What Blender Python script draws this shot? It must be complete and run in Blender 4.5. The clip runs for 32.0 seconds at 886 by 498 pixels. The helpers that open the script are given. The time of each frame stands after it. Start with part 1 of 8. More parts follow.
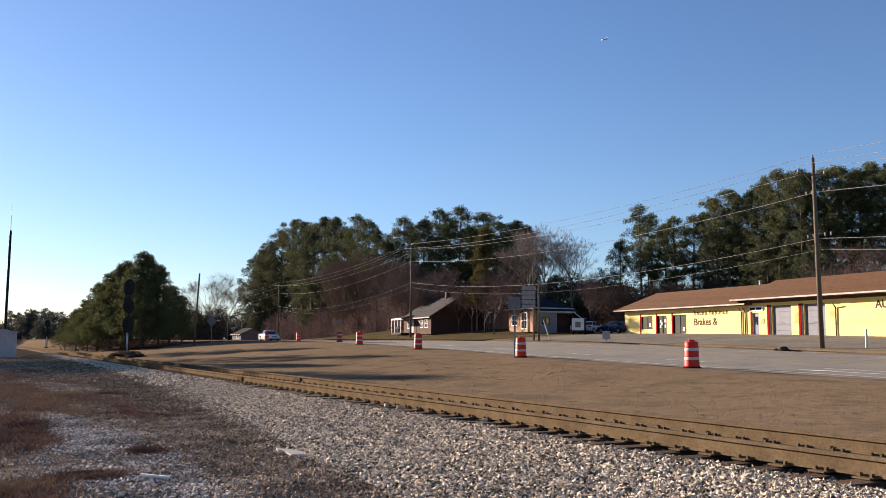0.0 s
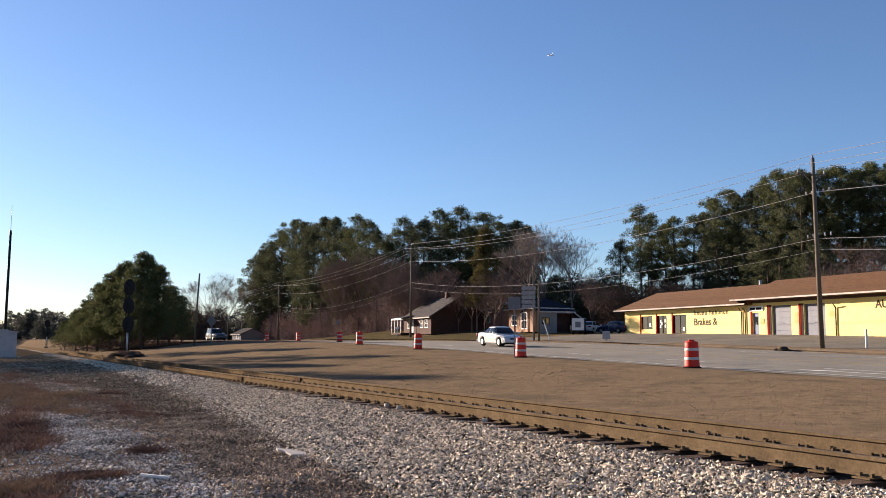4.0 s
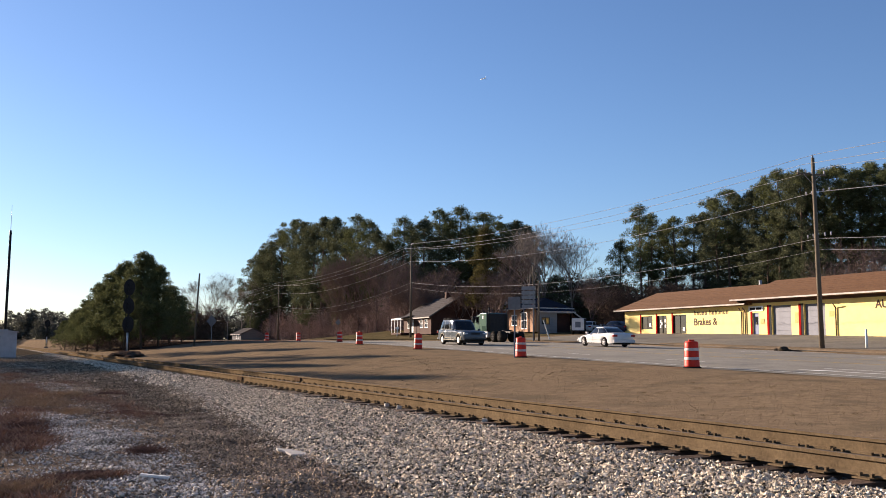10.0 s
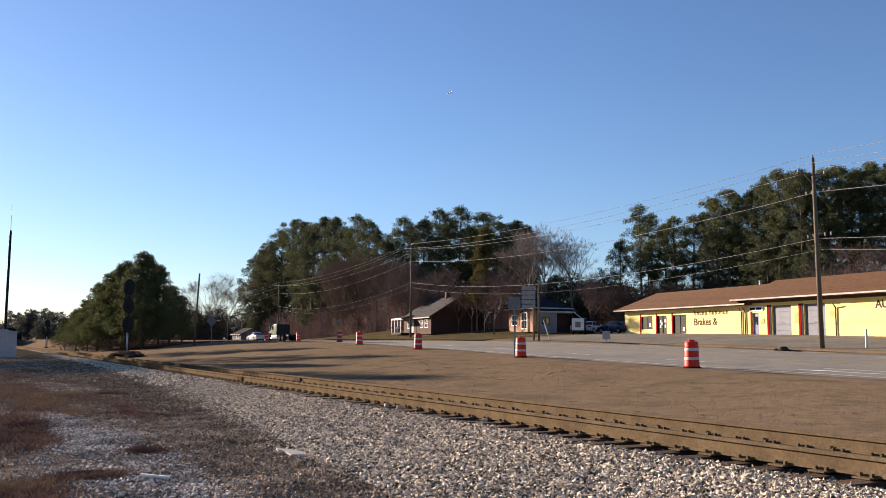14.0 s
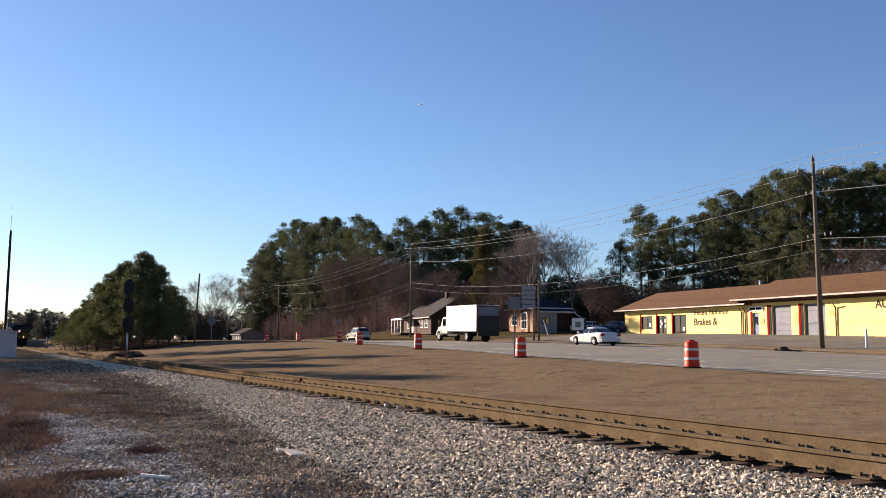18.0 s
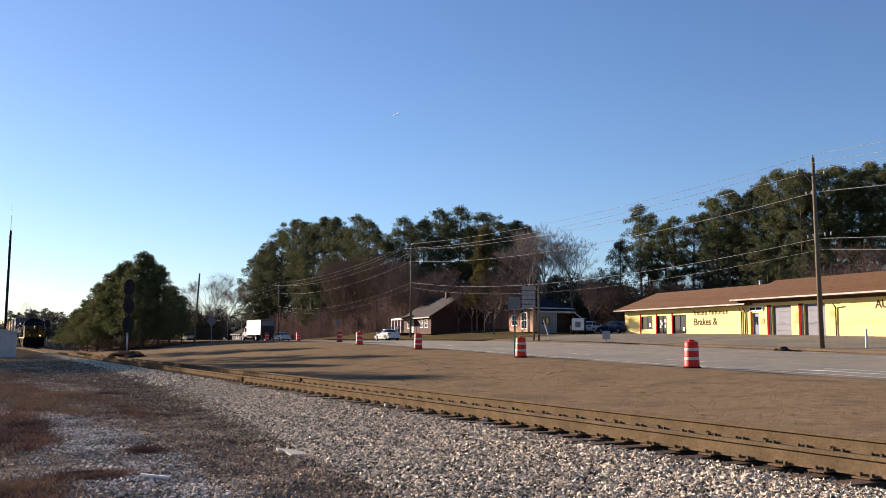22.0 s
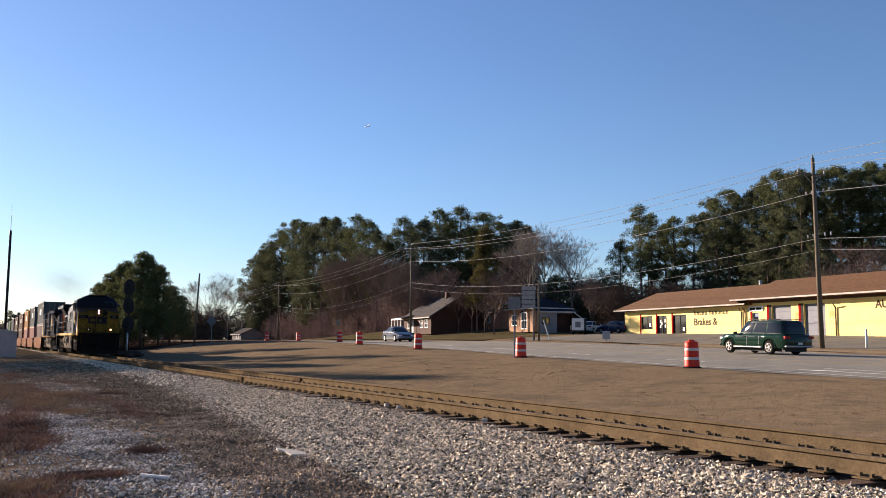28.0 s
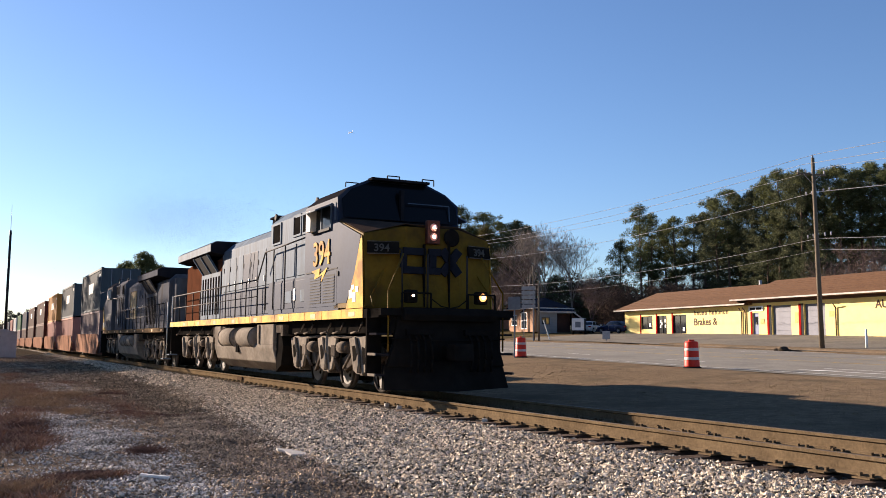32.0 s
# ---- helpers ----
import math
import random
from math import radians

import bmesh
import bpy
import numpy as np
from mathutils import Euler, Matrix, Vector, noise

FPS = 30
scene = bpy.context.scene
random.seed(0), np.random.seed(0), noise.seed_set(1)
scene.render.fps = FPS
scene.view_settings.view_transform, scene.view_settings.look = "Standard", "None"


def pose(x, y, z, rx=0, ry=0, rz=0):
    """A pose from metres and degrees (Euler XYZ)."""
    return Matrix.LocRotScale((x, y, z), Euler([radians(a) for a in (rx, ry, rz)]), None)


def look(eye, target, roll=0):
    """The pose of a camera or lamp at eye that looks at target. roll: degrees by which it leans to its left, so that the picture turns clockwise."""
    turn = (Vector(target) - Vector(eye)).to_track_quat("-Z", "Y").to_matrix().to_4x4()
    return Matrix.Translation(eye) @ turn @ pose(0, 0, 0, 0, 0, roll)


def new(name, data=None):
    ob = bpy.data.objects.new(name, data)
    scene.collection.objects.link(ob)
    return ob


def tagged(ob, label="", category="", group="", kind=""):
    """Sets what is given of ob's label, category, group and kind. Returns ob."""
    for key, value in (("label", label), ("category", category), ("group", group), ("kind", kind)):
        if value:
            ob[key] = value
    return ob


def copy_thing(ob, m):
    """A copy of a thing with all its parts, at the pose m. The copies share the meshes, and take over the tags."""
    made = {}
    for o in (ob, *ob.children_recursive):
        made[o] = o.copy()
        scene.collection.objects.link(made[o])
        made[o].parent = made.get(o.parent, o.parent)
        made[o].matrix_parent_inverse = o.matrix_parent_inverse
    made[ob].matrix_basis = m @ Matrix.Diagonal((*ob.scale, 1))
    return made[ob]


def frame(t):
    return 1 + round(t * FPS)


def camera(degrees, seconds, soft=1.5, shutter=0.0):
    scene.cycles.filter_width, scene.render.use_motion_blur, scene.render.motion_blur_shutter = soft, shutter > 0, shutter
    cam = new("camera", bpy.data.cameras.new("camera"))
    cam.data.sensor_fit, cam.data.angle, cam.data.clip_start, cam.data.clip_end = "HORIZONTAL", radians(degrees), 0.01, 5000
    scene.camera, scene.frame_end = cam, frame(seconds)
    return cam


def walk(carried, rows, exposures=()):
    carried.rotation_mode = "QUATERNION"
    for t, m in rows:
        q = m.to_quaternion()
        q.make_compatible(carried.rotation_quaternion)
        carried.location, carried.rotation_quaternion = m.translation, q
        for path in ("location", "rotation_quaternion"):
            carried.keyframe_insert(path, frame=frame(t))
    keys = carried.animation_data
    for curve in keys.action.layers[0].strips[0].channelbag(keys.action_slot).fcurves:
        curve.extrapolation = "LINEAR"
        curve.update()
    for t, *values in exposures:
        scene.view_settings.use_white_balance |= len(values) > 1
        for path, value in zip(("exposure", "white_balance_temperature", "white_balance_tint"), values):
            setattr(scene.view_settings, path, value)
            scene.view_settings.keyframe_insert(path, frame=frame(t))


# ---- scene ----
# Camera on a tripod beside a single railway line; z = 0 is the top of the rails.
EYE = Vector((0.0, 0.0, 1.047))
TILT = radians(5.9)
cam = camera(52.38, 32.0, soft=0.7)
AIM = look(EYE, EYE + Vector((0, math.cos(TILT), math.sin(TILT))), 0.38)
walk(cam, [(0.0, AIM), (32.0, AIM)], exposures=[(0.0, 1.66, 6600, 21), (30.6, 1.66, 6600, 21), (32.0, 1.8, 6600, 21)])

# ---- sky and sun ----
SUN_AZ, SUN_EL = radians(-50.3), radians(14.5)
world = bpy.data.worlds.new("sky")
scene.world = world
world.use_nodes = True
wn = world.node_tree.nodes
sky = wn.new("ShaderNodeTexSky")
sky.sky_type = "NISHITA"
sky.sun_disc = False
sky.sun_elevation, sky.sun_rotation = SUN_EL, SUN_AZ
sky.air_density, sky.dust_density, sky.ozone_density = 1.0, 0.15, 4.7
wn["Background"].inputs["Strength"].default_value = 0.05
world.node_tree.links.new(sky.outputs[0], wn["Background"].inputs["Color"])
sun_data = bpy.data.lights.new("sun", "SUN")
sun_data.energy, sun_data.angle, sun_data.color = 5.0, radians(0.55), (1.0, 0.86, 0.66)
sun = new("sun", sun_data)
sun.matrix_world = look((0, 0, 60), Vector((0, 0, 60)) - Vector((math.sin(SUN_AZ) * math.cos(SUN_EL), math.cos(SUN_AZ) * math.cos(SUN_EL), math.sin(SUN_EL))))

# ---- plan: track and road frames ----
TH = radians(27.24)          # bearing of the track, left of the view
RB = radians(20.6)           # bearing of the road
TU, TN = Vector((-math.sin(TH), math.cos(TH))), Vector((math.cos(TH), math.sin(TH)))
RU, RN = Vector((-math.sin(RB), math.cos(RB))), Vector((math.cos(RB), math.sin(RB)))
NEAR_RAIL, MID, FAR_RAIL = 7.671, 8.426, 9.181
TRACK_HEAD = math.degrees(TH) - 90
GRADE = -0.0023


def tpos(s, n):
    return TU.x * s + TN.x * n, TU.y * s + TN.y * n


def rpos(s, n):
    return RU.x * s + RN.x * n, RU.y * s + RN.y * n


def smooth(a, b, v):
    v = min(1.0, max(0.0, (v - a) / (b - a)))
    return v * v * (3 - 2 * v)


ROAD_S = (-120, 0, 28, 40, 55, 69, 85, 105, 160, 700)
ROAD_Z = (-0.35, -0.1, 0.17, 0.34, 0.62, 0.85, 1.0, 1.06, 1.02, 1.02)
BEND, BEND_R, BEND_TURN = 50.0, 550.0, radians(12)


def rcurve(s, n):
    """A place on the road, which bends to the left past BEND and then runs straight."""
    if s <= BEND:
        return rpos(s, n)
    a, r = min(BEND_TURN, (s - BEND) / BEND_R), BEND_R + n - 28
    past = max(0.0, s - BEND - BEND_TURN * BEND_R)
    return rpos(BEND + r * math.sin(a) + past * math.cos(a), 28 - BEND_R + r * math.cos(a) - past * math.sin(a))


def uncurve(x, y):
    """Road frame of a place: way along and distance across."""
    rs, rn = x * RU.x + y * RU.y, x * RN.x + y * RN.y
    if rs > BEND:
        u, v = rs - BEND, rn - (28 - BEND_R)
        a = min(BEND_TURN, math.atan2(u, v))
        rn = u * math.sin(a) + v * math.cos(a) - BEND_R + 28
        rs = BEND + a * BEND_R + u * math.cos(a) - v * math.sin(a)
    return rs, rn


def road_z(rs, rn):
    for i in range(len(ROAD_S) - 1):
        if rs <= ROAD_S[i + 1]:
            break
    k = max(0.0, min(1.0, (rs - ROAD_S[i]) / (ROAD_S[i + 1] - ROAD_S[i])))
    return ROAD_Z[i] + (ROAD_Z[i + 1] - ROAD_Z[i]) * k + 0.14 * smooth(23.0, 34.0, rn) * smooth(125.0, 95.0, rs)


def ground_z(x, y):
    s, n = x * TU.x + y * TU.y, x * TN.x + y * TN.y
    rs, rn = uncurve(x, y)
    g = GRADE * max(-50, min(300, s))
    low = -0.46 - 0.12 * smooth(2.0, -6.0, n) + g
    if n < 6.0:
        return low + 0.05 * noise.noise((x * 0.35, y * 0.35, 0)) + 0.02 * noise.noise((x * 1.7, y * 1.7, 3))
    verge = -0.33 + g
    if rn < 20.2:
        w = max(0.0, n - 10.2) / (max(0.0, n - 10.2) + max(0.05, 20.2 - rn))
        base = low + (verge - low) * smooth(6.0, 10.2, n)
        z = base + (road_z(rs, 20.2) - 0.02 - base) * smooth(0, 1, w) ** 0.9
        return z + 0.03 * noise.noise((x * 0.3, y * 0.3, 5)) * smooth(10.5, 12, n) * smooth(20.2, 19, rn)
    z = road_z(rs, rn)
    z += (0.12 + 0.14 * smooth(95, 125, rs) + 0.1 * smooth(105, 160, rs)) * (1 - smooth(142, 168, rs)) * smooth(41, 41.6, rn) + (0.85 + 0.75 * smooth(90, 112, rs)) * (1 - 0.9 * smooth(142, 168, rs)) * min(1.0, max(0.0, (rn - 41.3) / 13.7)) + 0.004 * max(0, min(400, rn - 56))
    return z


# ---- small mesh kit ----
def quad_box(bm, x0, x1, y0, y1, z0, z1, m=None):
    vs = [bm.verts.new((x, y, z)) for z in (z0, z1) for y in (y0, y1) for x in (x0, x1)]
    for f in ((0, 2, 3, 1), (4, 5, 7, 6), (0, 1, 5, 4), (2, 6, 7, 3), (0, 4, 6, 2), (1, 3, 7, 5)):
        bm.faces.new([vs[i] for i in f])
    if m is not None:
        bmesh.ops.transform(bm, matrix=m, verts=vs)
    return vs


def box(x0, x1, y0, y1, z0, z1, bevel=0.0, m=None):
    bm = bmesh.new()
    quad_box(bm, x0, x1, y0, y1, z0, z1)
    if bevel:
        bmesh.ops.bevel(bm, geom=bm.edges[:], offset=bevel, segments=2, affect="EDGES", profile=0.6)
    if m is not None:
        bmesh.ops.transform(bm, matrix=m, verts=bm.verts[:])
    return bm


def tube_into(bm, p0, p1, r0, r1=None, seg=8, caps=True):
    r1 = r0 if r1 is None else r1
    p0, p1 = Vector(p0), Vector(p1)
    q = (p1 - p0).to_track_quat("Z", "Y").to_matrix()
    rings = []
    for p, r in ((p0, r0), (p1, r1)):
        rings.append([bm.verts.new(p + q @ Vector((math.cos(a) * r, math.sin(a) * r, 0))) for a in (2 * math.pi * i / seg for i in range(seg))])
    for i in range(seg):
        j = (i + 1) % seg
        f = bm.faces.new((rings[0][i], rings[0][j], rings[1][j], rings[1][i]))
        f.smooth = seg > 5
    if caps and seg > 2:
        bm.faces.new(rings[0][::-1])
        bm.faces.new(rings[1])


def tube(p0, p1, r0, r1=None, seg=8):
    bm = bmesh.new()
    tube_into(bm, p0, p1, r0, r1, seg)
    return bm


def pipe(points, r, seg=6):
    bm = bmesh.new()
    for a, b in zip(points, points[1:]):
        tube_into(bm, a, b, r, r, seg)
    return bm


def prism(outline, depth, axis="y", at=0.0, bevel=0.0):
    """An outline of (u, v) drawn in the plane across axis and pushed along it from at to at + depth."""
    bm = bmesh.new()
    put = {"x": lambda u, v, d: (d, u, v), "y": lambda u, v, d: (u, d, v), "z": lambda u, v, d: (u, v, d)}[axis]
    a = [bm.verts.new(put(u, v, at)) for u, v in outline]
    b = [bm.verts.new(put(u, v, at + depth)) for u, v in outline]
    n = len(outline)
    for i in range(n):
        bm.faces.new((a[i], a[(i + 1) % n], b[(i + 1) % n], b[i]))
    bm.faces.new(a[::-1])
    bm.faces.new(b)
    bmesh.ops.recalc_face_normals(bm, faces=bm.faces[:])
    if bevel:
        bmesh.ops.bevel(bm, geom=bm.edges[:], offset=bevel, segments=2, affect="EDGES", profile=0.6)
    return bm


def lathe(profile, seg=20, axis="z"):
    """Turn (r, h) pairs round an axis."""
    bm = bmesh.new()
    rings = []
    for r, h in profile:
        ring = []
        for i in range(seg):
            a = 2 * math.pi * i / seg
            c, s = math.cos(a) * r, math.sin(a) * r
            ring.append(bm.verts.new({"z": (c, s, h), "y": (c, h, s), "x": (h, c, s)}[axis]))
        rings.append(ring)
    for a, b in zip(rings, rings[1:]):
        for i in range(seg):
            j = (i + 1) % seg
            bm.faces.new((a[i], a[j], b[j], b[i])).smooth = True
    bm.faces.new(rings[0][::-1])
    bm.faces.new(rings[-1])
    bmesh.ops.recalc_face_normals(bm, faces=bm.faces[:])
    return bm


def join(*bms):
    out = bmesh.new()
    for b in bms:
        me = bpy.data.meshes.new("tmp")
        b.to_mesh(me)
        b.free()
        out.from_mesh(me)
        bpy.data.meshes.remove(me)
    return out


def mesh_of(name, bm, material):
    me = bpy.data.meshes.new(name)
    bm.to_mesh(me)
    bm.free()
    for m in material if isinstance(material, (list, tuple)) else [material]:
        me.materials.append(m)
    return me


def part(name, bm, material, parent=None, label="", m=None):
    """One mesh object under a thing or a part; bm may be a bmesh or a finished mesh."""
    me = bm if isinstance(bm, bpy.types.Mesh) else mesh_of(name, bm, material)
    ob = new(name, me)
    ob.parent = parent
    if m is not None:
        ob.matrix_basis = m
    if label:
        tagged(ob, label)
    return ob


def thing(name, label, category, m=None, group="", kind=""):
    ob = new(name)
    ob.empty_display_size = 0.2
    if m is not None:
        ob.matrix_basis = m
    return tagged(ob, label, category, group, kind)


def solid(name, verts, faces, material, smooth_faces=False):
    """A mesh from numpy arrays of vertices and of equal-sided faces."""
    verts, faces = np.asarray(verts, dtype=np.float32), np.asarray(faces, dtype=np.int32)
    me = bpy.data.meshes.new(name)
    k = faces.shape[1]
    me.vertices.add(len(verts))
    me.vertices.foreach_set("co", verts.ravel())
    me.loops.add(faces.size)
    me.loops.foreach_set("vertex_index", faces.ravel())
    me.polygons.add(len(faces))
    me.polygons.foreach_set("loop_start", np.arange(0, faces.size, k, dtype=np.int32))
    me.polygons.foreach_set("use_smooth", np.full(len(faces), smooth_faces))
    me.update(calc_edges=True)
    for m in material if isinstance(material, (list, tuple)) else [material]:
        me.materials.append(m)
    return me


# ---- materials ----
def material(name, a, b=None, scale=4.0, rough=0.8, metal=0.0, bump=0.0, bump_scale=None, fine=None, spread=0.0, island=0.0,
             coords="Object", stain=None, stain_scale=0.6, stain_at=(0.52, 0.7), squash=None, spec=0.15, coat=0.0, translucent=0.0):
    """Two-scale procedural surface: colours a to b by noise, a darker or lighter stain on a larger scale, fine grain and bump."""
    m = bpy.data.materials.new(name)
    m.use_nodes = True
    nt = m.node_tree
    n, l = nt.nodes, nt.links
    p = n["Principled BSDF"]
    p.inputs["Roughness"].default_value = rough
    p.inputs["Metallic"].default_value = metal
    p.inputs["Specular IOR Level"].default_value = spec
    p.inputs["Coat Weight"].default_value = coat
    b = b or tuple(c * 0.8 for c in a)
    if coords == "World":
        src = n.new("ShaderNodeNewGeometry").outputs["Position"]
    else:
        src = n.new("ShaderNodeTexCoord").outputs["Object"]
    if squash:
        mp = n.new("ShaderNodeMapping")
        mp.inputs["Scale"].default_value = squash
        l.new(src, mp.inputs[0])
        src = mp.outputs[0]

    def noise_tex(sc, detail=4.0, ro=0.6):
        t = n.new("ShaderNodeTexNoise")
        t.inputs["Scale"].default_value = sc
        t.inputs["Detail"].default_value = detail
        t.inputs["Roughness"].default_value = ro
        l.new(src, t.inputs["Vector"])
        return t.outputs["Fac"]

    def ramp(fac, lo, hi):
        r = n.new("ShaderNodeMapRange")
        r.inputs["From Min"].default_value, r.inputs["From Max"].default_value = lo, hi
        l.new(fac, r.inputs["Value"])
        return r.outputs["Result"]

    def mix(fac, c1, c2, blend="MIX"):
        x = n.new("ShaderNodeMix")
        x.data_type, x.blend_type = "RGBA", blend
        if isinstance(fac, float):
            x.inputs[0].default_value = fac
        else:
            l.new(fac, x.inputs[0])
        for i, c in ((6, c1), (7, c2)):
            if isinstance(c, tuple):
                x.inputs[i].default_value = (*c, 1)
            else:
                l.new(c, x.inputs[i])
        return x.outputs[2]

    col = mix(ramp(noise_tex(scale), 0.32, 0.68), a, b)
    if fine:
        col = mix(ramp(noise_tex(scale * 9, 2.0), 0.35, 0.65), col, mix(1.0, col, (fine, fine, fine), "MULTIPLY"))
    if stain:
        col = mix(ramp(noise_tex(stain_scale, 5.0), *stain_at), col, stain)
    if spread or island:
        if spread:
            rnd = n.new("ShaderNodeObjectInfo").outputs["Random"]
        else:
            rnd = n.new("ShaderNodeNewGeometry").outputs["Random Per Island"]
        amount = spread or island
        v = n.new("ShaderNodeMapRange")
        v.inputs["To Min"].default_value, v.inputs["To Max"].default_value = 1 - amount, 1 + amount * 0.8
        l.new(rnd, v.inputs["Value"])
        h = n.new("ShaderNodeHueSaturation")
        l.new(v.outputs[0], h.inputs["Value"])
        l.new(col, h.inputs["Color"])
        col = h.outputs[0]
    l.new(col, p.inputs["Base Color"])
    if bump:
        bp = n.new("ShaderNodeBump")
        bp.inputs["Strength"].default_value = min(1.0, bump)
        bp.inputs["Distance"].default_value = 0.02
        l.new(noise_tex(bump_scale or scale * 5, 5.0), bp.inputs["Height"])
        l.new(bp.outputs[0], p.inputs["Normal"])
    if translucent:
        tr = n.new("ShaderNodeBsdfTranslucent")
        l.new(col, tr.inputs["Color"])
        ms = n.new("ShaderNodeMixShader")
        ms.inputs[0].default_value = translucent
        l.new(p.outputs[0], ms.inputs[1])
        l.new(tr.outputs[0], ms.inputs[2])
        l.new(ms.outputs[0], n["Material Output"].inputs["Surface"])
    return m


def glow(name, colour, strength):
    m = bpy.data.materials.new(name)
    m.use_nodes = True
    p = m.node_tree.nodes["Principled BSDF"]
    p.inputs["Base Color"].default_value = (*colour, 1)
    p.inputs["Emission Color"].default_value = (*colour, 1)
    p.inputs["Emission Strength"].default_value = strength
    return m


def dark_glass(name, tint, rough=0.06):
    m = bpy.data.materials.new(name)
    m.use_nodes = True
    p = m.node_tree.nodes["Principled BSDF"]
    p.inputs["Base Color"].default_value = (*tint, 1)
    p.inputs["Roughness"].default_value = rough
    p.inputs["Specular IOR Level"].default_value = 0.6
    return m


DRY_GRASS = material("dry_grass", (0.27, 0.198, 0.128), (0.168, 0.124, 0.082), 4.5, 0.95, bump=0.7, bump_scale=30, fine=0.58, coords="World", stain=(0.12, 0.094, 0.064), stain_scale=0.5, stain_at=(0.5, 0.66), spec=0.0)
DIRT = material("gravel_dirt", (0.1, 0.071, 0.051), (0.185, 0.143, 0.11), 3.0, 0.95, bump=1.0, bump_scale=26, fine=0.45, coords="World", stain=(0.36, 0.32, 0.285), stain_scale=0.45, stain_at=(0.54, 0.68), spec=0.0)
# Kept far darker than the loose stones, so gaps read as shadow.
BALLAST = material("ballast_bed", (0.085, 0.07, 0.053), (0.045, 0.038, 0.03), 9, 0.95, bump=1.0, bump_scale=30, fine=0.45, coords="World", spec=0.0)
STONE = material("ballast_stone", (0.74, 0.63, 0.485), (0.25, 0.208, 0.158), 14, 0.9, island=0.9, coords="World", spec=0.0)
ASPHALT = material("asphalt", (0.262, 0.246, 0.21), (0.205, 0.192, 0.164), 0.8, 0.85, bump=0.5, bump_scale=60, fine=0.8, coords="World", stain=(0.15, 0.14, 0.12), stain_scale=0.12, stain_at=(0.5, 0.75), spec=0.06)
LOT = material("worn_lot", (0.2, 0.182, 0.15), (0.15, 0.136, 0.112), 0.5, 0.92, bump=0.5, bump_scale=40, fine=0.75, coords="World", stain=(0.22, 0.19, 0.145), stain_scale=0.2, spec=0.03)
LINE_PAINT = material("road_paint", (0.62, 0.61, 0.57), (0.45, 0.44, 0.41), 3, 0.8, coords="World")
RUST = material("rusty_rail", (0.16, 0.116, 0.07), (0.108, 0.078, 0.048), 3, 0.85, bump=0.4, bump_scale=40, fine=0.75, coords="World", spec=0.0)
RAIL_TOP = material("worn_rail_top", (0.14, 0.10, 0.06), (0.1, 0.073, 0.046), 2, 0.6, metal=0.15, coords="World", spec=0.1)
TIE = material("creosote_tie", (0.04, 0.025, 0.018), (0.1, 0.066, 0.045), 5, 0.9, bump=0.6, bump_scale=30, spread=0.4, squash=(1, 6, 6))
POLE_WOOD = material("weathered_pole", (0.095, 0.076, 0.054), (0.15, 0.122, 0.09), 5, 0.9, bump=0.5, bump_scale=40, squash=(6, 6, 0.5))
PINE_BARK = material("pine_bark", (0.07, 0.05, 0.038), (0.12, 0.085, 0.06), 8, 0.95, bump=0.8, bump_scale=30)
NEEDLES = material("pine_needles", (0.082, 0.095, 0.042), (0.118, 0.126, 0.06), 0.5, 0.75, island=0.4, spec=0.0, translucent=0.2)
NEEDLES_DARK = material("deep_pine_needles", (0.078, 0.088, 0.05), (0.112, 0.12, 0.068), 0.5, 0.75, island=0.4, spec=0.0, translucent=0.2)
TWIG = material("bare_twig", (0.19, 0.16, 0.135), (0.25, 0.215, 0.185), 3, 0.9, spec=0.0)
TWIG_DARK = material("brown_twig", (0.125, 0.092, 0.078), (0.175, 0.13, 0.112), 3, 0.9, spec=0.0)

# ---- the ground ----
def stretch(*runs):
    out = []
    for a, b, step in runs:
        out += list(np.arange(a, b, step))
    return out


def sheet(name, ss, ns, put, height, material_, smooth_faces=True):
    verts, w = [], len(ns)
    for s in ss:
        for n in ns:
            x, y = put(s, n)
            verts.append((x, y, height(x, y, s, n)))
    i = np.arange((len(ss) - 1) * (w - 1))
    a = (i // (w - 1)) * w + i % (w - 1)
    return solid(name, verts, np.stack([a, a + w, a + w + 1, a + 1], 1), material_, smooth_faces)


ground = part("ground", sheet("ground", stretch((-900, -20, 40), (-20, 60, 0.8), (60, 140, 2.0), (140, 420, 14), (420, 3401, 331)),
                              stretch((-800, -40, 60), (-40, -6, 3), (-6, 30, 0.7), (30, 70, 2.0), (70, 200, 10), (200, 2001, 200)),
                              tpos, lambda x, y, s, n: ground_z(x, y) - 0.05 * smooth(20.3, 20.9, uncurve(x, y)[1]) * smooth(42.0, 41.0, uncurve(x, y)[1]) - 0.25 * smooth(3.2, 5, n) * smooth(11.2, 10, n) - 0.2 * smooth(4.4, 3.4, n) * smooth(-30, -27, n) * smooth(-40, -28, s) * smooth(300, 280, s), DRY_GRASS), None)
tagged(ground, "dry dormant brown grass on gently sloping ground", "ground", kind="structure")
yard = part("yard", sheet("yard", stretch((-30, 40, 0.5), (40, 120, 2.0), (120, 300, 10)), stretch((-30, -4, 1.3), (-4, 4.6, 0.35)), tpos,
                          lambda x, y, s, n: ground_z(x, y) + 0.012 - 0.06 * smooth(3.6, 4.5, n) - 0.03 * smooth(-26, -30, n), DIRT), None)
tagged(yard, "dark gravelly dirt yard with pale stones and dead weeds", "dirt", kind="structure")


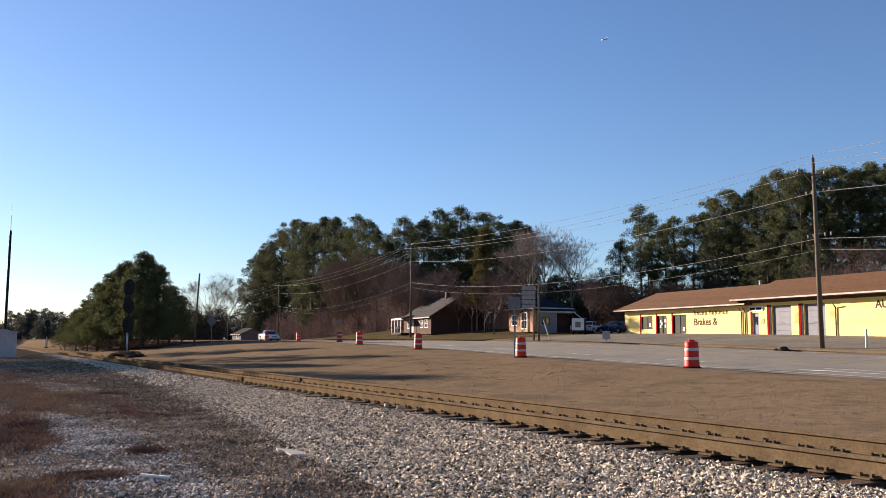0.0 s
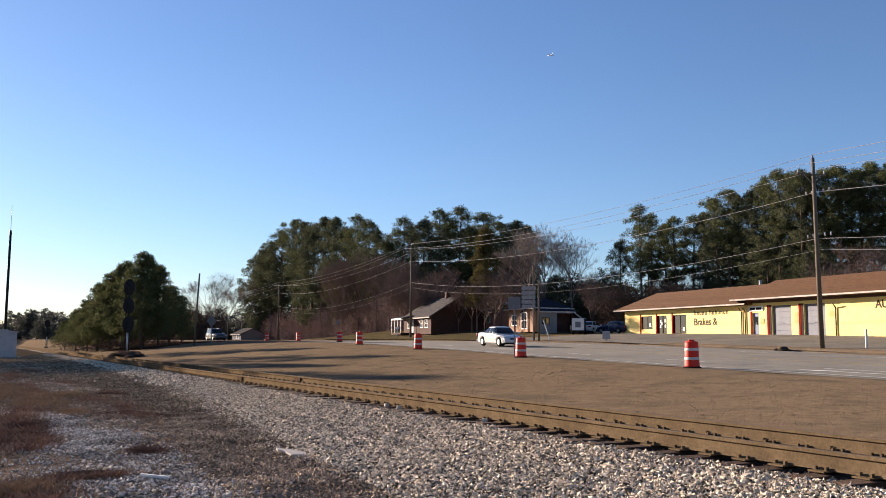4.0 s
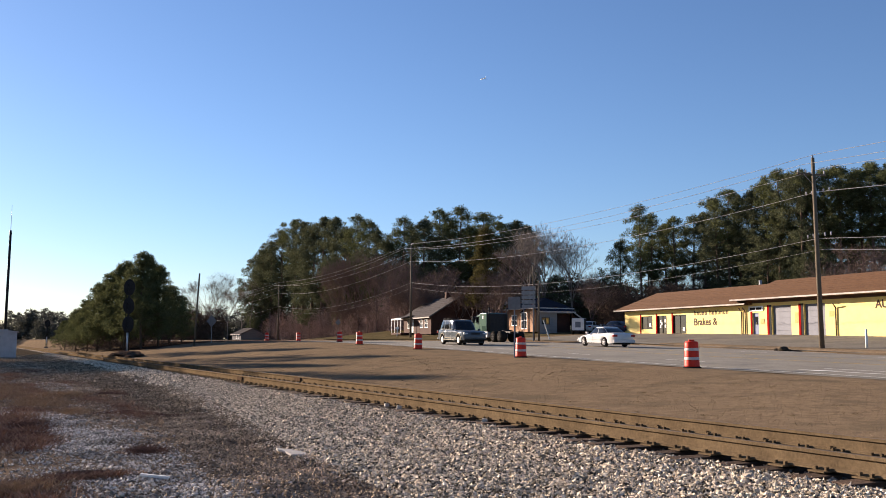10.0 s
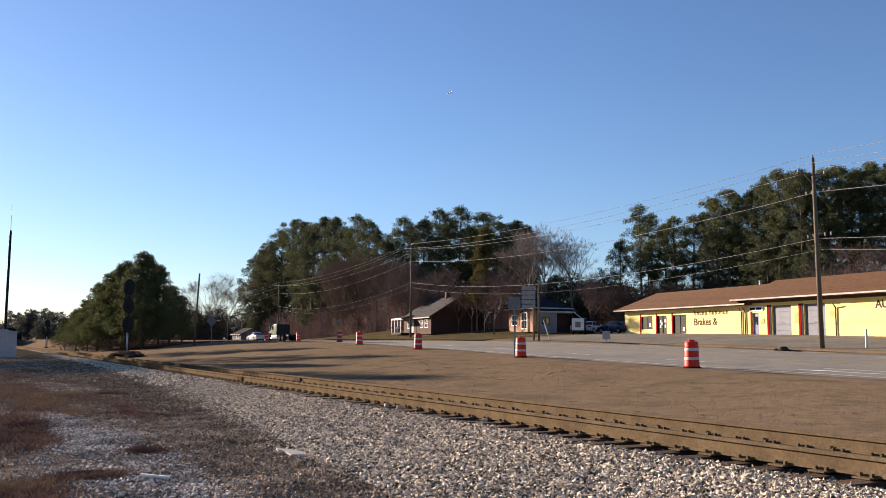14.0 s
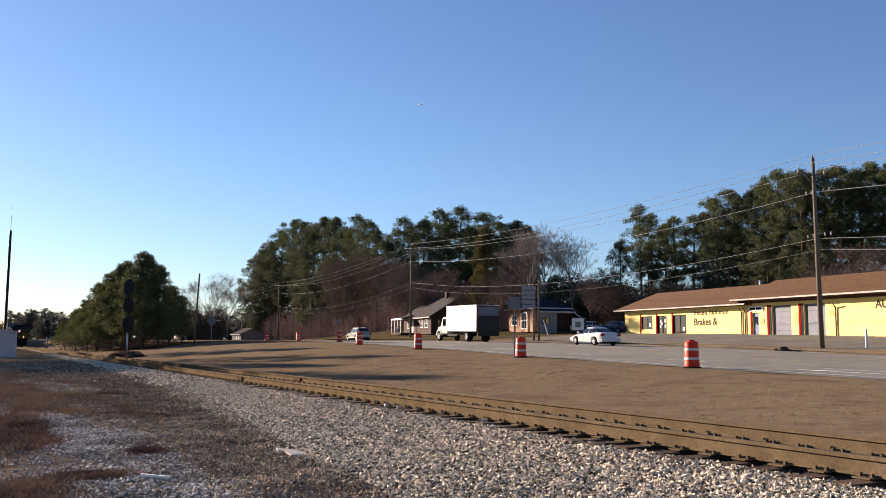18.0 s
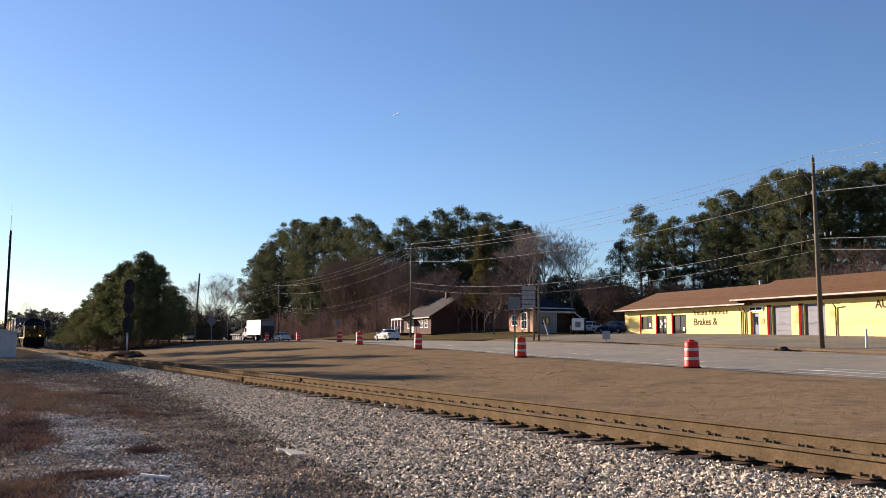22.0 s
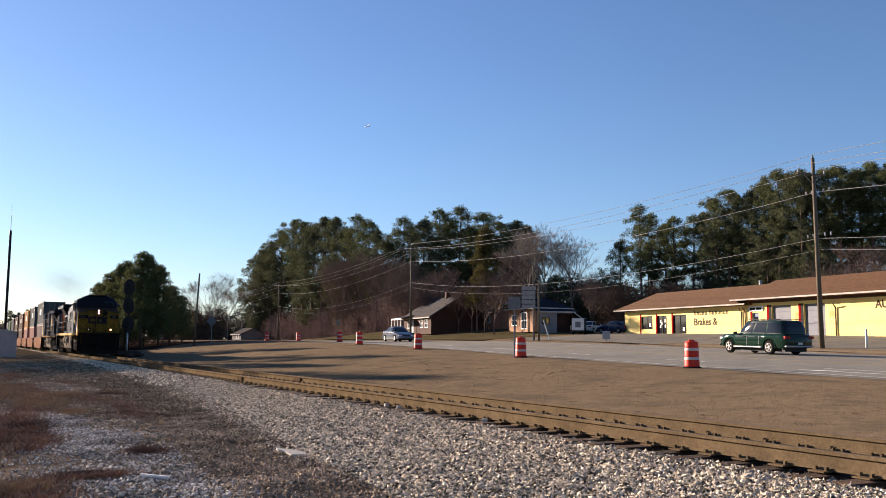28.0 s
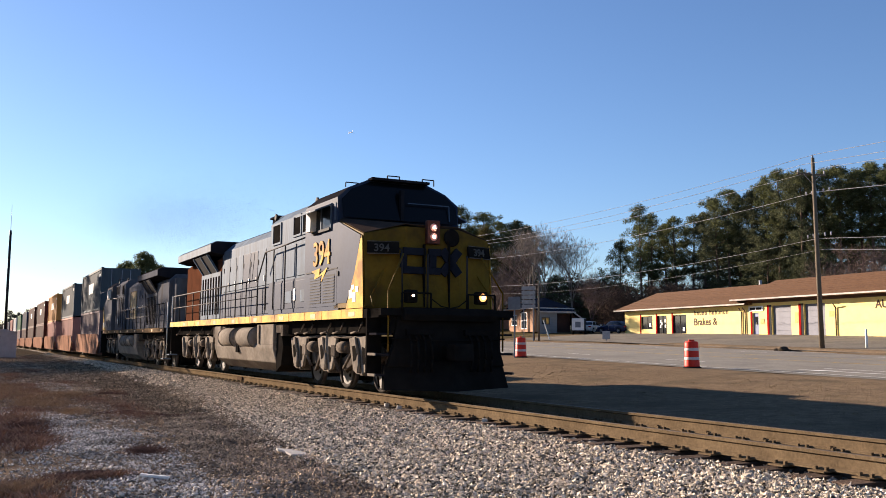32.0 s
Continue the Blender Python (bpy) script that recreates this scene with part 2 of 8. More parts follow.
def bed_z(n, s):
    prof = ((3.2, -0.56), (3.7, -0.45), (4.6, -0.41), (6.2, -0.325), (6.8, -0.27), (7.1, -0.25), (7.3, -0.26), (7.5, -0.27), (9.6, -0.25), (10.1, -0.27), (10.6, -0.36), (11.3, -0.6))
    for (a, za), (b, zb) in zip(prof, prof[1:]):
        if n <= b:
            return za + (zb - za) * max(0, n - a) / (b - a) + GRADE * s
    return -0.7


ballast_bed = part("ballast_bed", sheet("ballast_bed", stretch((-40, 60, 0.4), (60, 400, 3.0), (400, 1001, 50)), [3.2, 3.7, 4.1, 4.6, 5.1, 5.6, 6.2, 6.8, 7.1, 7.3, 7.5, 8.4, 9.6, 10.1, 10.6, 11.3], tpos,
                                        lambda x, y, s, n: bed_z(n, s) + 0.03 * noise.noise((x * 1.3, y * 1.3, 0)) * smooth(60, 40, s), BALLAST), None)
tagged(ballast_bed, "crushed-stone ballast bed under the railway, darkened for shadow between its stones", "ballast", kind="structure")


def scatter(name, count, spots, heights, sizes, material_, seed, flat=1.0):
    """Count crushed stones, each eight uneven faces, in one mesh."""
    rng = np.random.default_rng(seed)
    s, n = spots(rng, count)
    x, y = TU.x * s + TN.x * n, TU.y * s + TN.y * n
    z = heights(x, y, s, n)
    size = sizes(rng, count)
    core = np.array([(1, 0, 0), (-1, 0, 0), (0, 1, 0), (0, -1, 0), (0, 0, 1), (0, 0, -1)], dtype=float) * 0.68
    v = core[None] * (1 + rng.uniform(-0.25, 0.25, (count, 6, 1))) + rng.uniform(-0.2, 0.2, (count, 6, 3))
    v *= size[:, None, None] * np.stack([rng.uniform(0.8, 1.35, count), rng.uniform(0.65, 1.0, count), rng.uniform(0.5, 0.95, count) * flat], 1)[:, None]
    ax = rng.normal(size=(count, 4))
    ax /= np.linalg.norm(ax, axis=1)[:, None]
    w, i, j, k = ax.T
    rot = np.stack([1 - 2 * (j * j + k * k), 2 * (i * j - k * w), 2 * (i * k + j * w), 2 * (i * j + k * w), 1 - 2 * (i * i + k * k), 2 * (j * k - i * w),
                    2 * (i * k - j * w), 2 * (j * k + i * w), 1 - 2 * (i * i + j * j)], 1).reshape(-1, 3, 3)
    v = np.einsum("cij,cvj->cvi", rot, v) + np.stack([x, y, z + size * 0.12], 1)[:, None]
    f = np.array([(0, 2, 4), (2, 1, 4), (1, 3, 4), (3, 0, 4), (2, 0, 5), (1, 2, 5), (3, 1, 5), (0, 3, 5)])
    return solid(name, v.reshape(-1, 3), (np.arange(count)[:, None, None] * 6 + f[None]).reshape(-1, 3), material_)


BED_N = np.array([3.2, 3.7, 4.6, 6.2, 6.8, 7.1, 7.3, 7.5, 9.6, 10.1, 10.6, 11.3])
BED_Z = np.array([-0.5, -0.45, -0.41, -0.32, -0.262, -0.236, -0.245, -0.26, -0.25, -0.27, -0.36, -0.6])


def bed_heights(x, y, s, n):
    return np.interp(n, BED_N, BED_Z) + GRADE * s


def bank_foot(s):
    """Where the pale ballast gives way to the dark gravel of the yard."""
    return np.interp(s, (8, 12, 15.4, 21, 32, 59), (3.45, 3.75, 4.15, 4.8, 5.6, 6.4))


def ragged(rng, n, s, lo):
    """Thin the stones out towards a wavering foot of the slope."""
    foot = bank_foot(s) + 0.12 * np.sin(s * 0.9) + 0.1 * np.sin(s * 2.3 + 1)
    return np.where(n < foot - 0.5 * rng.random(len(n)) ** 4, foot + (7.34 - foot) * rng.random(len(n)), n)


def near_bank(rng, c):
    s = 4.5 + 28.5 * rng.random(c) ** 1.25
    return s, np.minimum(7.34, ragged(rng, rng.uniform(3.3, 7.34, c), s, 3.4))


def far_bank(rng, c):
    s = 30 + 75 * rng.random(c) ** 1.4
    return s, np.minimum(7.35, ragged(rng, rng.uniform(3.6, 7.35, c), s, 3.5))


def cribs(rng, c):
    return -6 + 70 * rng.random(c) ** 1.3, rng.uniform(7.0, 10.6, c)


stones = part("ballast_stones", scatter("ballast_stones", 128000, near_bank, bed_heights, lambda r, c: np.clip(r.lognormal(-3.55, 0.28, c), 0.016, 0.055), STONE, 3), None)
tagged(stones, "loose pale grey and buff crushed ballast stones", "ballast", kind="stuff")
stones_far = part("ballast_stones", scatter("ballast_stones_away", 26000, far_bank, bed_heights, lambda r, c: r.uniform(0.05, 0.1, c), STONE, 4), None)
tagged(stones_far, "pale crushed ballast stones farther along the bank", "ballast", kind="stuff")
crib_stones = part("crib_stones", scatter("crib_stones", 10000, cribs, bed_heights, lambda r, c: r.uniform(0.03, 0.06, c), material("dusty_stone", (0.30, 0.23, 0.16), (0.2, 0.16, 0.12), 12, 0.9, island=0.4, coords="World"), 5), None)
tagged(crib_stones, "rust-dusted brown stones between the ties", "ballast", kind="stuff")


def pale_spots(rng, c):
    s, n = 7.5 + 34 * rng.random(c) ** 1.7, 2.9 - 8.5 * rng.random(c) ** 1.2
    clump = np.sin(s * 0.55 + n * 0.9) + np.sin(n * 1.7 - s * 0.3 + 2) + rng.normal(0, 0.6, c) + 1.3 * (n < 2.4) * (s < 19) - 0.4
    return s, np.where(clump > 0.25, n, np.where(rng.random(c) < 0.12, n, n - 14))


def dark_spots(rng, c):
    s = 7.5 + 42 * rng.random(c) ** 1.7
    n = bank_foot(s) + 0.25 - 7.0 * rng.random(c) ** 1.25
    pale = (n < 2.3 + 0.3 * np.sin(s * 1.3)) & (s < 19) & (rng.random(c) < 0.8)
    return s, np.where(pale, bank_foot(s) - 1.2 * rng.random(c), n)


def yard_heights(x, y, s, n):
    return np.maximum(np.array([ground_z(a, b) for a, b in zip(x, y)]), np.where(n > 3.5, bed_heights(x, y, s, n), -9)) + 0.012


def pale_band(rng, c):
    """The bright wheel-worn strip of gravel across the yard."""
    s = 8.6 + 13 * rng.random(c) ** 1.2
    mid = np.interp(s, (9, 12, 15, 18, 21), (1.75, 1.75, 1.55, 1.5, 1.25)) + 0.12 * np.sin(s * 1.7)
    return s, mid + rng.normal(0, 0.55, c) * np.interp(s, (9, 13, 16, 21), (1.0, 1.0, 0.7, 0.5))


pale_gravel = part("yard_stones", scatter("pale_yard_stones", 62000, pale_spots, yard_heights, lambda r, c: np.clip(r.lognormal(-4.1, 0.35, c), 0.01, 0.04), material("pale_gravel", (0.66, 0.6, 0.53), (0.25, 0.225, 0.195), 1.3, 0.9, island=0.75, coords="World", spec=0.0), 6), None)
pale_strip = part("yard_stones", scatter("pale_strip_stones", 10000, pale_band, yard_heights, lambda r, c: np.clip(r.lognormal(-3.8, 0.33, c), 0.013, 0.045), pale_gravel.data.materials[0], 41), None)
tagged(pale_strip, "bright strip of pale gravel across the yard", "gravel", kind="stuff")
tagged(pale_gravel, "patches of pale gravel on the dirt", "gravel", kind="stuff")
dark_gravel = part("yard_stones", scatter("dark_yard_stones", 85000, dark_spots, yard_heights, lambda r, c: np.clip(r.lognormal(-3.85, 0.38, c), 0.011, 0.05), material("dark_gravel", (0.4, 0.31, 0.22), (0.165, 0.122, 0.085), 1.3, 0.9, island=0.65, coords="World", spec=0.0), 7), None)
far_gravel = part("yard_stones", scatter("far_yard_stones", 24000, lambda r, c: (36 + 70 * r.random(c) ** 1.3, 6.0 - 18 * r.random(c)), yard_heights, lambda r, c: r.uniform(0.03, 0.085, c), dark_gravel.data.materials[0], 17), None)
tagged(far_gravel, "coarse grey-brown gravel farther along the yard", "gravel", kind="stuff")
tagged(dark_gravel, "dark brown-grey gravel trodden into the dirt", "gravel", kind="stuff")
# Litter sheet whose dark brown also holds the shade beneath the pines.
litter = part("leaf_litter", sheet("leaf_litter", stretch((98, 216, 4)), stretch((13.5, 36, 1.5)), tpos, lambda x, y, s, n: ground_z(x, y) + 0.03 - 0.5 * (smooth(3, 0, n - 13.5 - 2.2 * math.sin(s * 0.2)) if n < 18 else 0) - 0.6 * smooth(108, 98, s + 5 * math.sin(n * 0.5)) - 0.8 * smooth(17.5, 19.5, uncurve(x, y)[1]),
                                           material("leaf_litter", (0.085, 0.055, 0.04), (0.055, 0.037, 0.028), 0.6, 0.95, bump=1.0, bump_scale=12, fine=0.6, coords="World", spec=0.0)), None)
tagged(litter, "leaf litter and pine straw, darkened for the shade under the trees", "leaf litter", kind="structure")

# ---- the railway ----
track = thing("railway_track", "single railway track with rusty rails on dark wooden ties", "railway")
head = [(-0.038, -0.004), (-0.034, 0.0), (0.034, 0.0), (0.038, -0.004), (0.038, -0.036), (0.011, -0.048), (0.009, -0.145), (0.076, -0.172), (0.076, -0.186), (-0.076, -0.186), (-0.076, -0.172), (-0.009, -0.145), (-0.011, -0.048), (-0.038, -0.036)]
for n in (NEAR_RAIL, FAR_RAIL):
    bm = bmesh.new()
    rings = []
    for s in (-60, 0, 60, 300, 900):
        rings.append([bm.verts.new((*tpos(s, n + u), v + GRADE * s)) for u, v in head])
    for a, b in zip(rings, rings[1:]):
        for i in range(len(head)):
            f = bm.faces.new((a[i], b[i], b[(i + 1) % len(head)], a[(i + 1) % len(head)]))
            f.material_index = 1 if i == 1 else 0
    bmesh.ops.recalc_face_normals(bm, faces=bm.faces[:])
    part("rail", bm, [RUST, RAIL_TOP], track, "rusty brown steel rail with a worn top")
tie_mesh = mesh_of("tie", box(-1.3, 1.3, -0.115, 0.115, -0.18, 0, 0.012), TIE)
rng = random.Random(5)
for i in range(235):
    s = -8 + i * 0.515 + rng.uniform(-0.04, 0.04)
    x, y = tpos(s, MID + rng.uniform(-0.12, 0.1))
    part("tie", tie_mesh, None, track, m=pose(x, y, -0.2 + GRADE * s - rng.uniform(0, 0.02), rng.uniform(-2, 2), rng.uniform(-0.5, 0.5), math.degrees(TH) + rng.uniform(-3, 3)))
bm = bmesh.new()
for i in range(500):
    s = 112.6 + i * 0.515
    x, y = tpos(s, MID)
    quad_box(bm, -1.3, 1.3, -0.115, 0.115, -0.18, 0, pose(x, y, -0.2 + GRADE * s, 0, 0, math.degrees(TH)))
tagged(part("distant_ties", bm, TIE, track), kind="stuff")
bm = bmesh.new()
for i in range(200):
    s = -8 + i * 0.515
    for n in (NEAR_RAIL, FAR_RAIL):
        m = pose(*tpos(s, n), -0.2 + GRADE * s, 0, 0, math.degrees(TH))
        quad_box(bm, -0.18, 0.18, -0.1, 0.1, 0, 0.016, m)
        for side in (-1, 1):
            for k in (-0.06, 0.07):
                quad_box(bm, side * 0.093 - 0.02, side * 0.093 + 0.02, k - 0.012, k + 0.012, 0.016, 0.05, m)
        if i % 2 == 0 and n == FAR_RAIL:
            for side in (-1, 1):
                quad_box(bm, side * 0.05 - 0.025, side * 0.05 + 0.025, 0.13, 0.18, 0.02, 0.06, m)
tagged(part("tie_hardware", bm, RUST, track, "rusty tie plates with spikes and rail anchors"), kind="stuff")
joint = mesh_of("joint_bar", box(-0.03, 0.03, -0.3, 0.3, -0.15, -0.04, 0.006), material("dark_rust", (0.06, 0.04, 0.027), (0.09, 0.06, 0.04), 9, 0.9, bump=0.4, spec=0.0))
for n, s in ((FAR_RAIL, 27.8), (NEAR_RAIL, 29.1), (FAR_RAIL, 62.0), (NEAR_RAIL, 64.0)):
    for side in (-0.03, 0.03):
        part("joint_bar", joint, None, track, m=pose(*tpos(s, n + side), GRADE * s, 0, 0, math.degrees(TH)))

# ---- road, lot ----
road = part("road", sheet("road", stretch((-120, 180, 2.5), (180, 640, 8)), [20.5, 24, 28, 32, 36, 41.1], rcurve, lambda x, y, s, n: road_z(s, n) + 0.012 - 0.02 * (n < 20.6), ASPHALT), None)
tagged(road, "worn grey asphalt four-lane road", "road", kind="structure")
for n, w, dash in ((21.1, 0.13, 0), (40.5, 0.13, 0), (24.7, 0.14, 1), (36.6, 0.14, 1), (29.0, 0.12, 0), (32.6, 0.12, 0)):
    paint = LINE_PAINT if n < 27 or n > 34 else material("yellow_line", (0.5, 0.33, 0.06), (0.4, 0.27, 0.07), 3, 0.8, coords="World")
    verts, faces = [], []
    runs = [(s, s + 3.0) for s in np.arange(-66.8, 170, 10)] if dash else [(-100, 180)]
    for a, b in runs:
        steps = np.linspace(a, b, max(2, int((b - a) / 2.5)))
        for i, s in enumerate(steps):
            for nn in (n, n + w):
                x, y = rcurve(s, nn)
                verts.append((x, y, road_z(s, nn) + 0.019))
            if i:
                k = len(verts)
                faces.append((k - 4, k - 2, k - 1, k - 3))
    tagged(part("lane_marking", solid("lane_marking", verts, faces, paint), None), "worn painted lane line on the asphalt", "road marking", kind="structure")
lot = part("parking_lot", sheet("parking_lot", stretch((10, 92, 2.0)), stretch((41.3, 58, 1.2)), rpos, lambda x, y, s, n: ground_z(x, y) + 0.03, LOT), None)
tagged(lot, "worn tan-grey asphalt lot before the garage", "parking lot", kind="structure")

strip = part("verge_strip", sheet("verge_strip", stretch((-20, 64.1, 0.6)), [41.0, 41.25, 41.6, 42.2, 42.8, 43.2, 43.6], rpos,
                                  lambda x, y, s, n: ground_z(x, y) + 0.055 - 0.16 * abs((n - 42.3 - 0.35 * noise.noise((s * 0.4, 3, 0))) / 1.2) ** 3 - 0.05 * smooth(60, 64, s) + 0.03 * noise.noise((x * 1.1, y * 1.1, 7)), DRY_GRASS), None)
tagged(strip, "narrow strip of bare dirt and dead grass between road and lot", "verge", kind="structure")
# Lawn colour is lowered to stand for shade falling before the houses.
lawn = part("lawn", sheet("lawn", stretch((92.5, 152, 2.0)), stretch((41.5, 66, 1.5)), rcurve, lambda x, y, s, n: ground_z(x, y) + 0.03,
                          material("shaded_lawn", (0.115, 0.092, 0.05), (0.085, 0.072, 0.04), 1.5, 0.95, bump=0.6, bump_scale=25, fine=0.6, coords="World", stain=(0.15, 0.115, 0.066), stain_scale=0.25, spec=0.0)), None)
tagged(lawn, "olive-brown lawn before the houses, darkened for the shade on it", "lawn", kind="structure")
wood_floor = part("leaf_litter", sheet("wood_edge_ground", stretch((152.5, 262, 3.0)), stretch((42.5, 75, 2.5)), rcurve, lambda x, y, s, n: ground_z(x, y) + 0.03 - 0.3 * smooth(44.5, 42.5, n) - 0.3 * smooth(250, 262, s), litter.data.materials[0]), None)
tagged(wood_floor, "dark brown ground at the edge of the wood beyond the road", "leaf litter", kind="structure")
# turn arrow in the near lane
for a, b, n0, n1 in ((20.4, 24.2, 23.0, 23.3),):
    part_ = [(*rpos(q, n), road_z(q, n) + 0.02) for q, n in ((a, n0), (b, n0), (b, n1), (a, n1))]
    tagged(part("lane_marking", solid("lane_marking", part_, [(0, 1, 2, 3)], LINE_PAINT), None), "white turn-arrow shaft on the asphalt", "road marking", kind="structure")
    head_ = [(*rpos(q, n), road_z(q, n) + 0.02) for q, n in ((b, n0 - 0.35), (b + 1.6, (n0 + n1) / 2), (b, n1 + 0.35))]
    tagged(part("lane_marking", solid("lane_marking", head_, [(0, 1, 2)], LINE_PAINT), None), "white turn-arrow head on the asphalt", "road marking", kind="structure")

# ---- the yellow garage ----
YELLOW = material("yellow_painted_brick", (0.84, 0.66, 0.25), (0.77, 0.59, 0.21), 1.2, 0.75, bump=0.25, bump_scale=18, fine=0.95)
ROOF = material("brown_shingle", (0.132, 0.068, 0.034), (0.098, 0.05, 0.026), 2.5, 0.9, bump=0.6, bump_scale=14, fine=0.75, squash=(1, 1, 3))
FASCIA = material("white_fascia", (0.46, 0.43, 0.39), (0.34, 0.3, 0.27), 2, 0.7, spec=0.0)
SOFFIT = material("brown_soffit", (0.12, 0.07, 0.045), (0.09, 0.055, 0.04), 2, 0.8)
RED_TRIM = material("red_trim", (0.3, 0.012, 0.01), (0.22, 0.01, 0.009), 3, 0.7, spec=0.0)
GREY_DOOR = material("grey_roller_door", (0.15, 0.16, 0.195), (0.125, 0.135, 0.165), 1.5, 0.55, bump=0.1, fine=0.9)
WINDOW = dark_glass("window_glass", (0.018, 0.02, 0.024))
DARK_METAL = material("dark_metal", (0.022, 0.022, 0.024), (0.035, 0.033, 0.031), 8, 0.7, spec=0.03)
GALV = material("galvanised_steel", (0.3, 0.3, 0.31), (0.22, 0.23, 0.24), 8, 0.6, metal=0.2)
WHITE = material("white_paint", (0.74, 0.74, 0.72), (0.62, 0.62, 0.6), 2, 0.6, fine=0.95)
PAPER = material("white_paper", (0.78, 0.78, 0.76), (0.7, 0.7, 0.68), 5, 0.8)
LETTER_BROWN = material("brown_lettering", (0.05, 0.016, 0.012), (0.04, 0.014, 0.011), 6, 0.7)


def words(text, size, depth=0.01):
    """Lettering in the xz plane, facing -y, from the built-in font."""
    cu = bpy.data.curves.new("words", "FONT")
    cu.body, cu.size, cu.extrude, cu.align_x, cu.offset = text, size, depth, "LEFT", 0.012 * size
    ob = bpy.data.objects.new("words", cu)
    bm = bmesh.new()
    bm.from_mesh(ob.to_mesh())
    ob.to_mesh_clear()
    bpy.data.objects.remove(ob)
    bpy.data.curves.remove(cu)
    bmesh.ops.transform(bm, matrix=pose(0, 0, 0, 90), verts=bm.verts[:])
    return bm


GX, GY = rpos(88.3, 55.2)
garage = thing("auto_garage", "long low yellow-painted brick garage with a brown shingle hip roof", "garage", pose(GX, GY, 1.72, 0, 0, math.degrees(RB) - 90))
BASE = -0.35
LOW, TALL = 2.84, 3.22


def wall_run(x0, x1, holes, top, y=0.0, thick=0.25):
    """Wall pieces between openings (xa, xb, za, zb)."""
    x = x0
    for xa, xb, za, zb in sorted(holes):
        if xa > x:
            part("wall", box(x, xa, y, y + thick, BASE, top), YELLOW, garage)
        if za > 0.02:
            part("wall", box(xa, xb, y, y + thick, BASE, za), YELLOW, garage)
        if zb < top - 0.02:
            part("wall", box(xa, xb, y, y + thick, zb, top), YELLOW, garage)
        x = xb
    if x1 > x:
        part("wall", box(x, x1, y, y + thick, BASE, top), YELLOW, garage)


GOPEN = dict(win1=(3.35, 5.5, 0.85, 2.25), door1=(6.35, 8.1, 0.02, 2.25), win2=(9.2, 11.5, 0.35, 2.25), door2=(21.45, 22.3, 0.02, 2.15), bay1=(24.0, 26.4, 0.02, 2.72), bay2=(27.9, 30.3, 0.02, 2.72))
wall_run(0, 20.1, [GOPEN["win1"], GOPEN["door1"], GOPEN["win2"]], LOW)
wall_run(20.12, 46, [GOPEN["door2"], GOPEN["bay1"], GOPEN["bay2"]], TALL)
part("wall", box(0, 0.25, 0.26, 5.0, BASE, LOW), YELLOW, garage)
part("wall", box(45.7, 45.98, 0.26, 5.0, BASE, TALL), YELLOW, garage)
part("wall", box(0, 46, 5.05, 5.3, BASE, LOW), YELLOW, garage)
for nm in ("win1", "win2"):
    xa, xb, za, zb = GOPEN[nm]
    w = part("window", box(xa + 0.05, xb - 0.05, 0.12, 0.14, za + 0.05, zb - 0.05), WINDOW, garage, "dark shop window")
    for a, b, c, d in ((xa, xa + 0.06, za, zb), (xb - 0.06, xb, za, zb), (xa, xb, za, za + 0.06), (xa, xb, zb - 0.06, zb), ((xa + xb) / 2 - 0.03, (xa + xb) / 2 + 0.03, za, zb)):
        part("window_frame", box(a, b, 0.08, 0.18, c, d), DARK_METAL, w)
    part("notice", box(xb - 0.75, xb - 0.45, 0.1, 0.115, za + 0.25, za + 0.65), PAPER, w, "white notice")
xa, xb, za, zb = GOPEN["door1"]
d = part("entrance_door", box(xa + 0.05, xb - 0.05, 0.13, 0.15, za, zb - 0.05), WINDOW, garage, "dark glass double entrance door")
for a, b in ((xa, xa + 0.08), (xb - 0.08, xb), ((xa + xb) / 2 - 0.06, (xa + xb) / 2 + 0.06)):
    part("door_frame", box(a, b, 0.09, 0.2, za, zb), DARK_METAL, d)
for k, (u, v) in enumerate(((0.4, 1.5), (0.35, 0.95), (1.2, 1.55), (1.25, 1.0), (0.62, 1.25))):
    part("notice", box(xa + u, xa + u + 0.22, 0.11, 0.125, v, v + 0.3), PAPER, d)
for x in (3.1, 6.15, 9.0):
    part("trim", box(x, x + 0.22, -0.03, 0.1, 0.0, 2.5), RED_TRIM, garage, "dark red painted jamb")
for x in (23.42, 27.32):
    part("trim", box(x, x + 0.24, -0.04, 0.1, 0.0, 2.78), RED_TRIM, garage, "red painted pillar side")
    # Black strip stands in for the shadow in the bay recess.
    part("trim", box(x + 0.243, x + 0.53, -0.02, 0.1, 0.0, 2.78), DARK_METAL, garage, "black strip painted in for the bay recess shadow")
part("trim", box(21.2, 21.42, -0.03, 0.1, 0.0, 2.4), RED_TRIM, garage, "red painted jamb")
for nm in ("bay1", "bay2"):
    xa, xb, za, zb = GOPEN[nm]
    d = part("roller_door", box(xa, xb, 0.2, 0.22, BASE, zb), GREY_DOOR, garage, "closed grey sectional garage door")
    for i in range(5):
        part("panel", box(xa + 0.03, xb - 0.03, 0.17, 0.2, 0.0 + i * 0.54, 0.52 + i * 0.54, 0.008), GREY_DOOR, d)
    part("handle", box((xa + xb) / 2 - 0.2, (xa + xb) / 2 + 0.2, 0.15, 0.17, 1.16, 1.2), DARK_METAL, d)
xa, xb, za, zb = GOPEN["door2"]
d = part("side_door", box(xa, xb, 0.12, 0.17, BASE, zb), material("blue_door", (0.13, 0.16, 0.27), (0.1, 0.13, 0.22), 3, 0.5), garage, "blue-grey office door")
part("window", box(xa + 0.25, xb - 0.25, 0.1, 0.12, 1.1, 1.8), WINDOW, d)
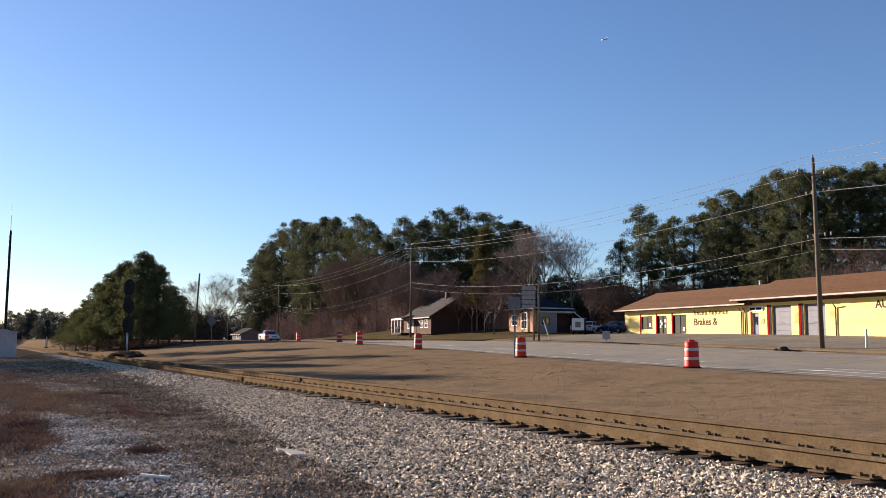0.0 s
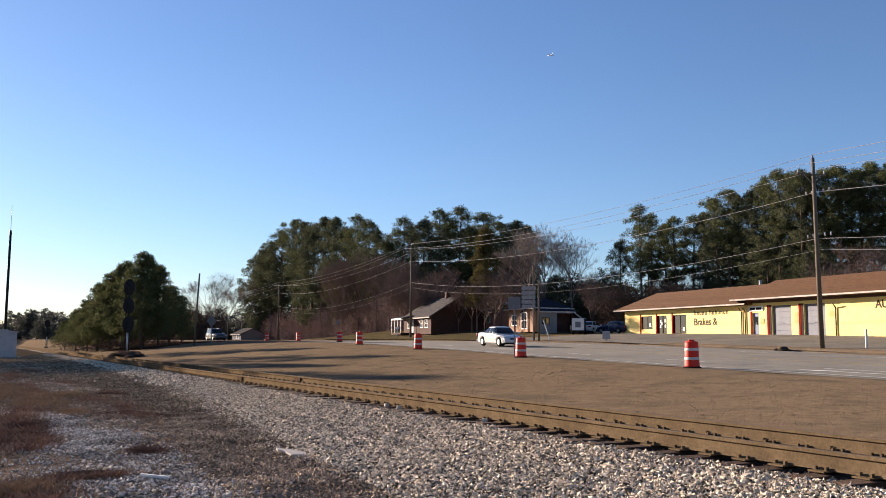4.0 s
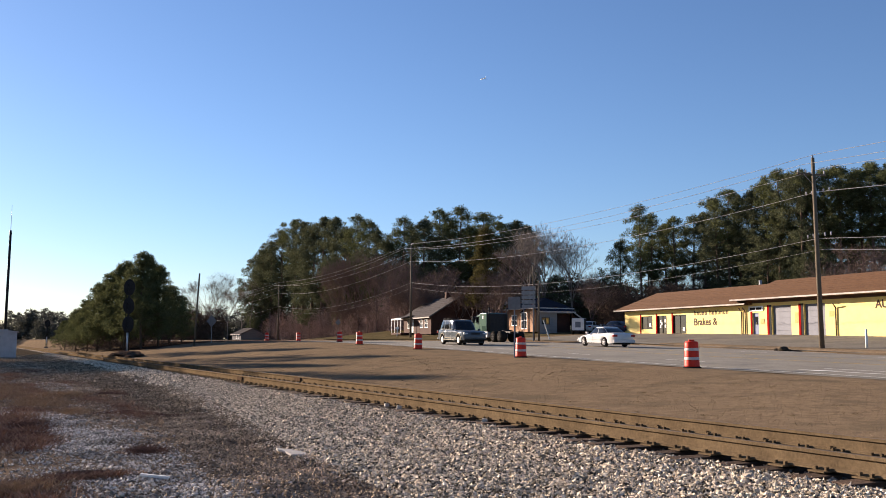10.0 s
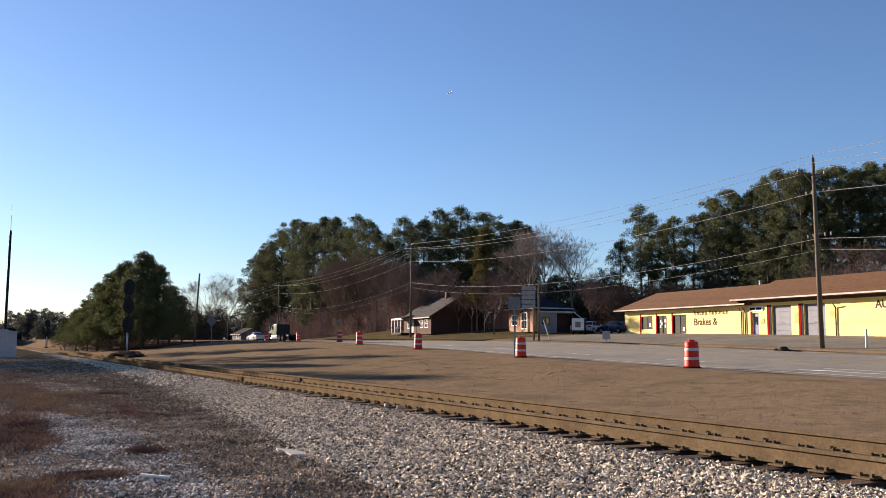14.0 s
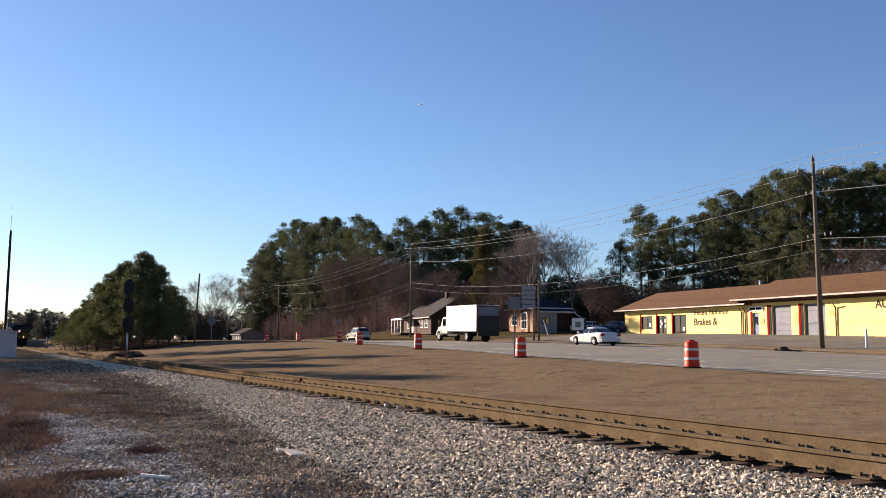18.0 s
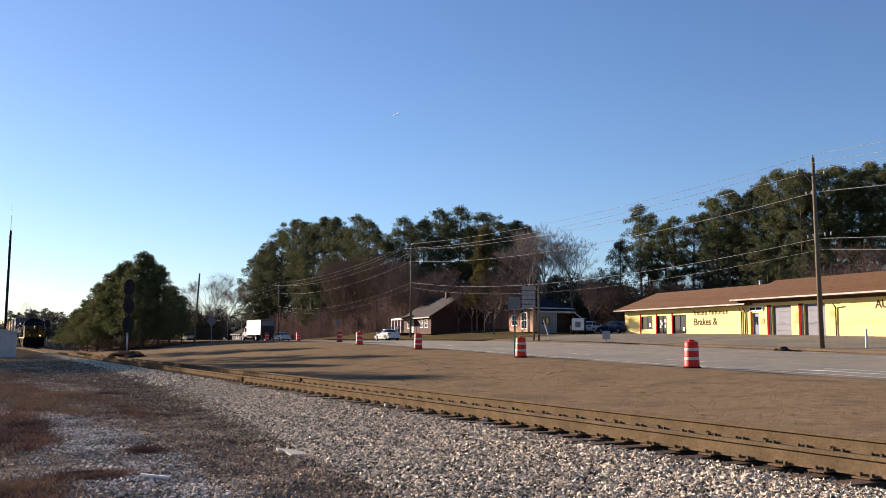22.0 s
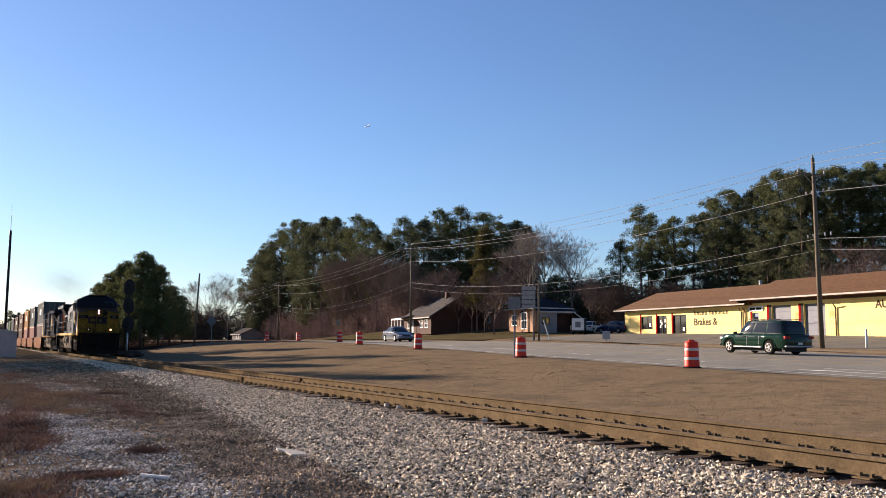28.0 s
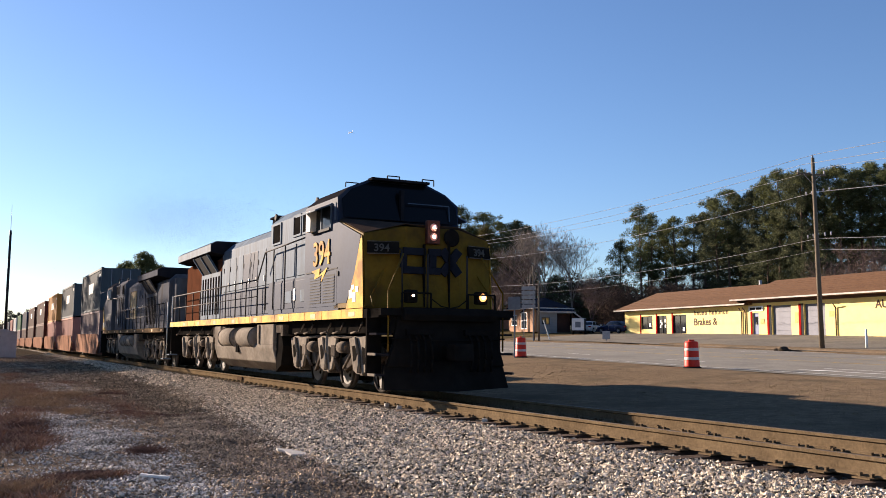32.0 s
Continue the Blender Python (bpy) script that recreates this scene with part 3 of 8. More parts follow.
part("notice", box(xa + 0.4, xb - 0.45, 0.085, 0.1, 0.95, 1.35), PAPER, d)
for x, z in ((22.55, 1.15), (26.85, 1.15), (26.85, 1.6), (30.75, 1.6)):
    part("notice", box(x, x + 0.5, -0.02, 0.0, z, z + 0.45), material("faded_notice", (0.5, 0.3, 0.11), (0.62, 0.42, 0.16), 9, 0.8), garage, "faded notice board")
part("sign_board", box(21.0, 22.9, -0.06, -0.01, 2.28, 2.75), PAPER, garage, "white sign over the office door")
part("lettering", box(21.2, 21.9, -0.075, -0.06, 2.4, 2.62), DARK_METAL, garage)
part("lettering", box(22.05, 22.7, -0.075, -0.06, 2.4, 2.62), DARK_METAL, garage)
bm = words("Brakes &", 1.0)
bmesh.ops.transform(bm, matrix=pose(12.75, -0.012, 1.15), verts=bm.verts[:])
part("lettering", bm, LETTER_BROWN, garage, "brown painted words")
for i in range(12):
    a = 12.85 + i * 0.42 + (0.3 if i > 4 else 0)
    tall = 2.6 if i in (0, 5, 7, 8) else 2.48
    part("lettering", join(box(a, a + 0.09, -0.015, -0.003, 2.14, tall), box(a + 0.2, a + 0.29, -0.015, -0.003, 2.14, 2.48), box(a + 0.09, a + 0.2, -0.015, -0.003, 2.38 if i % 2 else 2.14, 2.46 if i % 2 else 2.22)), LETTER_BROWN, garage)
bm = words("AUTO", 0.9)
bmesh.ops.transform(bm, matrix=pose(35.45, -0.012, 2.15), verts=bm.verts[:])
part("lettering", bm, LETTER_BROWN, garage, "brown painted words")
for x in (20.05, 20.55, 31.5):
    part("downpipe", join(pipe([(x, -0.08, BASE), (x, -0.08, 2.3), (x + 0.15, -0.5, 2.62)], 0.055)), SOFFIT, garage)


def hip_roof(name, x0, x1, y0, y1, eave, ridge_z, rx0, rx1):
    bm = bmesh.new()
    ym = (y0 + y1) / 2
    e = [bm.verts.new(p) for p in ((x0, y0, eave), (x1, y0, eave), (x1, y1, eave), (x0, y1, eave))]
    r = [bm.verts.new(p) for p in ((rx0, ym, ridge_z), (rx1, ym, ridge_z))]
    for f in ((e[0], e[1], r[1], r[0]), (e[2], e[3], r[0], r[1]), (e[3], e[0], r[0]), (e[1], e[2], r[1])):
        bm.faces.new(f)
    bm.faces.new(e[::-1])
    bmesh.ops.recalc_face_normals(bm, faces=bm.faces[:])
    roof = part(name, bm, ROOF, garage, "brown asphalt shingle roof")
    slope = math.atan2(ridge_z - eave, ym - y0)
    length = math.hypot(ridge_z - eave, ym - y0)
    for i in range(1, int(length / 0.42)):
        k = i * 0.42 / length
        a = x0 + (rx0 - x0) * k + 0.05
        b = x1 + (rx1 - x1) * k - 0.05
        y, z = y0 + (ym - y0) * k, eave + (ridge_z - eave) * k
        part("shingle_course", box(a, b, -0.03, 0.03, -0.008, 0.016, m=pose(0, y, z, math.degrees(slope))), ROOF, roof)
    part("fascia", box(x0 - 0.03, x1, y0 - 0.04, y0 - 0.003, eave - 0.11, eave + 0.02), FASCIA, garage, "pale peeling fascia and gutter")
    part("fascia", box(x0 - 0.04, x0 - 0.003, y0, y1, eave - 0.11, eave + 0.02), FASCIA, garage)
    part("soffit", box(x0, x1, y0, 0.3, eave - 0.12, eave - 0.06), SOFFIT, garage, "brown boarded soffit")
    return roof


hip_roof("roof", -0.85, 21.5, -0.9, 6.3, 2.98, 4.92, 2.4, 21.4)
hip_roof("roof", 19.9, 47.0, -1.2, 5.8, 3.36, 5.15, 22.0, 43.5)
part("frieze", box(20.15, 46, -0.02, 0.0, 3.0, 3.23), SOFFIT, garage)
for x, y, hgt in ((19.2, 2.9, 0.75), (24.6, 2.6, 0.5), (29.2, 2.6, 0.4), (15.8, 3.1, 0.2)):
    part("roof_vent", tube((x, y, 4.3), (x, y, 4.6 + hgt), 0.14, seg=10), GALV, garage, "metal roof vent pipe")


# ---- trees ----
def sprays(rng, centres, radii, per, size, flatten=0.7, wide=0.3):
    """Clusters of small pointed leaf blades round the given centres, as triangle arrays."""
    c = np.repeat(np.asarray(centres), per, axis=0)
    r = np.repeat(np.asarray(radii), per)
    d = rng.normal(size=c.shape)
    d /= np.linalg.norm(d, axis=1)[:, None]
    p = c + d * (r * rng.random(len(c)) ** 0.45)[:, None] * np.array([1, 1, flatten])
    out = d * 0.8 + rng.normal(size=c.shape) * 0.5 + np.array([0, 0, 0.25])
    out /= np.linalg.norm(out, axis=1)[:, None]
    side = np.cross(out, rng.normal(size=c.shape))
    side /= np.linalg.norm(side, axis=1)[:, None]
    k = (size * rng.uniform(0.6, 1.3, len(c)))[:, None]
    v = np.stack([p - side * k * wide, p + side * k * wide, p + out * k * 1.5], 1).reshape(-1, 3)
    return v, np.arange(len(v)).reshape(-1, 3)


def limb(bm, a, b, r0, r1, seg, rng, bend=0.12):
    mid = (Vector(a) + Vector(b)) / 2 + Vector((rng.uniform(-1, 1), rng.uniform(-1, 1), rng.uniform(-0.3, 1))) * (Vector(b) - Vector(a)).length * bend
    tube_into(bm, a, mid, r0, (r0 + r1) / 2, seg, False)
    tube_into(bm, mid, b, (r0 + r1) / 2, r1, seg, False)


def pine_meshes(seed, height, bare, spread, lobes=15, clumps=14, per=64, cone=False, top=0.62, loose=1.0):
    """A pine: bare lower trunk, boughs that carry rounded lobes, each lobe a shell of small needle clumps with gaps. Returns trunk and crown."""
    r = random.Random(seed)
    rng = np.random.default_rng(seed)
    bm = bmesh.new()
    pts = [Vector((0.15 * math.sin(k * 5 + seed), 0.15 * math.cos(k * 4 + seed), height * k)) for k in (0, 0.25, 0.5, 0.75, 0.97)]
    rad = [0.009 * height + 0.06, 0.009 * height + 0.02, 0.007 * height, 0.005 * height, 0.03]
    for i in range(4):
        tube_into(bm, pts[i], pts[i + 1], rad[i], rad[i + 1], 7, i == 0)
    centres, radii = [], []
    for i in range(lobes):
        q = (i + r.uniform(0.2, 0.8)) / lobes
        k = bare + (1 - bare) * q * 0.97
        j = min(3, int(k / 0.25))
        base = pts[j].lerp(pts[j + 1], min(1, (k - 0.25 * j) / 0.25))
        if cone:
            shape = (1 - q) ** 0.8 + 0.1
        else:
            shape = math.sin(math.pi * min(1.0, q / top * 0.5 if q < top else 0.5 + 0.5 * (q - top) / (1 - top))) ** 0.75 + 0.12
        size = spread * (0.26 + 0.26 * shape) * r.uniform(0.8, 1.2)
        reach = max(0.0, spread * shape * r.uniform(0.75, 1.1) - size * 0.55)
        turn = i * 2.4 + r.uniform(-0.5, 0.5)
        c = base + Vector((math.cos(turn) * reach, math.sin(turn) * reach, reach * r.uniform(0.0, 0.3)))
        if q > 0.96 or i == lobes - 1:
            c = base.copy()
        limb(bm, base - Vector((0, 0, 0.5)), c, 0.03 + 0.012 * reach, 0.02, 4, r)
        for g in range(clumps):
            d = Vector((r.gauss(0, 1), r.gauss(0, 1), r.gauss(0.25, 0.8))).normalized() * r.uniform(0.45, 1.08)
            centres.append((c.x + d.x * size, c.y + d.y * size, min(height - 0.2, c.z + d.z * size * 0.72)))
            radii.append(r.uniform(0.34, 0.62) * loose)
    centres.append(tuple(pts[4]))
    radii.append(0.45)
    return bm, sprays(rng, centres, radii, per, 0.19, 0.8, 0.23)


def bare_tree_mesh(seed, height, spread=0.5, depth=5, trunk=0.02, splits=3, upright=0.5, seg=4):
    r = random.Random(seed)
    bm = bmesh.new()

    def grow(p, d, length, radius, level):
        q = p + d * length
        sg = max(3, seg + 1 - level // 2) if level < 3 else 3
        tube_into(bm, p, q, radius, radius * 0.66, sg, False)
        if level >= depth:
            for _ in range(5):
                e = q + (d + Vector((r.uniform(-1, 1), r.uniform(-1, 1), r.uniform(-0.6, 1)))) * r.uniform(0.25, 0.6)
                w = Vector((r.uniform(-1, 1), r.uniform(-1, 1), 0.3)).normalized() * 0.011
                bm.faces.new([bm.verts.new(v) for v in (q - w, q + w, e)])
            return
        for k in range(splits if level < 4 else 2):
            nd = (d * (1.0 - spread * 0.3) + Vector((r.uniform(-1, 1), r.uniform(-1, 1), r.uniform(-0.5, 1) * upright + 0.12)) * spread).normalized()
            grow(p + d * length * r.uniform(0.55, 1.0), nd, length * r.uniform(0.62, 0.84), radius * 0.6, level + 1)

    grow(Vector((0, 0, -0.2)), Vector((0, 0, 1)), height * 0.27, height * trunk * 0.5, 0)
    return bm


def tree_thing(name, label, m, trunk_me, crown_me=None, group=""):
    t = thing(name, label, "tree", m, group)
    part("trunk", trunk_me, None, t)
    if crown_me:
        part("crown", crown_me, None, t)
    return t


PINES = []
for i, (hh, bare, spr, lobes, clumps, dark) in enumerate(((24, 0.56, 3.5, 16, 15, 0), (23, 0.3, 3.3, 24, 14, 1), (23, 0.42, 2.9, 19, 11, 0), (18, 0.12, 3.4, 24, 13, 1), (14, 0.17, 4.2, 34, 14, 0))):
    bm, (v, f) = pine_meshes(20 + i, hh, bare, spr, lobes, clumps, cone=i == 4, top=0.7 if i == 0 else 0.5)
    PINES.append((hh, mesh_of("pine_trunk", bm, PINE_BARK), solid("pine_crown", v, f, NEEDLES_DARK if dark else NEEDLES)))


def pine(kind, x, y, height, turn, label, group, wide=1.0):
    hh, trunk_me, crown_me = PINES[kind]
    k = height / hh
    w = k ** 0.6 * wide
    m = pose(x, y, ground_z(x, y) - 0.1, 0, 0, turn) @ Matrix.Diagonal((w, w, k, 1))
    return tree_thing("pine_tree", label, m, trunk_me, crown_me, group)


def by_bearing(px, depth):
    """A spot at that depth before the camera, in the direction of a column of the picture's plane."""
    return (px - 784) / 1594 * depth, depth


def beyond(px, depth, height, across=46.0):
    """The same direction, but pushed out until it clears the road; the height grows with the distance."""
    d = depth
    while d < 420:
        x, y = by_bearing(px, d)
        if x * RN.x + y * RN.y + max(0.0, x * RU.x + y * RU.y - 130) ** 2 / 960 >= across:
            break
        d += 2.0
    return (*by_bearing(px, d), height * d / depth)


def stand(rows, label, group, wide=1.0):
    """Pines from rows of place, level of the tip and kind."""
    for x, y, tip, kind in rows:
        pine(kind, x, y, tip - ground_z(x, y), rng.uniform(0, 360), label, group, wide * rng.uniform(0.92, 1.1))


rng = random.Random(11)
# the broad pine group beside the line
stand(((-35.8, 107.4, 11.6, 4), (-39.2, 111.5, 10.8, 4), (-42.0, 114.2, 9.6, 4), (-44.5, 117.0, 8.5, 4), (-47.5, 121.0, 6.5, 4), (-52.2, 129.2, 5.4, 4), (-58.0, 139.4, 4.1, 4), (-34.7, 110.2, 10.3, 4), (-34.4, 114.2, 8.0, 4), (-35.3, 122.4, 7.2, 3), (-39.4, 119.7, 9.2, 4), (-43.5, 126.5, 7.1, 4)),
      "broad dark green pine beside the railway", "pines beside the line", 0.95)
# the tall pine wood behind the houses
stand(((-49.3, 239, 19.2, 3), (-47.3, 236, 25.0, 3), (-44.1, 231, 27.1, 1), (-40.6, 226, 29.4, 1), (-35.9, 218, 31.2, 0), (-33.2, 213, 30.0, 1), (-29.8, 206, 28.6, 3), (-26.9, 202, 29.7, 1), (-23.1, 194, 28.5, 1), (-20.6, 189, 25.6, 3), (-17.8, 184, 27.8, 2), (-14.9, 178, 25.8, 2), (-12.8, 174, 23.0, 1)),
      "tall dark pine in the wood behind the houses", "pines in the wood", 1.22)
stand(((-10.5, 169, 20.9, 3), (-7.5, 168, 25.1, 2), (-5.6, 175, 24.1, 3), (-3.4, 165, 24.1, 1), (-0.9, 170, 27.0, 2), (1.3, 178, 24.8, 3), (3.2, 170, 27.6, 2), (5.4, 180, 24.6, 3), (7.8, 172, 26.5, 0), (10.6, 175, 25.1, 0), (12.8, 178, 23.9, 3), (13.7, 165, 24.0, 1), (15.9, 170, 23.8, 1)),
      "tall dark pine in the wood behind the houses", "pines in the wood", 1.22)
# the pine wood behind the garage
stand(((29.7, 150, 18.7, 3), (30.9, 140, 23.3, 2), (34.0, 146, 22.8, 2), (36.8, 142, 21.7, 2), (37.2, 150, 21.5, 1), (40.8, 146, 22.6, 2), (40.9, 140, 21.9, 1), (40.3, 132, 23.0, 1), (41.6, 130, 24.0, 0), (45.0, 136, 24.2, 1), (44.3, 128, 23.6, 1), (45.5, 126, 24.8, 1)),
      "tall open pine behind the garage", "pines behind the garage")
stand(((45.8, 122, 25.4, 0), (49.6, 128, 26.0, 1), (47.3, 118, 24.7, 1), (51.4, 124, 25.2, 1), (50.6, 118, 24.8, 0), (51.4, 116, 24.8, 0), (56.6, 124, 24.9, 2), (55.3, 118, 24.9, 2), (54.9, 114, 24.9, 0), (57.4, 116, 24.6, 2), (57.2, 112, 24.3, 0), (61.1, 116, 24.7, 1)),
      "tall open pine behind the garage", "pines behind the garage")
# the dense lower pines that fill the depth of both woods
stand(((-51.3, 253, 26.2, 3), (-47.2, 247, 25.9, 3), (-40.1, 235, 19.3, 3), (-38.5, 233, 21.1, 3), (-34.7, 227, 23.6, 3), (-28.9, 218, 17.8, 3), (-25.8, 212, 21.6, 3), (-22.8, 206, 17.6, 3), (-19.1, 199, 21.1, 3), (-16.5, 194, 18.0, 3), (-14.1, 189, 20.1, 3), (-10.6, 184, 16.9, 3)),
      "dense lower pine in the wood behind the houses", "pines in the wood", 1.25)
stand(((-8.5, 189, 17.2, 3), (-6.0, 183, 17.1, 3), (-4.1, 180, 17.3, 3), (-2.3, 178.5, 15.0, 3), (-0.6, 181, 16.3, 3), (2.6, 182, 17.3, 3), (5.8, 183, 19.0, 3), (6.6, 181, 16.3, 3), (9.1, 182, 15.7, 3), (11.6, 179, 14.6, 3), (13.6, 187, 19.2, 3), (16.5, 182, 18.7, 3)),
      "dense lower pine in the wood behind the houses", "pines in the wood", 1.25)
stand(((19.0, 151, 12.7, 3), (24.2, 163, 12.3, 3), (24.8, 150, 11.3, 3), (28.4, 161, 12.0, 3), (30.8, 159, 11.9, 3), (35.4, 155, 18.7, 2), (41.3, 161, 19.3, 2), (45.7, 152, 19.1, 2), (46.3, 151, 20.9, 3), (48.5, 147, 20.5, 3), (54.8, 159, 21.9, 3)),
      "dense lower pine behind the garage", "pines behind the garage", 1.15)
stand(((55.2, 155, 20.3, 3), (55.9, 149, 17.8, 3), (55.2, 141, 19.9, 3), (62.0, 152, 22.5, 3), (59.2, 138, 19.9, 2), (62.3, 137, 18.7, 2), (66.4, 141, 19.3, 2), (71.4, 143, 22.6, 2), (44, 122, 15, 3), (48.5, 115, 14, 3)),
      "dense lower pine behind the garage", "pines behind the garage", 1.15)

BARE = []
for i, (hh, spread, depth, tr, up) in enumerate(((14, 0.5, 7, 0.018, 0.6), (12, 0.58, 7, 0.018, 0.5), (8, 0.75, 7, 0.02, 0.35))):
    BARE.append((hh, bare_tree_mesh(60 + i, hh, spread, depth, tr, 3, up)))
BARE = [(hh, mesh_of("bare_tree", bm, TWIG)) for hh, bm in BARE]
BARE_DARK = [(hh, me.copy()) for hh, me in BARE]
for _, me in BARE_DARK:
    me.materials[0] = TWIG_DARK


def bare_tree(kind, x, y, height, turn, label, group, dark=False, wide=1.0):
    hh, me = (BARE_DARK if dark else BARE)[kind]
    zs = [v.co.z for v in me.vertices]
    k = height / max(zs)
    t = thing("bare_tree", label, "tree", pose(x, y, ground_z(x, y), 0, 0, turn) @ Matrix.Diagonal((k * wide, k * wide, k, 1)), group)
    part("bare_crown", me, None, t)
    return t


for px, d, hgt, kind in ((375, 230, 19, 1), (405, 240, 15, 0), (430, 225, 16, 1), (445, 235, 17, 0), (350, 250, 13, 1), (962, 150, 19, 0), (1012, 150, 17, 0), (940, 140, 17, 1), (1062, 160, 12, 0), (985, 158, 17, 1)):
    bare_tree(kind, *beyond(px, d, hgt, 48), rng.uniform(0, 360), "leafless grey hardwood tree", "leafless trees")
for px, d, hgt, kind in ((592, 140, 10, 1), (598, 138, 12, 0), (608, 142, 13.5, 0), (618, 138, 13, 1), (635, 141, 14.5, 0), (652, 137, 12, 1), (668, 140, 13.5, 0), (690, 138, 11, 1), (706, 141, 12, 0), (722, 144, 10, 2), (738, 140, 9, 1), (752, 136, 8, 2), (612, 133, 6, 2), (625, 133, 6.5, 2), (660, 133, 6, 2), (695, 134, 5.5, 2), (755, 142, 10, 1), (785, 146, 11, 0), (765, 118, 6.5, 2), (845, 118, 8.5, 1), (875, 112, 7.5, 2), (905, 128, 12, 0), (1070, 135, 8, 1), (1500, 108, 10, 1), (1550, 106, 11, 1), (1440, 110, 8, 2), (1200, 135, 9, 1), (1530, 110, 12, 0), (1050, 138, 9, 1)):
    bare_tree(kind, *beyond(px, d, hgt, 46), rng.uniform(0, 360), "bare reddish-brown tree with fine twigs", "bare small trees", True)


def thicket(name, label, spots, heights, material_, seed, per=60, size=0.5, wide=0.3):
    r = np.random.default_rng(seed)
    cs, rs = [], []
    for (x, y), hgt in zip(spots, heights):
        for k in range(max(2, int(hgt / 1.1))):
            cs.append((x + r.uniform(-1.5, 1.5), y + r.uniform(-1.5, 1.5), ground_z(x, y) + 0.3 + hgt * (k + 0.4) / max(2, int(hgt / 1.1))))
            rs.append(r.uniform(1.0, 1.9))
    v, f = sprays(r, cs, rs, per, size, 0.7, wide)
    ob = part(name, solid(name, v, f, material_), None)
    return tagged(ob, label, "undergrowth", kind="stuff")


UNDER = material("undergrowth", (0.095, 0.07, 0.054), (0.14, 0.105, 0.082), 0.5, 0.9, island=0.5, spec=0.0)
# Darker copy of the undergrowth, holding the shade round the garage.
UNDER_SHADED = material("shaded_scrub", (0.06, 0.044, 0.036), (0.09, 0.066, 0.052), 0.5, 0.9, island=0.5, spec=0.0)
BRUSH = material("brown_brush", (0.25, 0.18, 0.157), (0.33, 0.242, 0.212), 0.5, 0.9, island=0.5, spec=0.0)
FAR_WOOD = material("distant_wood", (0.075, 0.078, 0.062), (0.115, 0.112, 0.095), 0.2, 0.95, island=0.4, spec=0.0, translucent=0.2)
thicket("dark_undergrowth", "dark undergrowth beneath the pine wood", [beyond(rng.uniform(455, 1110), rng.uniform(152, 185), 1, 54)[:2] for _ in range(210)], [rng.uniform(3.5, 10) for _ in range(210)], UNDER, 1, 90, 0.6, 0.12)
thicket("dark_undergrowth", "undergrowth behind the garage, darkened for the shade it stands in", [by_bearing(rng.uniform(1070, 1660), rng.uniform(124, 150)) for _ in range(140)], [rng.uniform(3, 7) for _ in range(140)], UNDER_SHADED, 2, 170, 0.32, 0.1)
thicket("brown_brush", "reddish-brown winter brush beside the road", [beyond(rng.uniform(590, 770), rng.uniform(128, 150), 1, rng.uniform(45.5, 50))[:2] for _ in range(60)], [rng.uniform(1.5, 7.0) for _ in range(60)], BRUSH, 3, 120, 0.75, 0.022)
thicket("distant_wood", "hazy distant line of trees", [by_bearing(px, rng.uniform(280, 330)) for px in np.linspace(-160, 470, 120)], [rng.uniform(5, 9.5) for _ in range(120)], FAR_WOOD, 4, 130, 0.55)
thicket("dark_undergrowth", "shaded scrub under the trackside pines", [by_bearing(rng.uniform(125, 300), rng.uniform(112, 136)) for _ in range(40)], [rng.uniform(0.4, 1.0) for _ in range(40)], UNDER, 5, 60, 0.3, 0.12)
brng = random.Random(77)
thicket("distant_wood", "dark pines and scrub far down the line", [by_bearing(brng.uniform(300, 392), brng.uniform(252, 280)) for _ in range(36)], [brng.uniform(5, 9.0) for _ in range(36)], UNDER, 8, 150, 0.6, 0.12)
thicket("brown_brush", "brown winter brush at the edge of the pine wood", [beyond(brng.uniform(475, 600), brng.uniform(150, 172), 1, 50)[:2] for _ in range(60)], [brng.uniform(2.0, 7.0) for _ in range(60)], BRUSH, 14, 120, 0.7, 0.025)
thicket("dark_undergrowth", "dense scrub beside the garage, coloured dark for shade", [by_bearing(brng.uniform(1075, 1215), brng.uniform(122, 132)) for _ in range(60)], [brng.uniform(3.5, 6.5) for _ in range(60)], UNDER_SHADED, 12, 330, 0.24, 0.1)
thicket("distant_wood", "far woods beyond the field of view", [(rng.choice((-1, 1)) * rng.uniform(150, 260), rng.uniform(-220, 120)) for _ in range(120)], [rng.uniform(6, 12) for _ in range(120)], FAR_WOOD, 6, 30, 1.6)

# ---- traffic drums ----
ORANGE = material("orange_plastic", (0.7, 0.045, 0.022), (0.6, 0.038, 0.02), 6, 0.5, fine=0.92, coords="Object")
REFLECT = material("white_reflective_band", (0.6, 0.5, 0.46), (0.48, 0.38, 0.34), 8, 0.45)
RUBBER = material("black_rubber", (0.014, 0.0135, 0.013), (0.026, 0.024, 0.022), 9, 0.9, bump=0.3, spec=0.0)


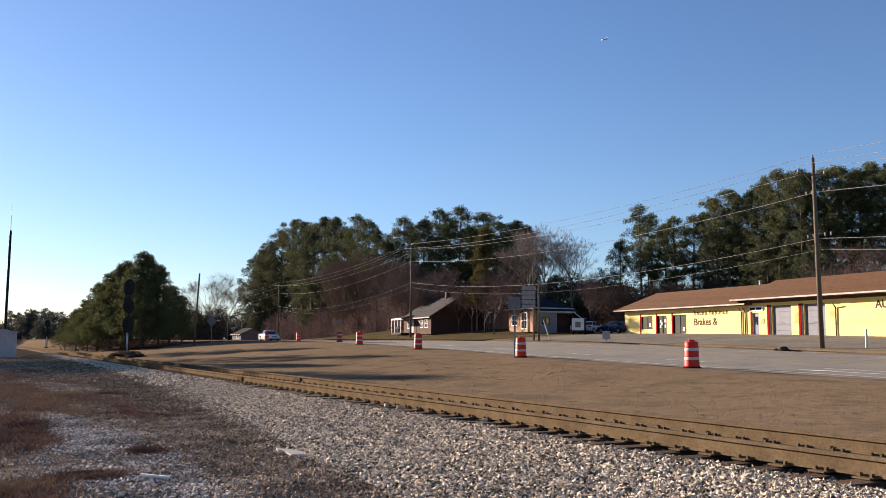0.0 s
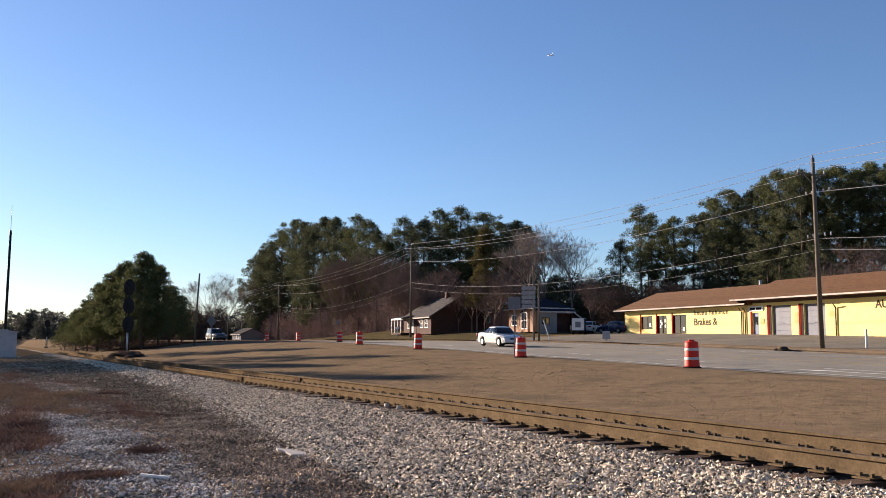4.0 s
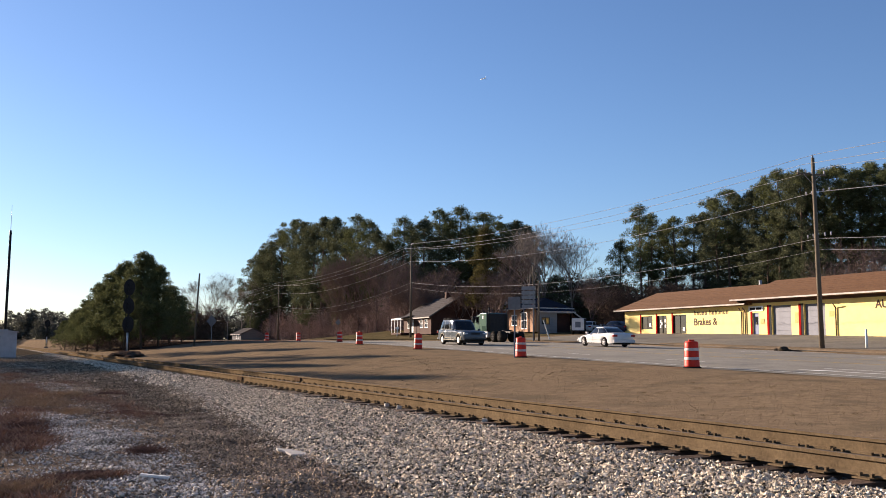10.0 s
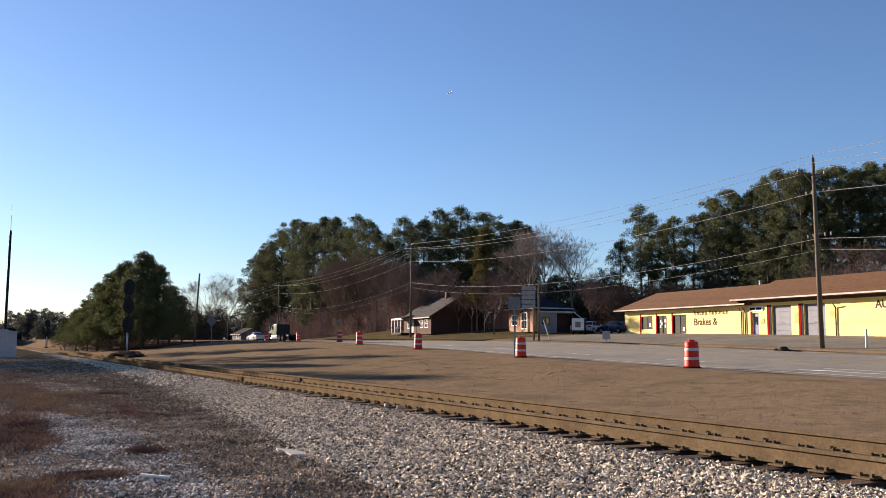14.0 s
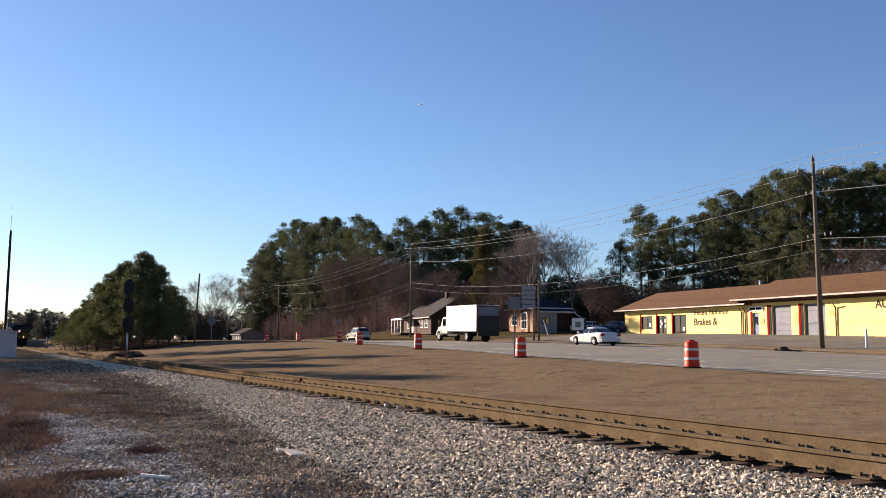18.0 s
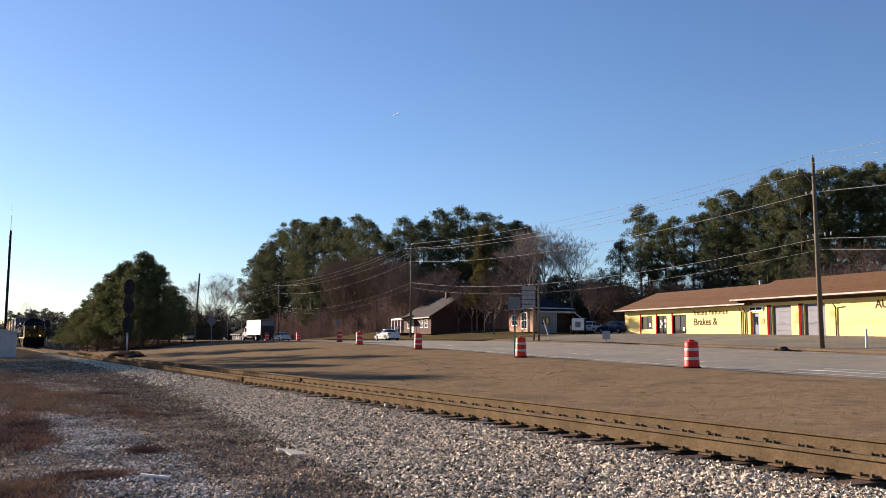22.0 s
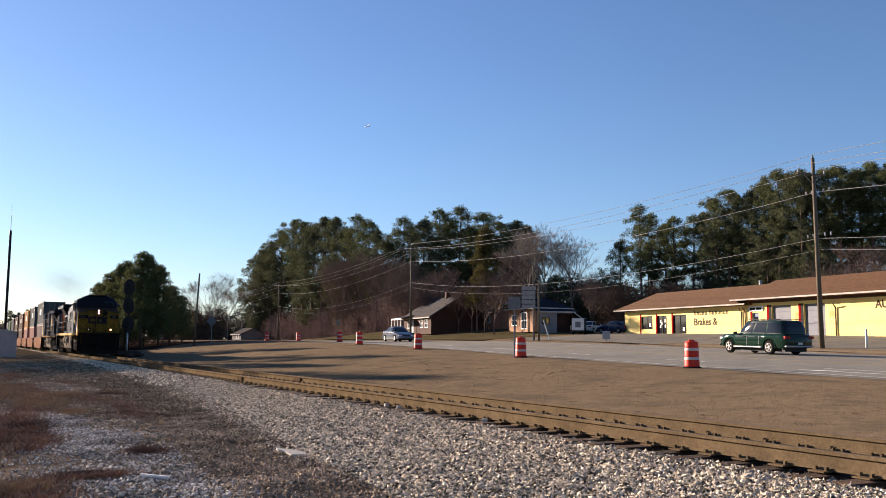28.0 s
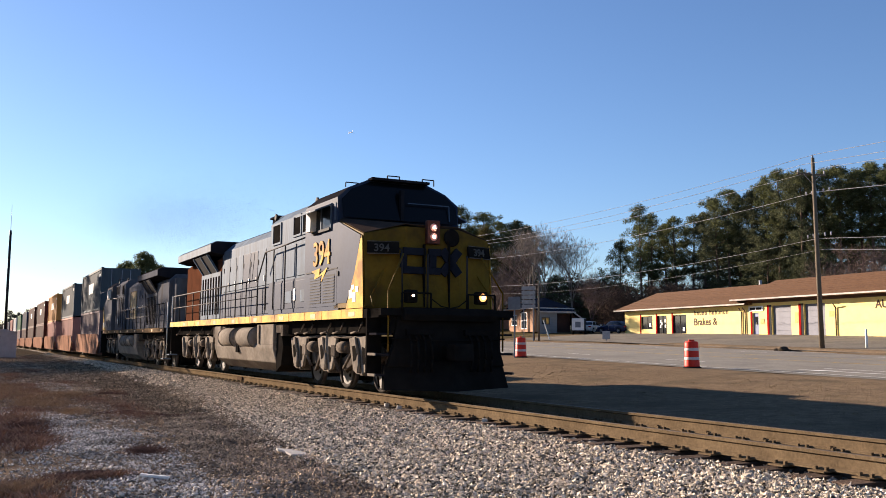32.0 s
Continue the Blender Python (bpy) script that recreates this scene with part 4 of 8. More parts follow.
def drum(m):
    t = thing("traffic_drum", "orange and white striped plastic traffic drum on a black rubber base", "traffic drum", m, "traffic drums along the road")
    part("base", lathe([(0.33, 0), (0.33, 0.03), (0.29, 0.06)], 20), RUBBER, t, "black rubber base ring")
    z, r = 0.06, 0.275
    for i, h in enumerate((0.24, 0.105, 0.23, 0.105, 0.2)):
        part("band" if i % 2 else "shell", lathe([(r, z), (r - 0.004, z + 0.02), (r - 0.006, z + h - 0.015), (r - 0.012, z + h)], 22), REFLECT if i % 2 else ORANGE, t, "white reflective band" if i % 2 else "")
        z, r = z + h, r - 0.007
    part("shell", lathe([(r, z), (r - 0.03, z + 0.03), (r - 0.12, z + 0.04)], 22), ORANGE, t)
    part("handle", box(-0.11, 0.11, -0.035, 0.035, z + 0.02, z + 0.1, 0.015), ORANGE, t)
    return t


first = None
for i, (x, y) in enumerate(((9.15, 33.24), (3.87, 44.63), (-1.55, 57.86), (-6.51, 71.01), (-9.85, 86.78), (-16.57, 104.14), (-21.65, 111.58))):
    m = pose(x, y, ground_z(x, y) - 0.01, rng.uniform(-1, 1), rng.uniform(-1, 1), rng.uniform(0, 360))
    first = copy_thing(first, m) if first else drum(m)

# ---- poles and wires ----
WIRE = material("wire", (0.46, 0.44, 0.42), (0.38, 0.36, 0.35), 2, 0.5, metal=0.1)
CERAMIC = material("insulator", (0.3, 0.3, 0.32), (0.22, 0.22, 0.24), 8, 0.3)


def utility_pole(x, y, height, arm=True, lean=(0, 0), label="weathered wooden utility pole with crossarm and insulators"):
    t = thing("utility_pole", label, "utility pole", pose(x, y, ground_z(x, y) - 0.2, lean[0], lean[1], math.degrees(RB)), "utility poles")
    part("pole", tube((0, 0, 0), (0, 0, height + 0.2), 0.17 if arm else 0.11, 0.11 if arm else 0.085, 12), POLE_WOOD, t)
    if arm:
        a = part("crossarm", box(-1.15, 1.15, 0.12, 0.23, height - 0.9, height - 0.78, 0.01), POLE_WOOD, t)
        for u in (-1.05, -0.45, 1.05):
            part("insulator", lathe([(0.035, height - 0.78), (0.06, height - 0.7), (0.045, height - 0.64), (0.055, height - 0.58), (0.02, height - 0.55)], 10), CERAMIC, a, m=pose(u, 0.175, 0))
        for u in (-0.7, 0.7):
            part("brace", tube((u, 0.11, height - 0.85), (0, 0.11, height - 1.5), 0.018, seg=5), GALV, a)
        part("insulator", lathe([(0.04, height + 0.2), (0.06, height + 0.3), (0.03, height + 0.4)], 10), CERAMIC, t)
    return t


def wire(a, b, sag, r=0.012):
    a, b = Vector(a), Vector(b)
    pts = [a.lerp(b, k / 14) - Vector((0, 0, sag * 4 * (k / 14) * (1 - k / 14))) for k in range(15)]
    bm = bmesh.new()
    q = (b - a).to_track_quat("Z", "Y").to_matrix()
    rings = [[bm.verts.new(p + q @ Vector((math.cos(k * 2.0944) * r, math.sin(k * 2.0944) * r, 0))) for k in range(3)] for p in pts]
    for u, v in zip(rings, rings[1:]):
        for k in range(3):
            bm.faces.new((u[k], u[(k + 1) % 3], v[(k + 1) % 3], v[k]))
    return part("wire", bm, WIRE, WIRES)


WIRES = thing("overhead_wires", "bright overhead power and telephone wires strung between poles", "wires")
PR = Vector((23.9, 57.0, 0))
P2 = Vector((-4.4, 125.0, 0))
P3 = Vector((-37.3, 205.0, 0))
P4 = Vector((-84.0, 285.0, 0))
P0 = Vector((50.0, -12.0, 0))
POLES = ((P0, 12.3), (PR, 12.21), (P2, 12.8), (P3, 12.9), (P4, 12.0))
for p, hgt in POLES:
    utility_pole(p.x, p.y, hgt, lean=(0, -1.0 if p is PR else 0))
cross = Vector((RN.x, RN.y, 0))
for (a, ha), (b, hb) in zip(POLES, POLES[1:]):
    za, zb = ground_z(a.x, a.y) + ha, ground_z(b.x, b.y) + hb
    for off, dz, sag, r in ((0, 0.25, 1.2, 0.016), (-1.05, -0.5, 1.4, 0.016), (1.05, -0.5, 1.4, 0.016), (0, -2.2, 1.7, 0.017), (0, -5.2, 1.9, 0.014), (0.2, -5.9, 2.1, 0.009)):
        wire(a + cross * off + Vector((0, 0, za + dz)), b + cross * off + Vector((0, 0, zb + dz)), sag * (b - a).length / 90, r)
for p, dz in ((PR, -5.0), (PR, -2.2)):
    for k in (-1.1, -0.6, 0.4, 0.9):
        q = Vector((p.x, p.y, ground_z(p.x, p.y) + 12.21 + dz)) + Vector((RU.x, RU.y, 0)) * k
        part("splice", tube(q - Vector((0, 0, 0.1)), q + Vector((0, 0, 0.12)), 0.05, seg=8), CERAMIC, WIRES)
# smaller service poles
for px, d, hgt, arm in ((945, 92, 7.6, False), (954, 90, 6.0, False)):
    x, y = by_bearing(px, d)
    utility_pole(x, y, hgt, arm, label="plain weathered service pole")
x, y = by_bearing(347, 100)
utility_pole(x, y, 8.0, False, (0, 2.4), label="dark plain wooden pole on the grass")

# ---- trackside signals and cabinet ----
SIGNAL_BLACK = material("signal_black", (0.012, 0.012, 0.013), (0.02, 0.02, 0.02), 4, 0.6)
ALUMINIUM = material("aluminium_paint", (0.5, 0.5, 0.49), (0.4, 0.4, 0.39), 4, 0.45, metal=0.4)


def signal(x, y, height, heads, label):
    z = ground_z(x, y)
    t = thing("railway_signal", label, "signal", pose(x, y, z - 0.1, 0, 0, TRACK_HEAD))
    part("foundation", box(-0.35, 0.35, -0.35, 0.35, 0, 0.35, 0.03), material("concrete", (0.12, 0.115, 0.11), (0.09, 0.085, 0.08), 4, 0.9, bump=0.3, spec=0.0), t)
    part("mast", tube((0, 0, 0.3), (0, 0, 2.3), 0.085, seg=12), ALUMINIUM, t, "silver-painted lower mast")
    part("upper_mast", tube((0, 0, 2.3), (0, 0, height - 0.2), 0.075, seg=12), SIGNAL_BLACK, t)
    for i in range(heads):
        zc = height - 0.78 - i * 1.68
        h = part("signal_head", prism([(0.5 * math.cos(a), zc + 0.74 * math.sin(a)) for a in (2 * math.pi * k / 22 for k in range(22))], 0.05, "x", 0.1, 0.01), SIGNAL_BLACK, t, "black oval signal backing")
        part("lamp_case", box(-0.12, 0.1, -0.22, 0.22, zc - 0.5, zc + 0.5, 0.03), SIGNAL_BLACK, h)
        for dz in (-0.33, 0, 0.33):
            part("hood", tube((0.15, 0, zc + dz), (0.42, 0, zc + dz + 0.01), 0.12, 0.12, 12), SIGNAL_BLACK, h)
    part("ladder_rail", tube((-0.3, -0.2, 0.3), (-0.3, -0.2, height - 0.8), 0.025, seg=6), SIGNAL_BLACK, t)
    part("ladder_rail", tube((-0.3, 0.2, 0.3), (-0.3, 0.2, height - 0.8), 0.025, seg=6), SIGNAL_BLACK, t)
    for k in range(int((height - 1.2) / 0.3)):
        part("rung", tube((-0.3, -0.2, 0.5 + k * 0.3), (-0.3, 0.2, 0.5 + k * 0.3), 0.014, seg=5), SIGNAL_BLACK, t)
    return t


signal(-28.55, 82.0, 7.15, 3, "tall railway signal with three black oval heads on a silver mast")
bm = bmesh.new()
bmesh.ops.create_icosphere(bm, subdivisions=4, radius=1.0)
for v in bm.verts:
    v.co *= 1 + 0.3 * noise.noise(v.co * 3.0)
    v.co = Vector((v.co.x * 3.4, v.co.y * 1.5, max(-0.2, v.co.z) * 0.5))
tagged(part("dirt_mound", bm, material("dark_earth", (0.06, 0.042, 0.032), (0.1, 0.072, 0.055), 3, 0.95, bump=0.8, bump_scale=20, fine=0.6, spec=0.0), None, m=pose(-28.4, 81.6, ground_z(-28.4, 81.6), 0, 0, math.degrees(TH) + 90)), "low mound of dark earth round the signal's foot", "mound")
signal(-77.8, 178.0, 5.7, 1, "distant single-head railway signal mast")
cx, cy = -41.75, 85.0
CABINET = material("cabinet_paint", (0.46, 0.45, 0.46), (0.38, 0.37, 0.38), 2, 0.7, fine=0.95)
cab_t = thing("signal_cabinet", "white metal signal equipment cabinet beside the railway", "cabinet", pose(cx, cy, ground_z(cx, cy), 0, 0, TRACK_HEAD))
part("body", box(-1.1, 1.1, -1.6, 1.6, 0.1, 2.45, 0.03), CABINET, cab_t)
part("roof", prism([(-1.75, 2.45), (0, 2.68), (1.75, 2.45), (1.75, 2.4), (-1.75, 2.4)], 2.4, "x", -1.2), CABINET, cab_t)
part("door", box(1.1, 1.13, -0.55, 0.45, 0.2, 2.25, 0.01), CABINET, cab_t)
part("vent", box(1.13, 1.15, -0.25, 0.2, 1.75, 2.05), GALV, cab_t)
part("plinth", box(-1.15, 1.15, -1.65, 1.65, -0.1, 0.1), GALV, cab_t)
mx, my = -40.9, 84.6
mast_t = thing("radio_mast", "slim black pole with a thin whip antenna by the cabinet", "antenna mast", pose(mx, my, ground_z(mx, my)))
part("pole", tube((0, 0, 0), (0, 0, 12.0), 0.13, 0.11, 10), SIGNAL_BLACK, mast_t)
part("whip", tube((0, 0, 12.0), (0, 0, 14.4), 0.028, 0.012, 6), ALUMINIUM, mast_t, "thin pale whip antenna")
part("bracket", box(-0.2, 0.2, -0.2, 0.2, 2.5, 2.7, 0.02), GALV, mast_t)

# ---- houses ----
BRICK = material("red_brick", (0.36, 0.17, 0.11), (0.28, 0.125, 0.08), 3, 0.9, fine=0.8, bump=0.3, bump_scale=20)
TAN_BRICK = material("tan_brick", (0.4, 0.235, 0.145), (0.3, 0.165, 0.1), 3, 0.9, fine=0.8, bump=0.3, bump_scale=20)
DARK_BRICK = material("dark_brick", (0.07, 0.034, 0.026), (0.052, 0.026, 0.02), 3, 0.9, fine=0.8, bump=0.3, bump_scale=20)
GREY_ROOF = material("grey_shingle", (0.1, 0.093, 0.093), (0.07, 0.066, 0.066), 2, 0.9, fine=0.8, bump=0.4, bump_scale=14, spec=0.0)
BLUE_ROOF = material("blue_grey_shingle", (0.03, 0.033, 0.045), (0.022, 0.025, 0.035), 2, 0.9, fine=0.8, bump=0.4, spec=0.0)
PALE_SIDING = material("grey_siding", (0.2, 0.195, 0.19), (0.15, 0.147, 0.145), 2, 0.8, squash=(0.2, 0.2, 8), spec=0.0)


TRIM_GREY = material("weathered_trim", (0.11, 0.108, 0.106), (0.085, 0.083, 0.08), 3, 0.8, spec=0.0)


def house(label, x, y, turn, length, depth, eave, ridge, wall_mat, roof_mat, wins, porch=None, chimney=None, door=None, gable_mat=None, hip=False):
    """Gable or hipped house: x along the front, front face at y = 0 looking to -y."""
    t = thing("house", label, "house", pose(x, y, ground_z(x, y) - 0.1, 0, 0, turn), "houses beyond the road")
    xx = 0.0
    for a, b, za, zb in sorted(wins):
        if a > xx:
            part("wall", box(xx, a, 0, 0.2, 0, eave), wall_mat, t)
        part("wall", box(a, b, 0, 0.2, 0, za), wall_mat, t)
        part("wall", box(a, b, 0, 0.2, zb, eave), wall_mat, t)
        w = part("window", box(a, b, 0.1, 0.12, za, zb), WINDOW, t, "window with white frame")
        for p, q, r, s in ((a, a + 0.08, za, zb), (b - 0.08, b, za, zb), (a, b, zb - 0.08, zb), (a, b, za, za + 0.1), ((a + b) / 2 - 0.03, (a + b) / 2 + 0.03, za, zb), (a, b, (za + zb) / 2 - 0.03, (za + zb) / 2 + 0.03)):
            part("window_frame", box(p, q, -0.02, 0.1, r, s), WHITE, w)
        xx = b
    part("wall", box(xx, length, 0, 0.2, 0, eave), wall_mat, t)
    part("wall", box(0, length, depth - 0.2, depth, 0, eave), wall_mat, t)
    for u in (0, length - 0.2) if hip else ():
        part("end_wall", box(u, u + 0.2, 0.2, depth - 0.2, 0, eave), gable_mat or wall_mat, t)
    if hip:
        w = part("window", box(length + 0.002, length + 0.03, depth * 0.3, depth * 0.3 + 1.7, 0.9, 2.0), WINDOW, t, "dark end window")
        for p, q, r, v in ((-0.08, 1.78, 2.0, 2.08), (-0.08, 1.78, 0.82, 0.9), (-0.08, 0.0, 0.9, 2.0), (1.7, 1.78, 0.9, 2.0), (0.81, 0.89, 0.9, 2.0)):
            part("window_frame", box(length + 0.002, length + 0.05, depth * 0.3 + p, depth * 0.3 + q, r, v), WHITE, w)
        bm = bmesh.new()
        lo, hi = (-0.5, length + 0.5), (-0.5, depth + 0.5)
        e = [bm.verts.new((x_, y_, eave)) for x_, y_ in ((lo[0], hi[0]), (lo[1], hi[0]), (lo[1], hi[1]), (lo[0], hi[1]))]
        rr = [bm.verts.new((x_, depth / 2, ridge)) for x_ in (depth / 2 - 0.4, max(depth / 2 + 0.2, length - depth / 2 + 0.4))]
        for f in ((e[0], e[1], rr[1], rr[0]), (e[1], e[2], rr[1]), (e[2], e[3], rr[0], rr[1]), (e[3], e[0], rr[0]), (e[3], e[2], e[1], e[0])):
            bm.faces.new(f)
        bmesh.ops.recalc_face_normals(bm, faces=bm.faces[:])
        rf = part("roof", bm, roof_mat, t, "dark blue-grey shingled hip roof")
        for a_, b_, c_, d_ in ((lo[0], lo[1], hi[0] - 0.03, hi[0]), (lo[1], lo[1] + 0.03, hi[0], hi[1])):
            part("fascia", box(a_, b_, c_, d_, eave - 0.14, eave + 0.03), FASCIA, t, "white eave board")
    for u in () if hip else (0, length - 0.2):
        part("gable_wall", prism([(0.2, 0), (depth - 0.2, 0), (depth - 0.2, eave), (depth / 2, ridge - 0.1), (0.2, eave)], 0.2, "x", u), gable_mat or wall_mat, t)
    over = 0.45
    sl = (ridge - eave) / (depth / 2)
    for s in () if hip else (0, 1):
        y0, y1 = (-over, depth / 2) if s == 0 else (depth + over, depth / 2)
        z0 = eave - over * sl
        rf = part("roof", prism([(y0, z0), (y1, ridge), (y1, ridge + 0.12), (y0, z0 + 0.12)], length + 0.8, "x", -0.4), roof_mat, t, "shingled gable roof")
        if s == 0:
            for k in range(1, 9):
                u = k / 9
                part("shingle_course", box(-0.4, length + 0.4, -0.03, 0.03, 0.0, 0.03, m=pose(0, y0 + (y1 - y0) * u, z0 + (ridge - z0) * u + 0.12, math.degrees(math.atan(sl)))), roof_mat, rf)
        part("fascia", box(-0.42, length + 0.42, min(y0, y0 + 0.03) - 0.01, max(y0, y0 + 0.03), z0 - 0.06, z0 + 0.1), FASCIA, t, "white eave board")
        for u in (-0.44, length + 0.36):
            part("rake_board", prism([(y0, z0 - 0.06), (y1, ridge - 0.06), (y1, ridge + 0.13), (y0, z0 + 0.13)], 0.08, "x", u), TRIM_GREY, t, "pale grey roof edge board")
    if door:
        part("door", box(door, door + 0.95, -0.03, 0.0, 0.15, 2.2), WHITE, t)
    if porch:
        a, b, d = porch
        part("porch_roof", prism([(-d, eave - 0.35), (0.0, eave + 0.15), (0.0, eave + 0.25), (-d, eave - 0.22)], b - a, "x", a), roof_mat, t)
        part("porch_beam", box(a, b, -d - 0.03, -d + 0.05, eave - 0.45, eave - 0.22), WHITE, t)
        part("porch_floor", box(a, b, -d, 0, 0, 0.25), DARK_BRICK, t)
        for i in range(4):
            u = a + 0.1 + (b - a - 0.2) * i / 3
            part("porch_post", box(u - 0.045, u + 0.045, -d, -d + 0.09, 0.25, eave - 0.4), WHITE, t, "white porch post")
    if chimney:
        part("chimney", box(chimney, chimney + 0.7, depth / 2 - 0.4, depth / 2 + 0.4, ridge - 0.6, ridge + 0.9), wall_mat, t)
    return t


JUNIPER = material("olive_juniper", (0.085, 0.074, 0.03), (0.115, 0.1, 0.042), 0.8, 0.8, island=0.4, spec=0.0, translucent=0.15)
bm, (v, f) = pine_meshes(77, 14.5, 0.2, 2.5, 30, 14, 60, cone=True, loose=1.05)
jx, jy = 5.9, 122.0
tree_thing("juniper_tree", "olive-brown conical juniper beside the brick house", pose(jx, jy, ground_z(jx, jy) - 0.1), mesh_of("trunk", bm, PINE_BARK), solid("crown", v, f, JUNIPER))
FACE = math.degrees(RB) - 90
for px, d, hgt, kind in ((728, 128, 6.0, 2), (748, 131, 8.5, 1), (812, 126, 6.5, 2), (836, 122, 8.0, 1), (858, 118, 6.0, 2), (888, 121, 9.0, 0), (930, 124, 8.0, 1), (1046, 121, 6.0, 1)):
    bare_tree(kind, *beyond(px, d, hgt, 46), rng.uniform(0, 360), "bare brown yard tree with fine twigs", "bare small trees", True)
hx, hy = by_bearing(716, 138)
house("low dark brick house with a white-posted porch and grey roof", hx, hy, FACE - 2, 13.5, 8.5, 2.6, 5.3, DARK_BRICK, GREY_ROOF, [(8.2, 9.6, 0.9, 2.1), (10.6, 12.0, 0.9, 2.1), (2.0, 3.4, 0.9, 2.1)], porch=(0.0, 5.2, 2.0), chimney=8.0, door=4.2, gable_mat=DARK_BRICK)
hx, hy = by_bearing(846, 131)
house("small red brick house with white windows under bare trees", hx, hy, FACE, 6.0, 7.0, 2.6, 4.3, BRICK, BLUE_ROOF, [(1.0, 2.2, 0.7, 2.2), (3.4, 4.8, 0.9, 2.1)])
hx, hy = by_bearing(901, 118)
house("tan brick house with white windows and a dark blue hip roof", hx, hy, FACE, 7.6, 4.7, 2.95, 4.3, TAN_BRICK, BLUE_ROOF, [(0.9, 2.5, 0.8, 2.2), (3.7, 5.4, 0.35, 2.45)], gable_mat=PALE_SIDING, hip=True)


def carport_wing(x, y):
    """Low wing: sided room, open carport, and a lean-to falling to one side."""
    t = thing("house", "low grey-sided wing with an open dark carport and lean-to", "house", pose(x, y, ground_z(x, y) - 0.1, 0, 0, math.degrees(RB)), "houses beyond the road")
    eave, ridge = 2.8, 3.65
    for a, b, c, d in ((0, 0.3, 0, eave), (1.4, 2.4, 0, eave), (0.3, 1.4, 0, 1.3), (0.3, 1.4, 2.2, eave)):
        part("wall", box(a, b, 0, 0.15, c, d), SIDING_PALE, t, "pale grey siding")
    for k in range(9):
        part("siding_board", box(1.42, 2.38, -0.02, 0.0, 0.2 + k * 0.28, 0.45 + k * 0.28), SIDING_PALE, t)
    w = part("window", box(0.3, 1.4, 0.06, 0.09, 1.3, 2.2), WINDOW, t, "dark window with a pale frame")
    for a, b, c, d in ((0.3, 0.37, 1.3, 2.2), (1.33, 1.4, 1.3, 2.2), (0.37, 1.33, 2.13, 2.2), (0.37, 1.33, 1.3, 1.37), (0.82, 0.88, 1.37, 2.13)):
        part("window_frame", box(a, b, -0.02, 0.06, c, d), TRIM_GREY, w)
    part("partition", box(2.32, 2.4, 0.15, 0.8, 0, 2.6), DARK_BRICK, t)
    # Dark wall just behind the opening stands for the carport's deep shade.
    part("back_wall", box(2.4, 4.62, 0.8, 0.9, 0, 2.75), DARK_BRICK, t)
    part("carport_post", box(4.5, 4.62, 0.0, 0.12, 0, eave), DARK_BRICK, t)
    part("carport_beam", box(2.4, 4.62, 0.0, 0.12, eave - 0.2, eave), TRIM_GREY, t)
    # Dark brick again, holding the shade under the lean-to roof.
    part("lean_to_wall", prism([(4.62, 0), (7.1, 0), (7.1, 1.0), (4.62, eave - 0.2)], 0.12, "y", 0.3), DARK_BRICK, t, "lean-to wall in dark brick, standing for its shade")
    for y0, y1 in ((-0.4, 2.3), (5.0, 2.3)):
        part("roof", prism([(y0, eave), (y1, ridge), (y1, ridge + 0.12), (y0, eave + 0.12)], 5.0, "x", -0.2), BLUE_ROOF, t, "dark blue shingled roof slope")
    lean = lambda lo, hi, y0, depth: prism([(4.4, eave + lo + 0.1), (7.4, 0.95 + lo), (7.4, 0.95 + hi), (4.4, eave + hi + 0.1)], depth, "y", y0)
    part("lean_to_roof", lean(0.0, 0.1, -0.3, 4.8), BLUE_ROOF, t)
    part("rake_board", lean(-0.06, 0.1, -0.36, 0.06), FASCIA, t, "pale roof edge board")
    part("fascia", box(-0.2, 4.8, -0.44, -0.4, eave - 0.06, eave + 0.12), FASCIA, t, "pale eave board")


SIDING_PALE = material("pale_siding", (0.27, 0.255, 0.24), (0.21, 0.2, 0.19), 2, 0.8, squash=(0.2, 0.2, 8), spec=0.0)
carport_wing(*by_bearing(955, 109.8))
hx, hy = by_bearing(414, 236)
house("small distant white cottage with grey roof", hx, hy, FACE + 8, 8.0, 6.0, 1.7, 3.1, PALE_SIDING, GREY_ROOF, [(3.4, 4.4, 0.4, 1.4), (5.2, 6.2, 0.4, 1.4)])

# ---- signs, posts, small things by the road ----
BOARD_PALE = material("pale_letter_board", (0.32, 0.31, 0.3), (0.22, 0.215, 0.21), 3, 0.7, spec=0.0)
SIGN_BACK = material("sign_back", (0.2, 0.2, 0.2), (0.15, 0.15, 0.15), 4, 0.6, metal=0.3, spec=0.02)


def road_sign(x, y, height, w, h, label, diamond=False, turn=0.0, face=SIGN_BACK, posts=1):
    t = thing("road_sign", label, "road sign", pose(x, y, ground_z(x, y) - 0.05, 0, 0, turn))
    for i in range(posts):
        u = 0 if posts == 1 else (-w * 0.35, w * 0.35)[i]
        part("post", box(u - 0.03, u + 0.03, -0.025, 0.025, 0, height), GALV, t, "galvanised post")
    out = [(-w / 2, height - h), (w / 2, height - h), (w / 2, height), (-w / 2, height)]
    if diamond:
        out = [(0, height - h), (w / 2, height - h / 2), (0, height), (-w / 2, height - h / 2)]
    if posts == 2:
        for i in range(5):
            z = height - h + i * h / 5
            part("letter_board", box(-w / 2, w / 2, -0.05, -0.03, z + 0.03, z + h / 5 - 0.05), face, t)
    else:
        part("panel", prism(out, 0.01, "y", -0.04, 0.002), face, t)
    return t


x, y = by_bearing(911, 44.2)
